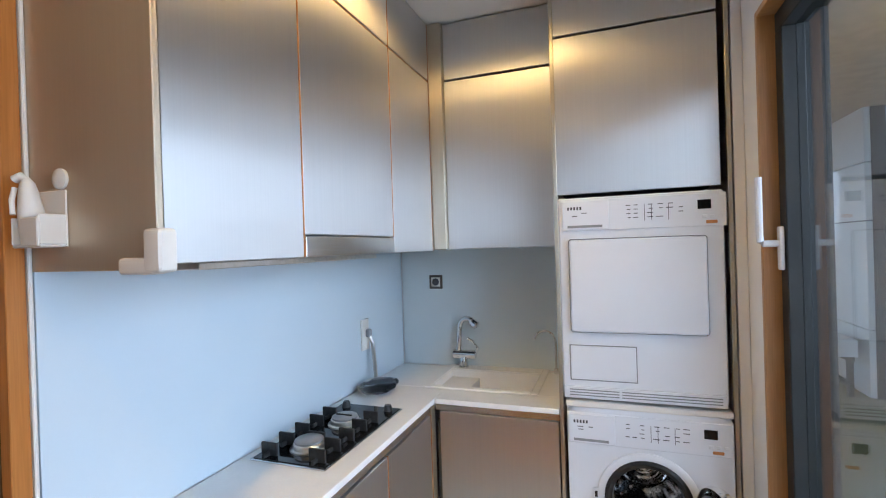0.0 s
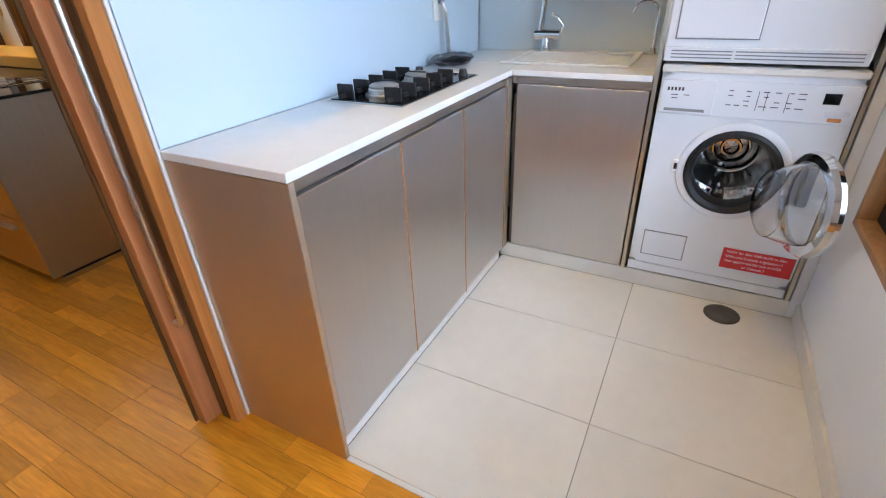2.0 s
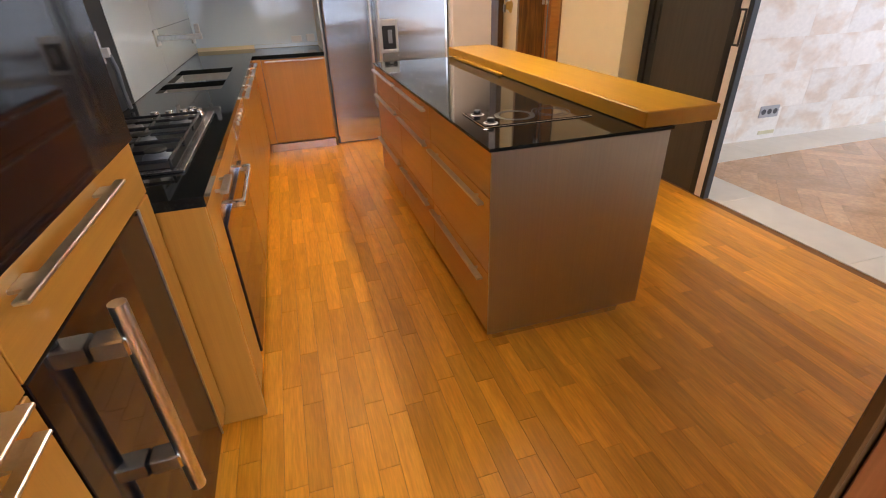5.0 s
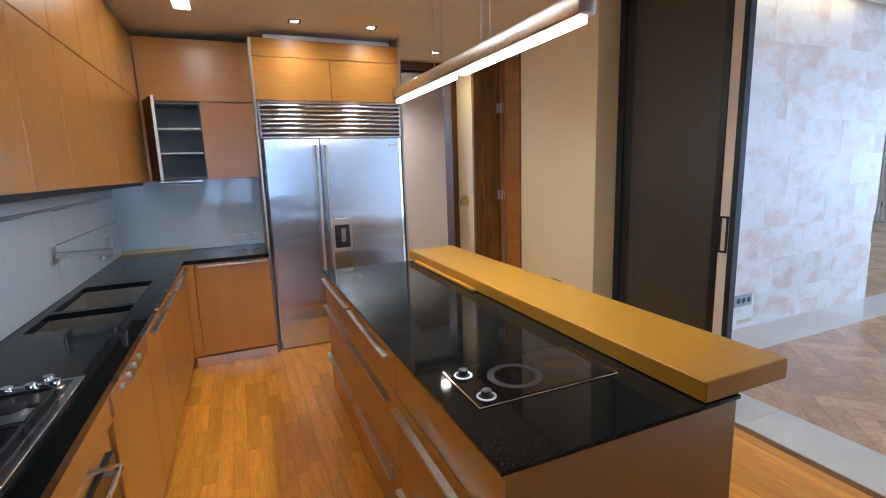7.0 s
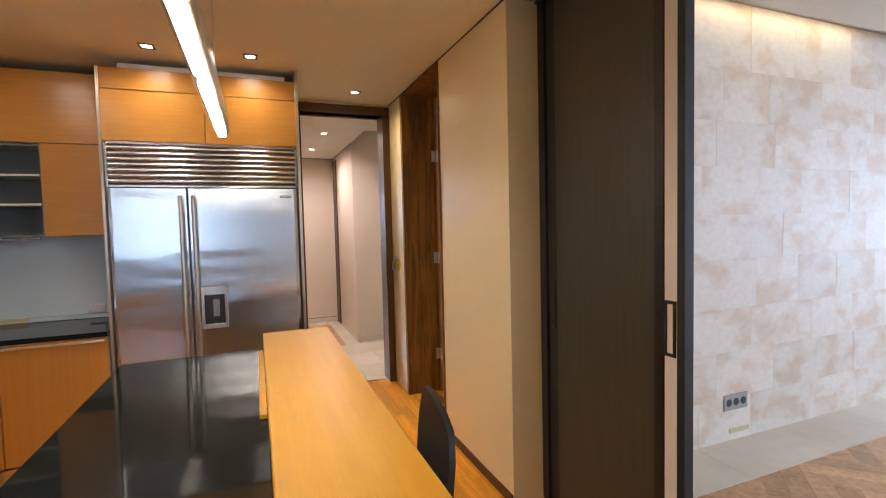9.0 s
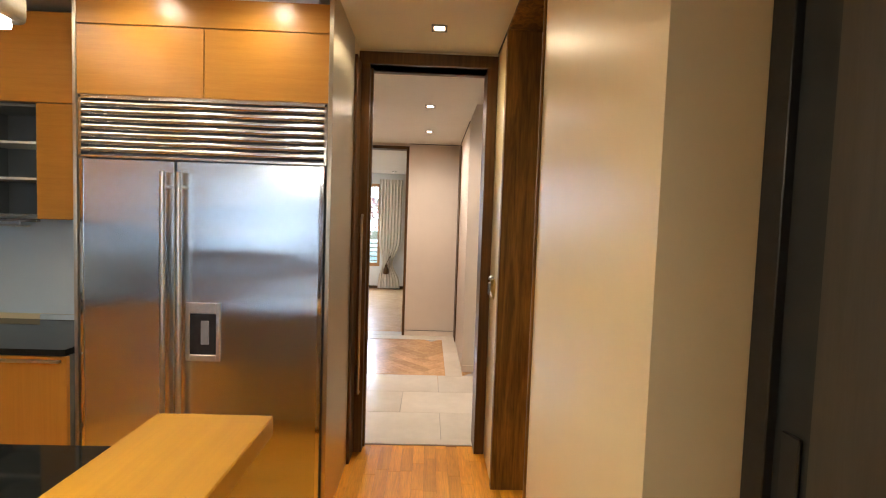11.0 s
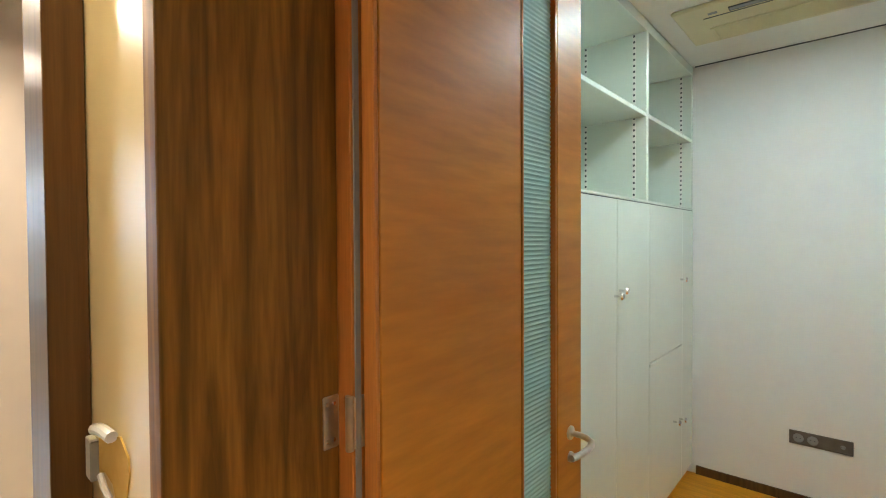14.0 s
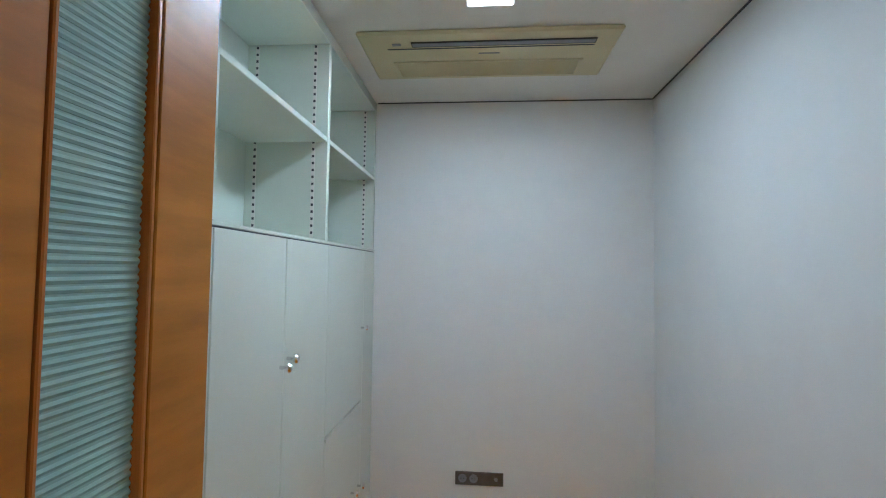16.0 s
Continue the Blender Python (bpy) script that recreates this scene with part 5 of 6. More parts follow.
single("hob_splashback", bm, SASH, (-1.33, 2.6, 0.9), "dark grey steel splashback behind the gas hob", "backsplash")


# ---- doors and openings ----
def lining(name, mat, boxes, label):
    return setting(name, mat, boxes, label, "door frame", 0.002)


lining("door_frame_utility", WENGE_T, [((-0.05, 0.452, 0), (-0.0, 0.488, 2.42)), ((-0.934, 0.431, 0), (-0.894, 0.585, 2.42)), ((-0.934, 0.431, 2.42), (0.0, 0.488, 2.5))], "dark walnut sliding door frame")
lining("trim_utility", ORANGEW, [((-0.05, 0.415, 0), (-0.012, 0.45, 2.42)), ((-0.938, 0.405, 0), (-0.900, 0.430, 2.5)), ((-0.899, 0.412, 0), (-0.893, 0.430, 2.5))], "orange wooden edge trim")
lining("trim_utility_edge", WHITEPL, [((-0.010, 0.411, 0), (-0.001, 0.424, 2.42))], "thin white edge strip")
s = thing("sliding_door", (-0.08, 0.53, 0), "walnut sliding door pushed open with a long steel handle", "door")
slab("leaf", (-0.105, 0.494, 0.01), (0.75, 0.534, 2.40), SLIDEW, s)
slab("leaf_edge", (-0.112, 0.536, 0.01), (0.75, 0.548, 2.40), WENGE_T, s, "dark walnut back face")
bm = bmesh.new()
tube(bm, [(-0.078, 0.496, 0.42), (-0.078, 0.470, 0.42), (-0.078, 0.460, 0.43), (-0.078, 0.458, 0.45), (-0.078, 0.458, 1.60), (-0.078, 0.460, 1.62), (-0.078, 0.470, 1.63), (-0.078, 0.496, 1.63)], 0.009, 12)
part("handle", bm, NICKEL, s, "long bent steel bar handle")

lining("door_frame_hall", WENGE_T, [((1.088, 6.04, 0), (1.16, 6.25, 2.60)), ((1.0875, 5.872, 0), (1.105, 6.039, 2.60)), ((1.93, 6.04, 0), (1.998, 6.25, 2.60)), ((1.088, 6.04, 2.60), (1.998, 6.25, 2.68))], "dark walnut doorway frame")
lining("door_frame_study", BROWN_D, [((1.99, 5.61, 0), (2.300, 5.66, 2.69)), ((1.99, 4.726, 0), (2.335, 4.742, 2.69)), ((1.99, 4.742, 2.675), (2.335, 5.61, 2.69))], "dark oak door lining")
lining("door_stop_study", ORANGEW, [((2.301, 5.570, 0), (2.335, 5.66, 2.69))], "reddish door stop")
lining("door_seal_study", GREYPL, [((2.305, 5.5655, 0.01), (2.320, 5.5695, 2.66))], "thin grey door seal")
lining("door_frame_bedroom", WENGE_T, [((0.35, 9.38, 0), (0.39, 9.54, 2.57)), ((1.235, 9.38, 0), (1.27, 9.54, 2.57)), ((0.35, 9.38, 2.57), (1.27, 9.54, 2.61))], "dark walnut doorway frame")
d = thing("study_door", (2.33, 5.56, 0), "open walnut door with a frosted ribbed glass strip", "door")
slab("panel", (2.334, 5.525, 0.008), (2.822, 5.565, 2.66), BROWN, d)
slab("hinge_edge", (2.322, 5.527, 0.008), (2.333, 5.563, 2.66), ORANGEW, d, "orange lipped hinge edge")
slab("stile", (3.014, 5.52, 0.008), (3.17, 5.565, 2.66), BROWN, d)
slab("glazing_bead", (3.004, 5.522, 0.3), (3.013, 5.563, 2.5), ORANGEW, d, "reddish glazing bead")
slab("glazing_bead", (2.824, 5.522, 0.3), (2.832, 5.563, 2.5), ORANGEW, d, "reddish glazing bead")
gl = slab("glass_strip", (2.833, 5.538, 0.3), (3.003, 5.555, 2.5), FROST, d, "frosted ribbed glass")
bm = bmesh.new()
for k in range(166):
    zz = 0.31 + k * 0.0131
    rod(bm, (2.834, 5.5415, zz + 0.0015 * random.random()), (3.002, 5.5415, zz + 0.0015 * random.random()), 0.0058 + 0.0004 * random.random(), 8)
tagged(part("glass_rib", bm, FROST, gl), kind="stuff")
slab("bottom_rail", (2.824, 5.525, 0.008), (3.012, 5.565, 0.298), BROWN, d)
slab("top_rail", (2.824, 5.525, 2.502), (3.012, 5.565, 2.66), BROWN, d)

# wide opening to the living room: tall dark sliding panels
p = thing("sliding_panel", (2.2, 3.3, 0), "tall dark brown sliding panel with a recessed black pull", "door")
slab("leaf", (2.195, 2.975, 0.01), (2.225, 3.62, 2.68), WENGE, p)
slab("rear_rebate", (2.200, 3.621, 0.01), (2.230, 3.70, 2.69), SASH, p, "dark grey rebate strip")
slab("rear_stile", (2.185, 3.701, 0.01), (2.235, 3.757, 2.69), BLACKPL, p, "black rear stile")
slab("front_stile", (2.187, 2.927, 0.01), (2.230, 2.974, 2.69), BLACKPL, p, "black front stile")
slab("edge_strip", (2.19, 2.867, 0.01), (2.232, 2.926, 2.69), PINKISH, p, "pale edge strip")
slab("edge_cap", (2.187, 2.832, 0.01), (2.234, 2.866, 2.69), SASH, p, "dark grey edge cap")
bm = bmesh.new()
for q, r in (((2.870, 1.022), (2.922, 1.034)), ((2.870, 1.222), (2.922, 1.234)), ((2.870, 1.034), (2.880, 1.222)), ((2.912, 1.034), (2.922, 1.222))):
    box(bm, (2.182, q[0], q[1]), (2.1895, r[0], r[1]))
part("pull", bm, BLACKPL, p, "black recessed pull")
slab("rear_pull", (2.192, 3.635, 0.98), (2.1985, 3.675, 1.24), BLACKPL, p)
setting("door_track", WENGE_T, [((2.17, -1.3, 2.69), (2.25, 3.757, 2.70))], "dark sliding door track", "track")


def hinge(z):
    t = thing("hinge", (2.327, 5.60, z), "steel butt hinge with visible screws", "hinge", "study door hinges")
    slab("plate", (2.262, 5.6075, z - 0.05), (2.297, 5.6095, z + 0.05), NICKEL, t)
    slab("leaf_plate", (2.303, 5.5665, z - 0.05), (2.330, 5.5695, z + 0.05), NICKEL, t)
    bm = bmesh.new()
    rod(bm, (2.298, 5.575, z - 0.052), (2.298, 5.575, z + 0.052), 0.008, 12)
    part("knuckle", bm, NICKEL, t)
    for dx in (2.270, 2.286):
        for dz in (-0.035, 0.035):
            bm = bmesh.new()
            rod(bm, (dx, 5.6075, z + dz), (dx, 5.6060, z + dz), 0.004, 8)
            part("screw", bm, CHROME, t)


for z in (0.35, 1.24, 2.16):
    hinge(z)
h = thing("door_lever", (3.08, 5.5, 0.97), "brushed steel door lever with a key escutcheon", "door handle")
bm = bmesh.new()
lathe(bm, (3.09, 5.519, 0.99), (0, -1, 0), [(0.021, 0), (0.021, 0.006), (0.012, 0.009), (0.010, 0.012), (0, 0.013)], 22)
tube(bm, [(3.09, 5.512, 0.99), (3.094, 5.485, 0.988), (3.095, 5.465, 0.985), (3.089, 5.450, 0.981), (3.072, 5.441, 0.978), (3.04, 5.438, 0.976), (2.995, 5.441, 0.976), (2.955, 5.447, 0.978)], 0.0095, 12)
part("lever", bm, NICKEL, h)
bm = bmesh.new()
lathe(bm, (3.09, 5.519, 0.915), (0, -1, 0), [(0.016, 0), (0.016, 0.006), (0.011, 0.008), (0, 0.008)], 22)
part("key_rose", bm, NICKEL, h)
t = thing("pocket_door", (1.13, 6.1, 0), "dark walnut pocket door edge with a long steel pull", "door")
slab("leaf", (1.10, 6.10, 0.01), (1.175, 6.14, 2.59), WENGE_T, t)
bm = bmesh.new()
tube(bm, [(1.135, 6.04, 0.42), (1.135, 6.005, 0.42), (1.135, 5.998, 0.43), (1.135, 5.998, 1.60), (1.135, 6.005, 1.61), (1.135, 6.04, 1.61)], 0.008, 10)
part("pull", bm, NICKEL, t)
t = thing("torn_switch", (2.0, 5.94, 1.18), "broken wall switch plate with torn yellow and white paper", "switch")
slab("plate_edge", (1.984, 5.992, 1.110), (1.999, 6.030, 1.192), ENAMEL, t, "white plate edge")
slab("plate_seam", (1.9825, 5.984, 1.112), (1.999, 5.991, 1.190), GREYPL, t, "grey seam of the plate")
bm = bmesh.new()
v = [bm.verts.new((1.9965, yy, zz)) for yy, zz in ((5.983, 1.195), (5.96, 1.214), (5.90, 1.223), (5.84, 1.238), (5.795, 1.214), (5.79, 1.185), (5.805, 1.150), (5.815, 1.122), (5.845, 1.104), (5.875, 1.118), (5.89, 1.136), (5.94, 1.142), (5.983, 1.128))]
f = bm.faces.new(v)
r = bmesh.ops.extrude_face_region(bm, geom=[f])
bmesh.ops.translate(bm, vec=(0.003, 0, 0), verts=[e for e in r["geom"] if isinstance(e, bmesh.types.BMVert)])
part("torn_patch", bm, material("torn_yellow_paper", (0.60, 0.37, 0.07), (0.66, 0.43, 0.10), 0.7, 0, (20, 20, 20)), t, "torn yellow paper patch")
bm = bmesh.new()
tube(bm, [(1.985, 5.955, 1.226), (1.983, 5.92, 1.236), (1.984, 5.885, 1.240), (1.988, 5.855, 1.236)], 0.011, 10)
part("curled_paper", bm, ENAMEL, t, "curled white paper")
bm = bmesh.new()
tube(bm, [(1.990, 5.945, 1.137), (1.988, 5.91, 1.126), (1.991, 5.885, 1.112)], 0.006, 8)
part("paper_tip", bm, ENAMEL, t, "white torn tip")
setting("door_hall_side", WENGE_T, [((1.955, 9.10, 0), (1.972, 9.385, 2.60))], "dark walnut door edge", "door")


# ---- study ----
def study_cabinet():
    y, z, back = 5.685, 1.785, 6.07
    t = thing("storage_cabinet", (4.3, 5.9, 0), "pale built-in cabinet with lower doors and open shelves above", "cabinet")
    slab("body", (3.0, y + 0.02, 0.05), (5.235, back + 0.03, z - 0.024), CABWHITE, t)
    slab("back", (3.0, back, z), (5.235, back + 0.03, 2.725), CABWHITE, t)
    slab("top_board", (3.0, y + 0.004, 2.67), (5.235, back, 2.725), CABWHITE, t)
    slab("shadow_gap", (3.0, y + 0.006, z - 0.0165), (5.235, y + 0.02, z - 0.0125), INK, t, "dark gap above the doors", 0.0)
    slab("shelf_base", (3.0, y, z - 0.012), (5.235, back, z), CABWHITE, t)
    slab("toe_kick", (3.0, y + 0.03, 0.0), (5.235, back, 0.05), CABWHITE, t)
    for a, b in ((3.0, 3.45), (3.45, 3.90), (3.90, 4.35)):
        slab("door", (a + 0.002, y, 0.06), (b - 0.002, y + 0.019, z - 0.017), CABWHITE, t)
    slab("door", (4.352, y, 0.917), (4.98, y + 0.019, z - 0.017), CABWHITE, t)
    slab("door", (4.352, y, 0.06), (4.98, y + 0.019, 0.912), CABWHITE, t)
    slab("filler", (4.984, y, 0.06), (5.235, y + 0.019, z - 0.017), CABWHITE, t)
    slab("ajar_edge", (4.353, y - 0.006, 0.895), (4.80, y - 0.0005, 0.911), CABWHITE, t, "lower door standing slightly ajar")
    for xx in (3.43, 4.315, 5.205):
        slab("divider", (xx, y + 0.005, z), (xx + 0.03, back, 2.67), CABWHITE, t)
        for yy in (y + 0.07, back - 0.045):
            bm = bmesh.new()
            box(bm, (xx - 0.0015, yy - 0.008, z + 0.01), (xx - 0.0002, yy + 0.008, 2.66))
            s = part("shelf_strip", bm, WHITEPL, t)
            bm = bmesh.new()
            for k in range(28):
                box(bm, (xx - 0.0026, yy - 0.005, z + 0.03 + k * 0.031), (xx - 0.0014, yy + 0.005, z + 0.041 + k * 0.031))
            tagged(part("strip_slots", bm, INK, s), kind="stuff")
    for a, b in ((3.0, 3.43), (3.46, 4.315), (4.345, 5.205)):
        slab("shelf", (a, y + 0.008, 2.225), (b, back, 2.247), CABWHITE, t)
    for kx, kz in ((3.872, 1.325), (3.930, 1.345), (4.94, 1.33), (4.80, 0.475), (4.93, 0.455)):
        bm = bmesh.new()
        lathe(bm, (kx, y, kz), (0, -1, 0), [(0.007, 0), (0.006, 0.018), (0.010, 0.022), (0.016, 0.028), (0.017, 0.034), (0.012, 0.042), (0, 0.044)], 18)
        part("knob", bm, CHROME, t, "round chrome knob")


def ceiling_ac():
    z = CW
    t = thing("ceiling_air_conditioner", (4.57, 4.98, z), "yellowed ceiling cassette air conditioner with a dark outlet slot", "air conditioner")
    slab("panel", (4.325, 4.40, z - 0.022), (4.82, 5.58, z), IVORYPL, t, "", 0.008)
    slab("intake_grille", (4.60, 4.52, z - 0.030), (4.78, 5.46, z - 0.021), IVORYPL, t, "yellowed intake grille", 0.004)
    slab("outlet_slot", (4.40, 4.50, z - 0.026), (4.445, 5.34, z - 0.021), BLACKPL, t, "dark outlet slot", 0.0)
    slab("louvre", (4.405, 4.505, z - 0.029), (4.436, 5.335, z - 0.026), GREYPL, t, "grey louvre")
    slab("dark_seam", (4.462, 4.50, z - 0.0245), (4.468, 5.46, z - 0.0215), INK, t, "", 0.0)
    slab("badge", (4.52, 4.93, z - 0.024), (4.53, 5.03, z - 0.021), GREYPL, t, "", 0.0)
    slab("sensor", (4.41, 5.39, z - 0.025), (4.43, 5.43, z - 0.021), GREYPL, t, "", 0.0)
    bm = bmesh.new()
    for k in range(14):
        box(bm, (4.615 + k * 0.0115, 4.54, z - 0.0325), (4.619 + k * 0.0115, 5.44, z - 0.0295))
    tagged(part("grille_rib", bm, IVORYPL, t), kind="stuff")


study_cabinet(), ceiling_ac()
t = thing("ceiling_light", (4.05, 4.98, CW), "square glowing ceiling light panel", "ceiling light")
slab("frame", (3.96, 4.885, CW - 0.008), (4.145, 5.075, CW), WHITEPL, t)
slab("diffuser", (3.967, 4.892, CW - 0.012), (4.138, 5.068, CW - 0.0085), COOLGLOW, t, "glowing square diffuser", 0.0)


def socket_strip(name, at, along, n, label, w=0.07, h=0.075, plate=None):
    """A row of sockets on a wall: at is the first corner, along the direction of the row."""
    a = Vector(at)
    d = Vector(along)
    out = Vector((d.y, -d.x, 0)) if abs(d.x) > 0.5 else Vector((-abs(d.y), 0, 0))
    t = thing(name, a, label, "socket")
    bm = bmesh.new()
    box(bm, a, a + d * (n * w + 0.02) + out * 0.008 + Vector((0, 0, h + 0.02)), 0.002)
    part("plate", bm, plate or TAUPE, t)
    for k in range(n):
        c = a + d * (0.01 + w * (k + 0.5)) + Vector((0, 0, h / 2 + 0.01)) + out * 0.008
        if n == 4 and k == 2:
            continue
        bm = bmesh.new()
        q = 0.45 if n == 4 and k == 3 else 1.0
        lathe(bm, c, out, [(0.026 * q, 0), (0.026 * q, 0.002), (0.020 * q, 0.002), (0.019 * q, 0.0005), (0, 0.0005)], 20)
        s = part("outlet", bm, INK if plate else GREYPL, t)
        bm = bmesh.new()
        for q in (-0.009, 0.009):
            rod(bm, c + d * q + out * 0.0005, c + d * q + out * 0.0015, 0.003, 8)
        part("hole", bm, INK, s)


socket_strip("wall_socket_strip", (5.24, 5.155, 0.355), (0, -1, 0), 4, "grey four-gang socket strip on the white wall", 0.068, 0.06)
socket_strip("wall_socket_strip", (3.675, 3.813, 0.215), (1, 0, 0), 3, "light grey triple socket on the travertine wall", 0.07, 0.09, ALU)
t = thing("vent_slot", (3.80, 3.81, 0.07), "small tan slot cover in the stone wall", "cover")
slab("plate", (3.73, 3.808, 0.05), (3.93, 3.814, 0.085), IVORYPL, t)
# dark strips on the wall draw the shaded line under the ceiling
setting("trim_study", INK, [((5.232, 3.975, CW - 0.006), (5.24, 5.68, CW - 0.0005)), ((2.34, 3.97, CW - 0.006), (5.23, 3.978, CW - 0.0005))], "dark strip painting a shadow gap below the ceiling", "trim")


# ---- kitchen small things ----
t = thing("wall_tap", (-1.33, 4.29, 1.15), "square steel wall tap with a swing spout over the sink", "tap")
slab("plate", (-1.330, 4.235, 1.10), (-1.318, 4.355, 1.20), NICKEL, t)
bm = bmesh.new()
box(bm, (-1.318, 4.270, 1.130), (-1.04, 4.310, 1.165), 0.004)
rod(bm, (-1.10, 4.29, 1.105), (-1.10, 4.29, 1.132), 0.014, 16)
part("spout", bm, NICKEL, t)
bm = bmesh.new()
box(bm, (-1.075, 4.276, 1.166), (-1.045, 4.304, 1.225), 0.004)
part("lever", bm, NICKEL, t)
for a, b, lab in (((-1.330, 3.40, 1.395), (-1.318, 5.80, 1.410), "slim steel rail on the glass panel"),):
    t = thing("wall_rail", a, lab, "rail")
    slab("bar", a, b, STEEL_H, t)
    for yy in (3.7, 4.4, 5.1):
        slab("clip", (-1.33, yy, 1.388), (-1.312, yy + 0.25, 1.396), GREYPL, t)
setting("trim_glass_joint", INK, [((-1.3305, 4.36, 1.196), (-1.3285, 5.84, 1.199))], "dark joint between glass panels", "trim")
t = thing("under_cabinet_lamp", (-0.8, 5.7, 1.50), "slim steel lamp bracket below the open cabinet", "lamp")
slab("bracket", (-0.95, 5.60, 1.505), (-0.62, 5.63, 1.522), STEEL_H, t)
slab("tray", (-0.90, 5.56, 1.478), (-0.70, 5.66, 1.488), NICKEL, t)
bm = bmesh.new()
for xx in (-0.88, -0.72):
    rod(bm, (xx, 5.61, 1.486), (xx, 5.61, 1.508), 0.004, 8)
part("arm", bm, NICKEL, t)
t = thing("wall_socket", (-1.33, 3.1, 1.18), "white wall socket with a grey cable on the splashback", "socket")
slab("plate", (-1.3305, 3.05, 1.13), (-1.320, 3.13, 1.27), ENAMEL, t)
slab("plug", (-1.320, 3.08, 1.16), (-1.285, 3.115, 1.20), WHITEPL, t)
bm = bmesh.new()
tube(bm, [(-1.29, 3.10, 1.17), (-1.285, 3.12, 1.10), (-1.30, 3.16, 1.0), (-1.30, 3.18, 0.91)], 0.010, 10)
part("cable", bm, GREYPL, t)
t = thing("power_point", (-0.35, 5.80, 0.9), "small white twin socket on the worktop upstand", "socket")
slab("plate", (-0.43, 5.822, 0.945), (-0.33, 5.849, 1.0), WHITEPL, t)
slab("plate", (-0.28, 5.822, 0.945), (-0.20, 5.849, 1.01), WHITEPL, t)


def dining_chair():
    """Black leather chair tucked under the bar, its back towards the passage."""
    x, y = 1.30, 3.33
    t = thing("chair", (x, y, 0), "black leather chair with slim metal legs beside the bar", "chair")
    bm = bmesh.new()
    box(bm, (1.08, 3.12, 0.42), (1.42, 3.54, 0.47), 0.015, 2)
    part("seat", bm, LEATHER, t)
    bm = bmesh.new()
    rows = []
    for k in range(9):
        f = k / 8
        w = 0.175 * (1 - 0.22 * max(0, f - 0.5) ** 2 / 0.25)
        rows.append([bm.verts.new((1.365 + 0.030 * f + s, y + q * w, 0.47 + (0.365 + 0.045 * q - 0.03 * q * q) * f)) for s in (0.0, 0.026) for q in (-1, -0.5, 0, 0.5, 1)])
    for a, b in zip(rows, rows[1:]):
        for o in (0, 5):
            for k in range(4):
                bm.faces.new((a[o + k], a[o + k + 1], b[o + k + 1], b[o + k]))
        bm.faces.new((a[0], b[0], b[5], a[5]))
        bm.faces.new((a[4], a[9], b[9], b[4]))
    for r in (rows[0], rows[-1]):
        for k in range(4):
            bm.faces.new((r[k], r[k + 1], r[6 + k], r[5 + k]))
    part("backrest", bm, LEATHER, t)
    for xx in (1.10, 1.40):
        for yy in (3.15, 3.51):
            bm = bmesh.new()
            rod(bm, (xx, yy, 0.0), (xx, yy, 0.425), 0.011, 12)
            part("leg", bm, CHROME, t)


dining_chair()
t = thing("stool", (1.27, 4.0, 0), "low black leather stool under the end of the bar", "stool")
bm = bmesh.new()
box(bm, (1.08, 3.70, 0.39), (1.40, 4.02, 0.44), 0.015, 2)
part("seat", bm, LEATHER, t)
for xx in (1.10, 1.38):
    for yy in (3.73, 3.99):
        bm = bmesh.new()
        rod(bm, (xx, yy, 0.0), (xx, yy, 0.395), 0.011, 12)
        part("leg", bm, CHROME, t)
t = thing("paper_box", (1.26, 3.88, 0.44), "small blue and green paper box on the stool", "box")
bm = bmesh.new()
box(bm, (1.21, 3.81, 0.4405), (1.31, 3.94, 0.48), 0.002)
part("box_body", bm, material("green_card", (0.10, 0.22, 0.05), (0.16, 0.28, 0.08), 0.5, 0, (12, 12, 12)), t)
slab("box_band", (1.208, 3.91, 0.45), (1.312, 3.943, 0.482), material("blue_card", (0.02, 0.04, 0.16), (0.03, 0.05, 0.2), 0.5, 0, (12, 12, 12)), t)
t = thing("small_pot", (1.355, 3.80, 0.44), "small steel pot with a dark opening on the stool", "pot")
bm = bmesh.new()
lathe(bm, (1.355, 3.80, 0.4405), (0, 0, 1), [(0.03, 0), (0.042, 0.01), (0.045, 0.045), (0.04, 0.048), (0.036, 0.044), (0.035, 0.015), (0, 0.012)], 26)
part("pot_body", bm, CHROME, t)
# a dark strip draws the shaded line where wall meets ceiling
setting("trim_kitchen", INK, [((1.992, 3.765, CK - 0.006), (1.9995, 6.03, CK - 0.0005))], "dark strip painting a shadow gap below the ceiling", "trim")


# ---- hall and bedroom ----
setting("baseboard_hall", PINKISH, [((1.275, 9.388, 0.0), (1.95, 9.40, 0.07)), ((-0.9, 9.388, 0.0), (0.345, 9.40, 0.07)), ((1.97, 7.828, 0.0), (3.3, 7.84, 0.07))], "painted flush baseboard", "baseboard")
# dark strips draw the shaded lines above the baseboard and under the ceiling
setting("trim_hall", INK, [((1.275, 9.392, 0.071), (1.95, 9.3995, 0.076)), ((-0.9, 9.392, 0.071), (0.345, 9.3995, 0.076)), ((1.27, 9.39, CH - 0.008), (1.97, 9.3995, CH - 0.001)), ((1.962, 7.84, CH - 0.008), (1.9695, 9.39, CH - 0.001))], "thin dark strips painting shadow lines", "trim")
window = thing("window_2", (-0.66, 14.0, 0.52), "large bedroom picture window with a brown wooden frame", "window", kind="structure")
bm = bmesh.new()
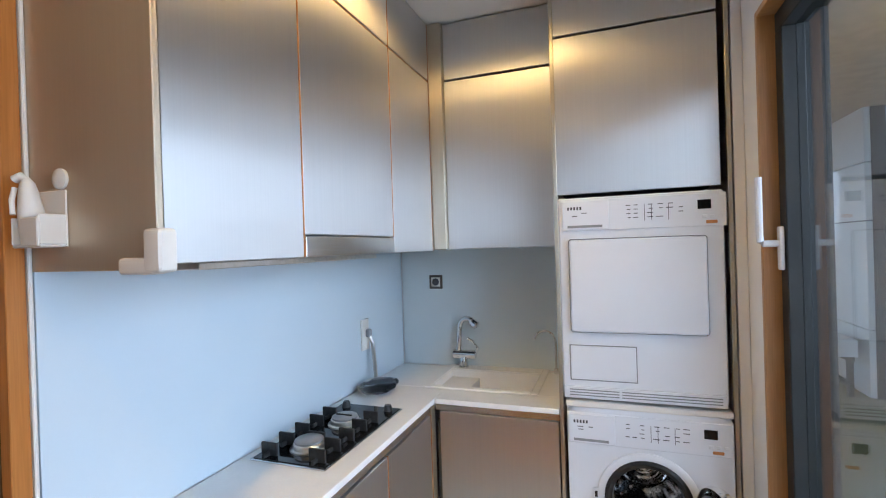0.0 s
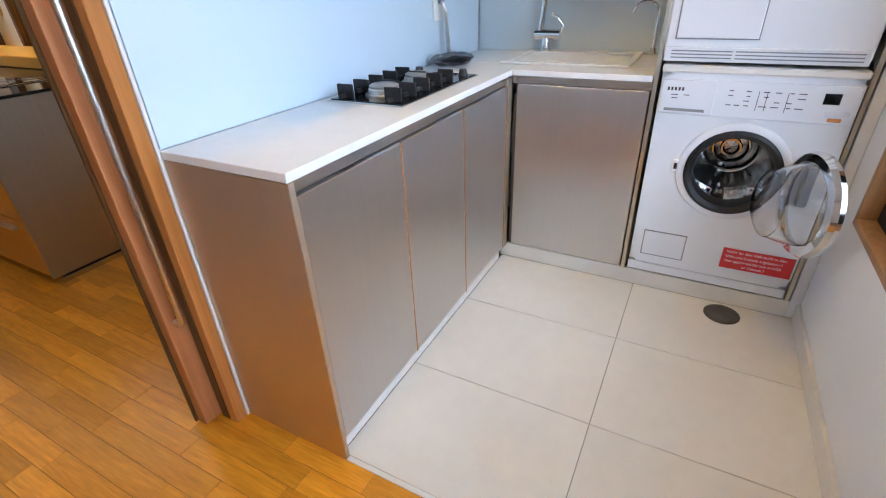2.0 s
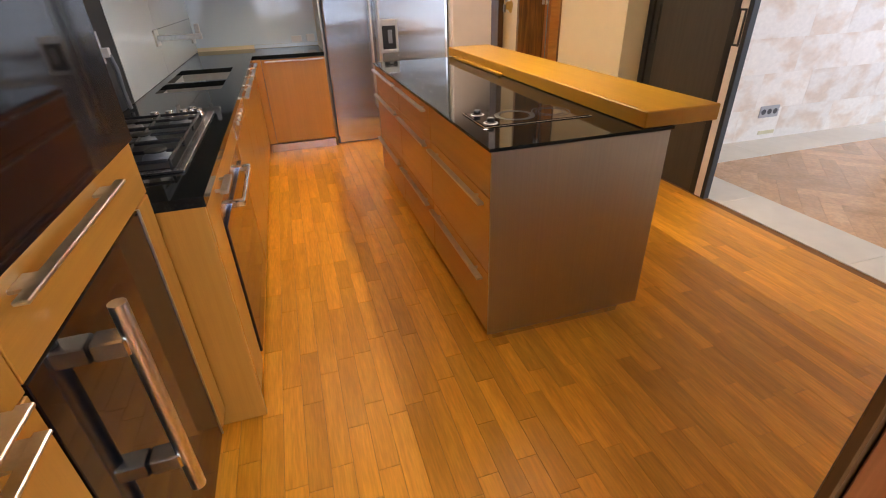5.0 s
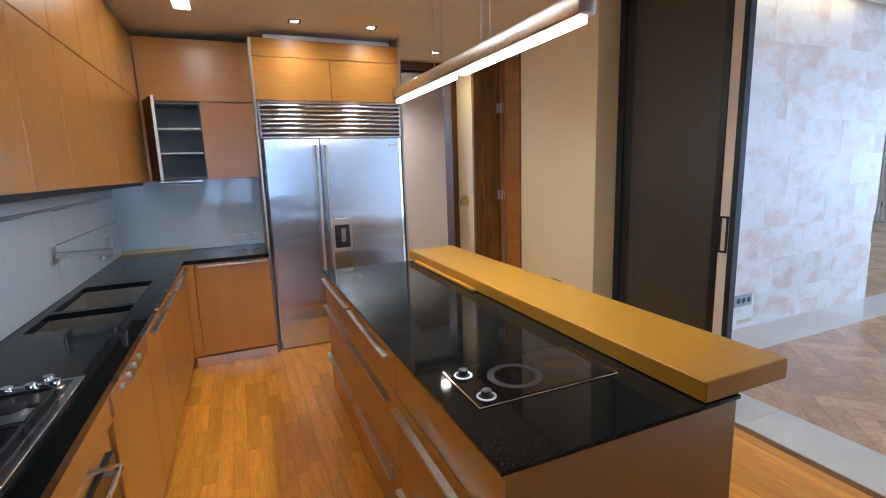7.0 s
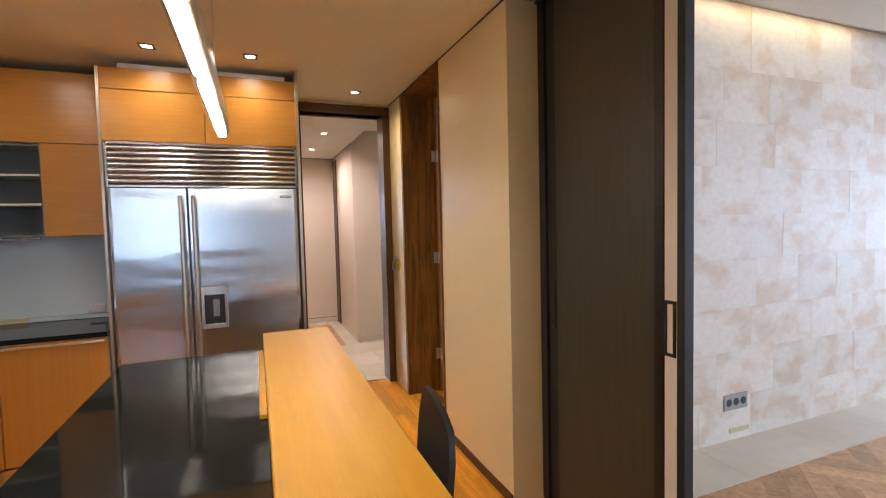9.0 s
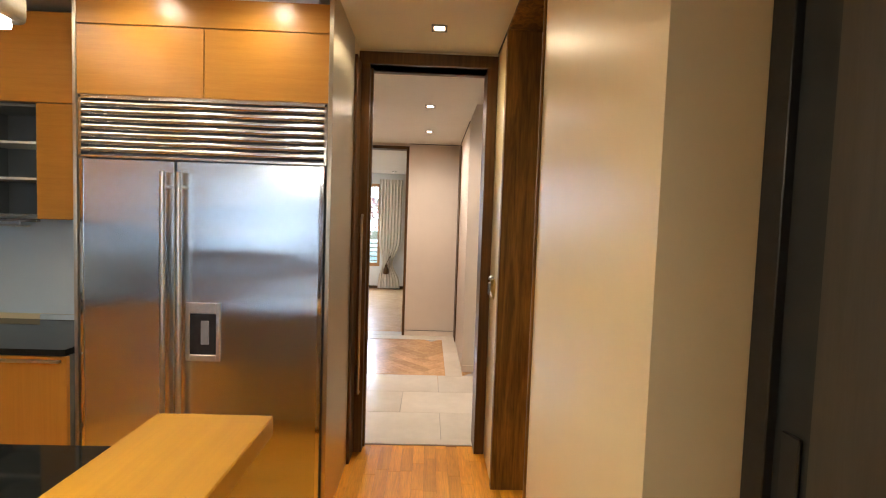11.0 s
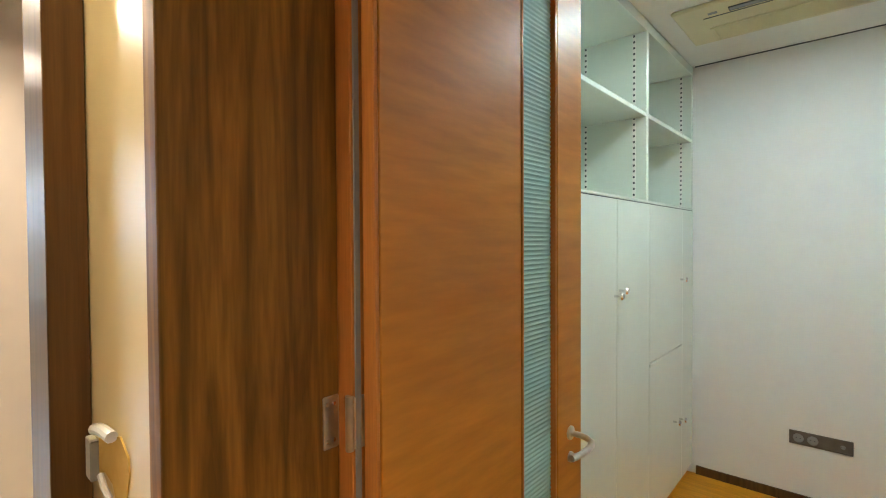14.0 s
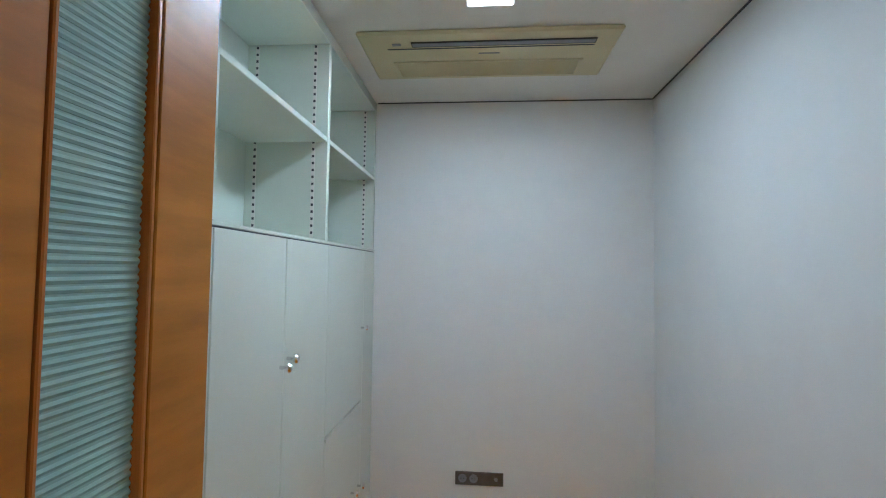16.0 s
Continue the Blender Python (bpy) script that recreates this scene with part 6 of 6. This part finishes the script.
for p, q in (((-1.75, 0.52), (0.42, 0.60)), ((-1.75, 2.38), (0.42, 2.45)), ((-1.75, 0.60), (-1.68, 2.38)), ((0.36, 0.60), (0.42, 2.38))):
    box(bm, (p[0], 13.985, p[1]), (q[0], 14.08, q[1]), 0.004)
part("window_frame", bm, FRAMEW, window)
g = slab("pane", (-1.68, 14.03, 0.60), (0.36, 14.04, 2.38), PLAINGLASS, window, "", 0.0)
g.visible_shadow = False
setting("baseboard_bedroom", WENGE_T, [((-3.5, 13.985, 0), (3.5, 14.0, 0.06))], "brown baseboard", "baseboard")


def curtain(x0, x1, y, z1, label, turn=0):
    t = thing("curtain", ((x0 + x1) / 2, y, 0), label, "curtain")
    t.rotation_euler = (0, 0, radians(turn))
    bm = bmesh.new()
    n, cols = 22, 60
    grid = []
    for i in range(n + 1):
        f = i / n
        z = 0.02 + (z1 - 0.02) * f
        pinch = 1 - 0.55 * math.exp(-((z - 0.62) / 0.28) ** 2)
        grid.append([bm.verts.new((x0 + (x1 - x0) * (1 - pinch) * 0.35 + (x1 - x0) * pinch * k / cols, y + 0.035 * math.sin(k * 0.75 + 0.4 * math.sin(z * 2)) * (0.6 + 0.4 * f), z)) for k in range(cols + 1)])
    for a, b in zip(grid, grid[1:]):
        for k in range(cols):
            bm.faces.new((a[k], a[k + 1], b[k + 1], b[k]))
    r = bmesh.ops.extrude_face_region(bm, geom=bm.faces[:])
    bmesh.ops.translate(bm, vec=(0, 0.003, 0), verts=[e for e in r["geom"] if isinstance(e, bmesh.types.BMVert)])
    part("cloth", bm, CURTAIN, t)
    bm = bmesh.new()
    xm = x0 + (x1 - x0) * 0.38
    lathe(bm, (xm, y - 0.07, 0.36), (0, 0, 1), [(0.055, 0.0), (0.07, 0.03), (0.06, 0.12), (0.03, 0.17), (0.034, 0.20), (0.02, 0.23), (0, 0.235)], 18)
    tube(bm, [(xm, y - 0.07, 0.58), (xm + 0.04, y - 0.07, 0.68), (xm + 0.09, y - 0.05, 0.78)], 0.008, 8)
    part("tassel", bm, WENGE_T, t, "dark tassel tie")


curtain(0.40, 0.92, 13.86, 2.55, "cream curtain gathered with a dark tassel")
curtain(12.55, 13.15, 6.93, 2.80, "beige curtain beside the terrace door", 90)
t = thing("ceiling_light", (-0.45, 12.2, 2.7), "long glowing recessed ceiling light", "ceiling light")
slab("frame", (-0.62, 11.2, 2.692), (-0.28, 13.2, 2.7), WHITEPL, t)
slab("diffuser", (-0.60, 11.22, 2.688), (-0.30, 13.18, 2.6915), COOLGLOW, t, "glowing diffuser", 0.0)
downlight(0.35, 12.0, 2.7), downlight(0.75, 13.5, 2.7)
window = thing("window_3", (13.05, 5.9, 0), "sliding terrace door with a brown wooden frame", "window", kind="structure")
bm = bmesh.new()
for p, q in (((5.1, 0.0), (6.62, 0.05)), ((5.1, 2.56), (6.62, 2.65)), ((5.1, 0.05), (5.2, 2.56)), ((6.50, 0.05), (6.62, 2.56)), ((5.80, 0.05), (5.88, 2.56))):
    box(bm, (12.97, p[0], p[1]), (13.08, q[0], q[1]), 0.004)
part("window_frame", bm, FRAMEW, window)
g = slab("pane", (13.02, 5.20, 0.05), (13.03, 6.50, 2.56), PLAINGLASS, window, "", 0.0)
g.visible_shadow = False
setting("trim_living", WENGE_T, [((5.812, 3.84, 2.77), (5.95, 9.9, 2.868))], "dark wooden ceiling edge", "trim")


# ---- outdoors ----
# red leaves bleached to pale pink: outdoor glare put into the colour
LEAF_R = material("autumn_leaf_pale_glare", (0.90, 0.60, 0.58), (0.93, 0.72, 0.68), 0.6, 0, (3, 3, 3), vary=0.2)
LEAF_G = material("green_leaf", (0.16, 0.32, 0.10), (0.26, 0.42, 0.16), 0.6, 0, (3, 3, 3), vary=0.2)
# bark lightened in colour for haze, against its backlit darkness
BARK = material("bark_pale_haze", (0.55, 0.46, 0.42), (0.65, 0.56, 0.50), 0.9, 0, (6, 6, 2), bump=0.4)
FACADE = material("grey_facade_panel", (0.62, 0.67, 0.72), (0.66, 0.71, 0.76), 0.5, 0, (1, 1, 1), vary=0.05)
GRASS = material("garden_ground", (0.10, 0.11, 0.05), (0.16, 0.15, 0.08), 0.9, 0, (1, 1, 1))
FENCE = material("pale_fence", (0.46, 0.66, 0.74), (0.52, 0.72, 0.80), 0.6, 0, (2, 2, 2))
setting("ground", GRASS, [((-300, -300, -0.5), (300, 300, -0.2))], "garden ground around the house", "ground")


def tree(x, y, h, spread, leaf, label):
    t = thing("tree", (x, y, -0.2), label, "tree", "garden trees")
    bm = bmesh.new()
    rod(bm, (x, y, -0.2), (x + 0.1, y, h * 0.45), 0.12, 10, 0.07)
    tips = []
    for k in range(9):
        a = k * 2.4
        tip = Vector((x + spread * 0.7 * math.cos(a), y + spread * 0.7 * math.sin(a), h * random.uniform(0.55, 0.95)))
        rod(bm, (x + 0.08, y, h * random.uniform(0.3, 0.45)), tip, 0.03, 7, 0.010)
        tips.append(tip)
    part("trunk", bm, BARK, t)
    verts, faces = [], []
    for tip in tips + [Vector((x, y, h))]:
        for k in range(240):
            c = tip + Vector([random.gauss(0, spread * 0.24) for _ in range(3)])
            u = Vector([random.uniform(-1, 1) for _ in range(3)]).normalized() * 0.07
            w = u.orthogonal().normalized() * 0.05
            i = len(verts)
            verts += [c - u, c + w, c + u, c - w]
            faces.append((i, i + 1, i + 2, i + 3))
    me = bpy.data.meshes.new("crown")
    me.from_pydata([v - Vector((x, y, -0.2)) for v in verts], [], faces)
    me.materials.append(leaf)
    ob = new("crown", me)
    ob.parent = t
    BASE[ob.name] = BASE[t.name]


tree(-1.6, 18.0, 3.6, 1.9, LEAF_R, "autumn tree with red and pink leaves")
tree(0.9, 20.0, 4.0, 2.0, LEAF_R, "autumn tree with red and orange leaves")
tree(-0.4, 23.0, 4.4, 2.2, LEAF_G, "green garden tree behind the fence")
tree(17.0, 7.4, 4.2, 2.0, LEAF_G, "green garden tree beyond the terrace")
tree(16.2, 9.6, 2.2, 1.2, LEAF_R, "low shrub with pink leaves")
t = thing("fence", (-0.5, 17.0, -0.2), "horizontal slatted grey garden fence", "fence")
for k in range(9):
    slab("slat", (-5, 17.0, -0.1 + k * 0.13), (5, 17.03, -0.01 + k * 0.13), FENCE, t)
for k in range(6):
    slab("post", (-5 + k * 2, 17.035, -0.2), (-4.93 + k * 2, 17.10, 1.1), FENCE, t)
t = thing("terrace_rail", (14.6, 7.0, -0.2), "dark metal terrace railing with upright bars", "railing")
slab("top_rail", (14.59, 5.0, 0.98), (14.65, 9.5, 1.02), SASH, t)
for k in range(40):
    slab("bar", (14.61, 5.02 + k * 0.113, -0.1), (14.63, 5.04 + k * 0.113, 0.98), SASH, t)
for k in range(4):
    slab("post", (14.64, 5.0 + k * 1.4, -0.2), (14.69, 5.05 + k * 1.4, 1.0), SASH, t)
b = thing("neighbour_building", (1, -6.5, -0.2), "pale grey panelled building across the yard", "building")
slab("wall", (-6, -6.9, -0.2), (9, -6.6, 8.5), FACADE, b)
slab("roof", (-6.2, -7.2, 8.5), (9.2, -6.45, 8.7), SASH, b)
for r in range(7):
    for c in range(6):
        slab("panel", (-5.95 + c * 2.5, -6.6, -0.1 + r * 1.1), (-3.49 + c * 2.5, -6.57, 0.985 + r * 1.1), FACADE, b)
for c in range(3):
    w = slab("window", (-3.2 + c * 3.6, -6.57, 0.2), (-2.0 + c * 3.6, -6.52, 1.5), SASH, b)
    slab("pane", (-3.1 + c * 3.6, -6.52, 0.3), (-2.1 + c * 3.6, -6.515, 1.4), BLACKGL, w)


b = thing("outer_wall_cladding", (8.2, -3.43, -0.2), "pale blue-grey wall panels outside the utility window", "cladding")
slab("backing", (5.73, -3.6, -0.2), (11.7, -3.46, 5.6), SASH, b)
for z0, z1 in ((-0.19, 0.55), (0.56, 1.745), (1.757, 2.385), (2.397, 4.25), (4.262, 5.6)):
    for c in range(3):
        slab("panel", (5.72 + c * 2.0, -3.46, z0), (7.712 + c * 2.0, -3.40, z1), FACADE, b, "", 0.004)
t = thing("balcony_rail", (7.3, -3.25, -0.2), "dark grey metal balcony rail in front of the panels", "railing")
slab("top_rail", (5.72, -3.27, 0.20), (9.6, -3.21, 0.25), SASH, t)
slab("bottom_rail", (5.72, -3.26, -0.08), (9.6, -3.22, -0.04), SASH, t)
for k in range(4):
    slab("post", (5.74 + k * 1.25, -3.265, -0.2), (5.80 + k * 1.25, -3.215, 0.20), SASH, t)
slab("end_box", (5.72, -3.30, 0.25), (6.30, -3.10, 0.44), FACADE, t, "grey metal box")


HAZE = material("bright_distance", (0.80, 0.91, 1.0), None, 1.0, emit=2.4)
setting("backdrop_north", HAZE, [((-60, 90, -0.2), (60, 90.5, 45))], "bright hazy distance", "backdrop")
setting("backdrop_east", HAZE, [((95, -40, -0.2), (95.5, 80, 45))], "bright hazy distance", "backdrop")


# ---- laid floors and wall cladding, piece by piece ----
def quad_box(verts, faces, c, u, w, thick):
    """Adds a thin box about c with half sides u and w to lists for one joined mesh."""
    i = len(verts)
    for dz in (-thick, 0):
        for a, b in ((-1, -1), (1, -1), (1, 1), (-1, 1)):
            verts.append((c[0] + a * u[0] + b * w[0], c[1] + a * u[1] + b * w[1], c[2] + dz))
    faces += [(i + 4, i + 5, i + 6, i + 7), (i, i + 1, i + 5, i + 4), (i + 1, i + 2, i + 6, i + 5), (i + 2, i + 3, i + 7, i + 6), (i + 3, i, i + 4, i + 7)]


def joined(name, verts, faces, mat, parent):
    me = bpy.data.meshes.new(name)
    me.from_pydata(verts, [], faces)
    me.materials.append(mat)
    ob = new(name, me)
    ob.parent = parent
    return tagged(ob, kind="stuff")


def plank_floor():
    w = 0.0755
    near, rest = {}, ([], [])
    rows = int((2.24 + 1.05) / w)
    count = 0
    for r in range(rows):
        x = -1.05 + (r + 0.5) * w
        y = -1.25 + random.uniform(-0.4, 0.0)
        while y < 6.15:
            length = random.choice((0.30, 0.38, 0.46, 0.54))
            a, b = max(y, -1.245), min(y + length, 6.15)
            y += length
            if b - a < 0.02 or (x > 0 and b < 0.49):
                continue
            if x > 0 and a < 0.49:
                a = 0.49
            full = abs(b - a - length) < 1e-6
            aisle = (-0.95 < x < 0.16 and 0.45 < a < 4.6) or (x < 0 and -0.75 < a < 0.5)
            if full and aisle and count < 300:
                near.setdefault(length, []).append((x, (a + b) / 2))
                count += 1
            else:
                quad_box(*rest, (x, (a + b) / 2, random.uniform(-0.0006, 0.0)), (w / 2 - 0.0005, 0), (0, (b - a) / 2 - 0.0005), 0.003)
    for length, places in near.items():
        pieces(floor_base, "plank", PLANK, places, (w, length), 0.0010, 0.003, 0.0)
    joined("planks_beyond", *rest, PLANK_J, floor_base)


def herringbone(parent, x0, x1, y0, y1, limit, mat_joined, L=0.60, W=0.12):
    c = math.cos(radians(45))
    singles, rest = [], ([], [])
    for i in range(-140, 140):
        for j in range(-14, 14):
            for kind in (0, 1):
                px, py = i * W + j * L, i * W - j * L
                mx, my = (px + L / 2, py + W / 2) if kind == 0 else (px + W / 2, py + W + L / 2)
                x, y = (mx - my) * c + (x0 + x1) / 2, (mx + my) * c + (y0 + y1) / 2
                if x0 < x < x1 and y0 < y < y1:
                    singles.append((x, y, 45 if kind == 0 else 135))
    singles.sort(key=lambda s: (s[0] - 3) ** 2 + (s[1] - 3) ** 2)
    bm = bmesh.new()
    box(bm, (-L / 2 + 0.0006, -W / 2 + 0.0006, -0.003), (L / 2 - 0.0006, W / 2 - 0.0006, 0))
    me = mesh_of("parquet_block", bm, HERR)
    for x, y, a in singles[:limit]:
        ob = new("parquet_block", me)
        ob.parent = parent
        ob.location, ob.rotation_euler = (x, y, 0), (0, 0, radians(a))
    for x, y, a in singles[limit:]:
        u = (math.cos(radians(a)) * (L / 2 - 0.0006), math.sin(radians(a)) * (L / 2 - 0.0006))
        w = (-math.sin(radians(a)) * (W / 2 - 0.0006), math.cos(radians(a)) * (W / 2 - 0.0006))
        quad_box(*rest, (x, y, 0), u, w, 0.003)
    if rest[0]:
        joined("parquet_beyond", *rest, mat_joined, parent)


HERR_J = material("herringbone_oak_joined", (0.51, 0.285, 0.130), (0.62, 0.365, 0.180), 0.20, 0, (5, 5, 5), 8, fine=0.14, vary=0.18, coat=0.2, bump=0.05, distort=1.0, island=True)
plank_floor()
herringbone(living_floor, 2.42, 12.9, -1.3, 3.62, 240, HERR_J)
herringbone(living_floor, 5.9, 12.9, 3.7, 9.8, 0, HERR_J)
herringbone(hall_floor, -0.3, 1.90, 7.50, 9.30, 90, HERR_J)
for k in range(6):
    pieces(living_floor, "limestone_slab", MARBLE, [(2.435, 3.2 - k * 0.9)], (0.37, 0.9), 0.002, 0.008, 0.003)
for k in range(4):
    pieces(living_floor, "limestone_slab", MARBLE, [(3.02 + k * 0.8, 3.62)], (0.8, 0.40), 0.002, 0.008, 0.003)
pieces(living_floor, "limestone_slab", MARBLE, [(6.345, 3.62)], (1.05, 0.40), 0.002, 0.008, 0.003)
for cx in range(7):
    for cy in range(3):
        yy = 6.25 + 0.24 + cy * 0.48
        pieces(hall_floor, "limestone_slab", MARBLE, [(-0.6 + cx * 0.66 - 0.33 * (cy % 2), yy)], (0.66, 0.48), 0.003, 0.006, 0.0015)
pieces(hall_floor, "limestone_slab", MARBLE, [(1.88, 8.1), (1.88, 8.97)], (0.18, 0.87), 0.002, 0.006, 0.0025)
pieces(hall_floor, "limestone_slab", MARBLE, [(0.5, 9.29), (1.4, 9.29), (-0.4, 9.29)], (0.9, 0.22), 0.002, 0.006, 0.003)
pieces(hall_floor, "limestone_slab", MARBLE, [(0.8, 9.50)], (0.9, 0.19), 0.002, 0.006, 0.003)
pieces(hall_floor, "threshold", MARBLE, [(1.55, 6.21)], (0.9, 0.09), 0.002, 0.006, 0.002)
for ix, (a, b) in enumerate(((0.018, 0.455), (0.455, 0.915), (0.915, 1.343))):
    for y0, y1 in ((-0.622, 0.03), (-1.248, -0.622)):
        pieces(floor_base, "floor_tile", TILE, [((a + b) / 2, (y0 + y1) / 2)], (b - a, y1 - y0), 0.003, 0.006, 0.002)
pieces(floor_base, "tile_skirting", TILE, [(0.009, -0.61)], (0.016, 1.27), 0.0, 0.006, 0.004)
setting("baseboard_utility", TILE, [((0.0, -1.249, 0.0), (1.34, -1.236, 0.075))], "tiled skirting below the window", "baseboard")
floor_grout = setting("floor_utility", GROUT, [((0.0, -1.25, -0.0035), (1.36, 0.03, -0.0015))], "grout bed of the utility tiles", "floor")


def stone_cladding():
    rows, z, r = [], 0.0, 0
    hs = (0.30, 0.32, 0.30, 0.34, 0.30, 0.32, 0.30, 0.34, 0.44)
    for r, h in enumerate(hs):
        x = 2.345 - random.uniform(0.0, 0.5)
        while x < 5.805:
            w = random.choice((0.45, 0.58, 0.50, 0.66))
            a, b = max(x, 2.345), min(x + w, 5.807)
            x += w
            if b - a < 0.04:
                continue
            d = random.uniform(0.0, 0.0015)
            bm = bmesh.new()
            box(bm, (a + 0.0003, 3.8135 - d, z + 0.0003), (b - 0.0003, 3.826, min(z + h, CL + 0.095) - 0.0003), 0.0006)
            ob = new("stone_tile", mesh_of("stone_tile", bm, STONE, (a, 3.82, z)))
            ob.parent = stone_wall
            ob.location = (a, 3.82, z)
        z += h


stone_cladding()
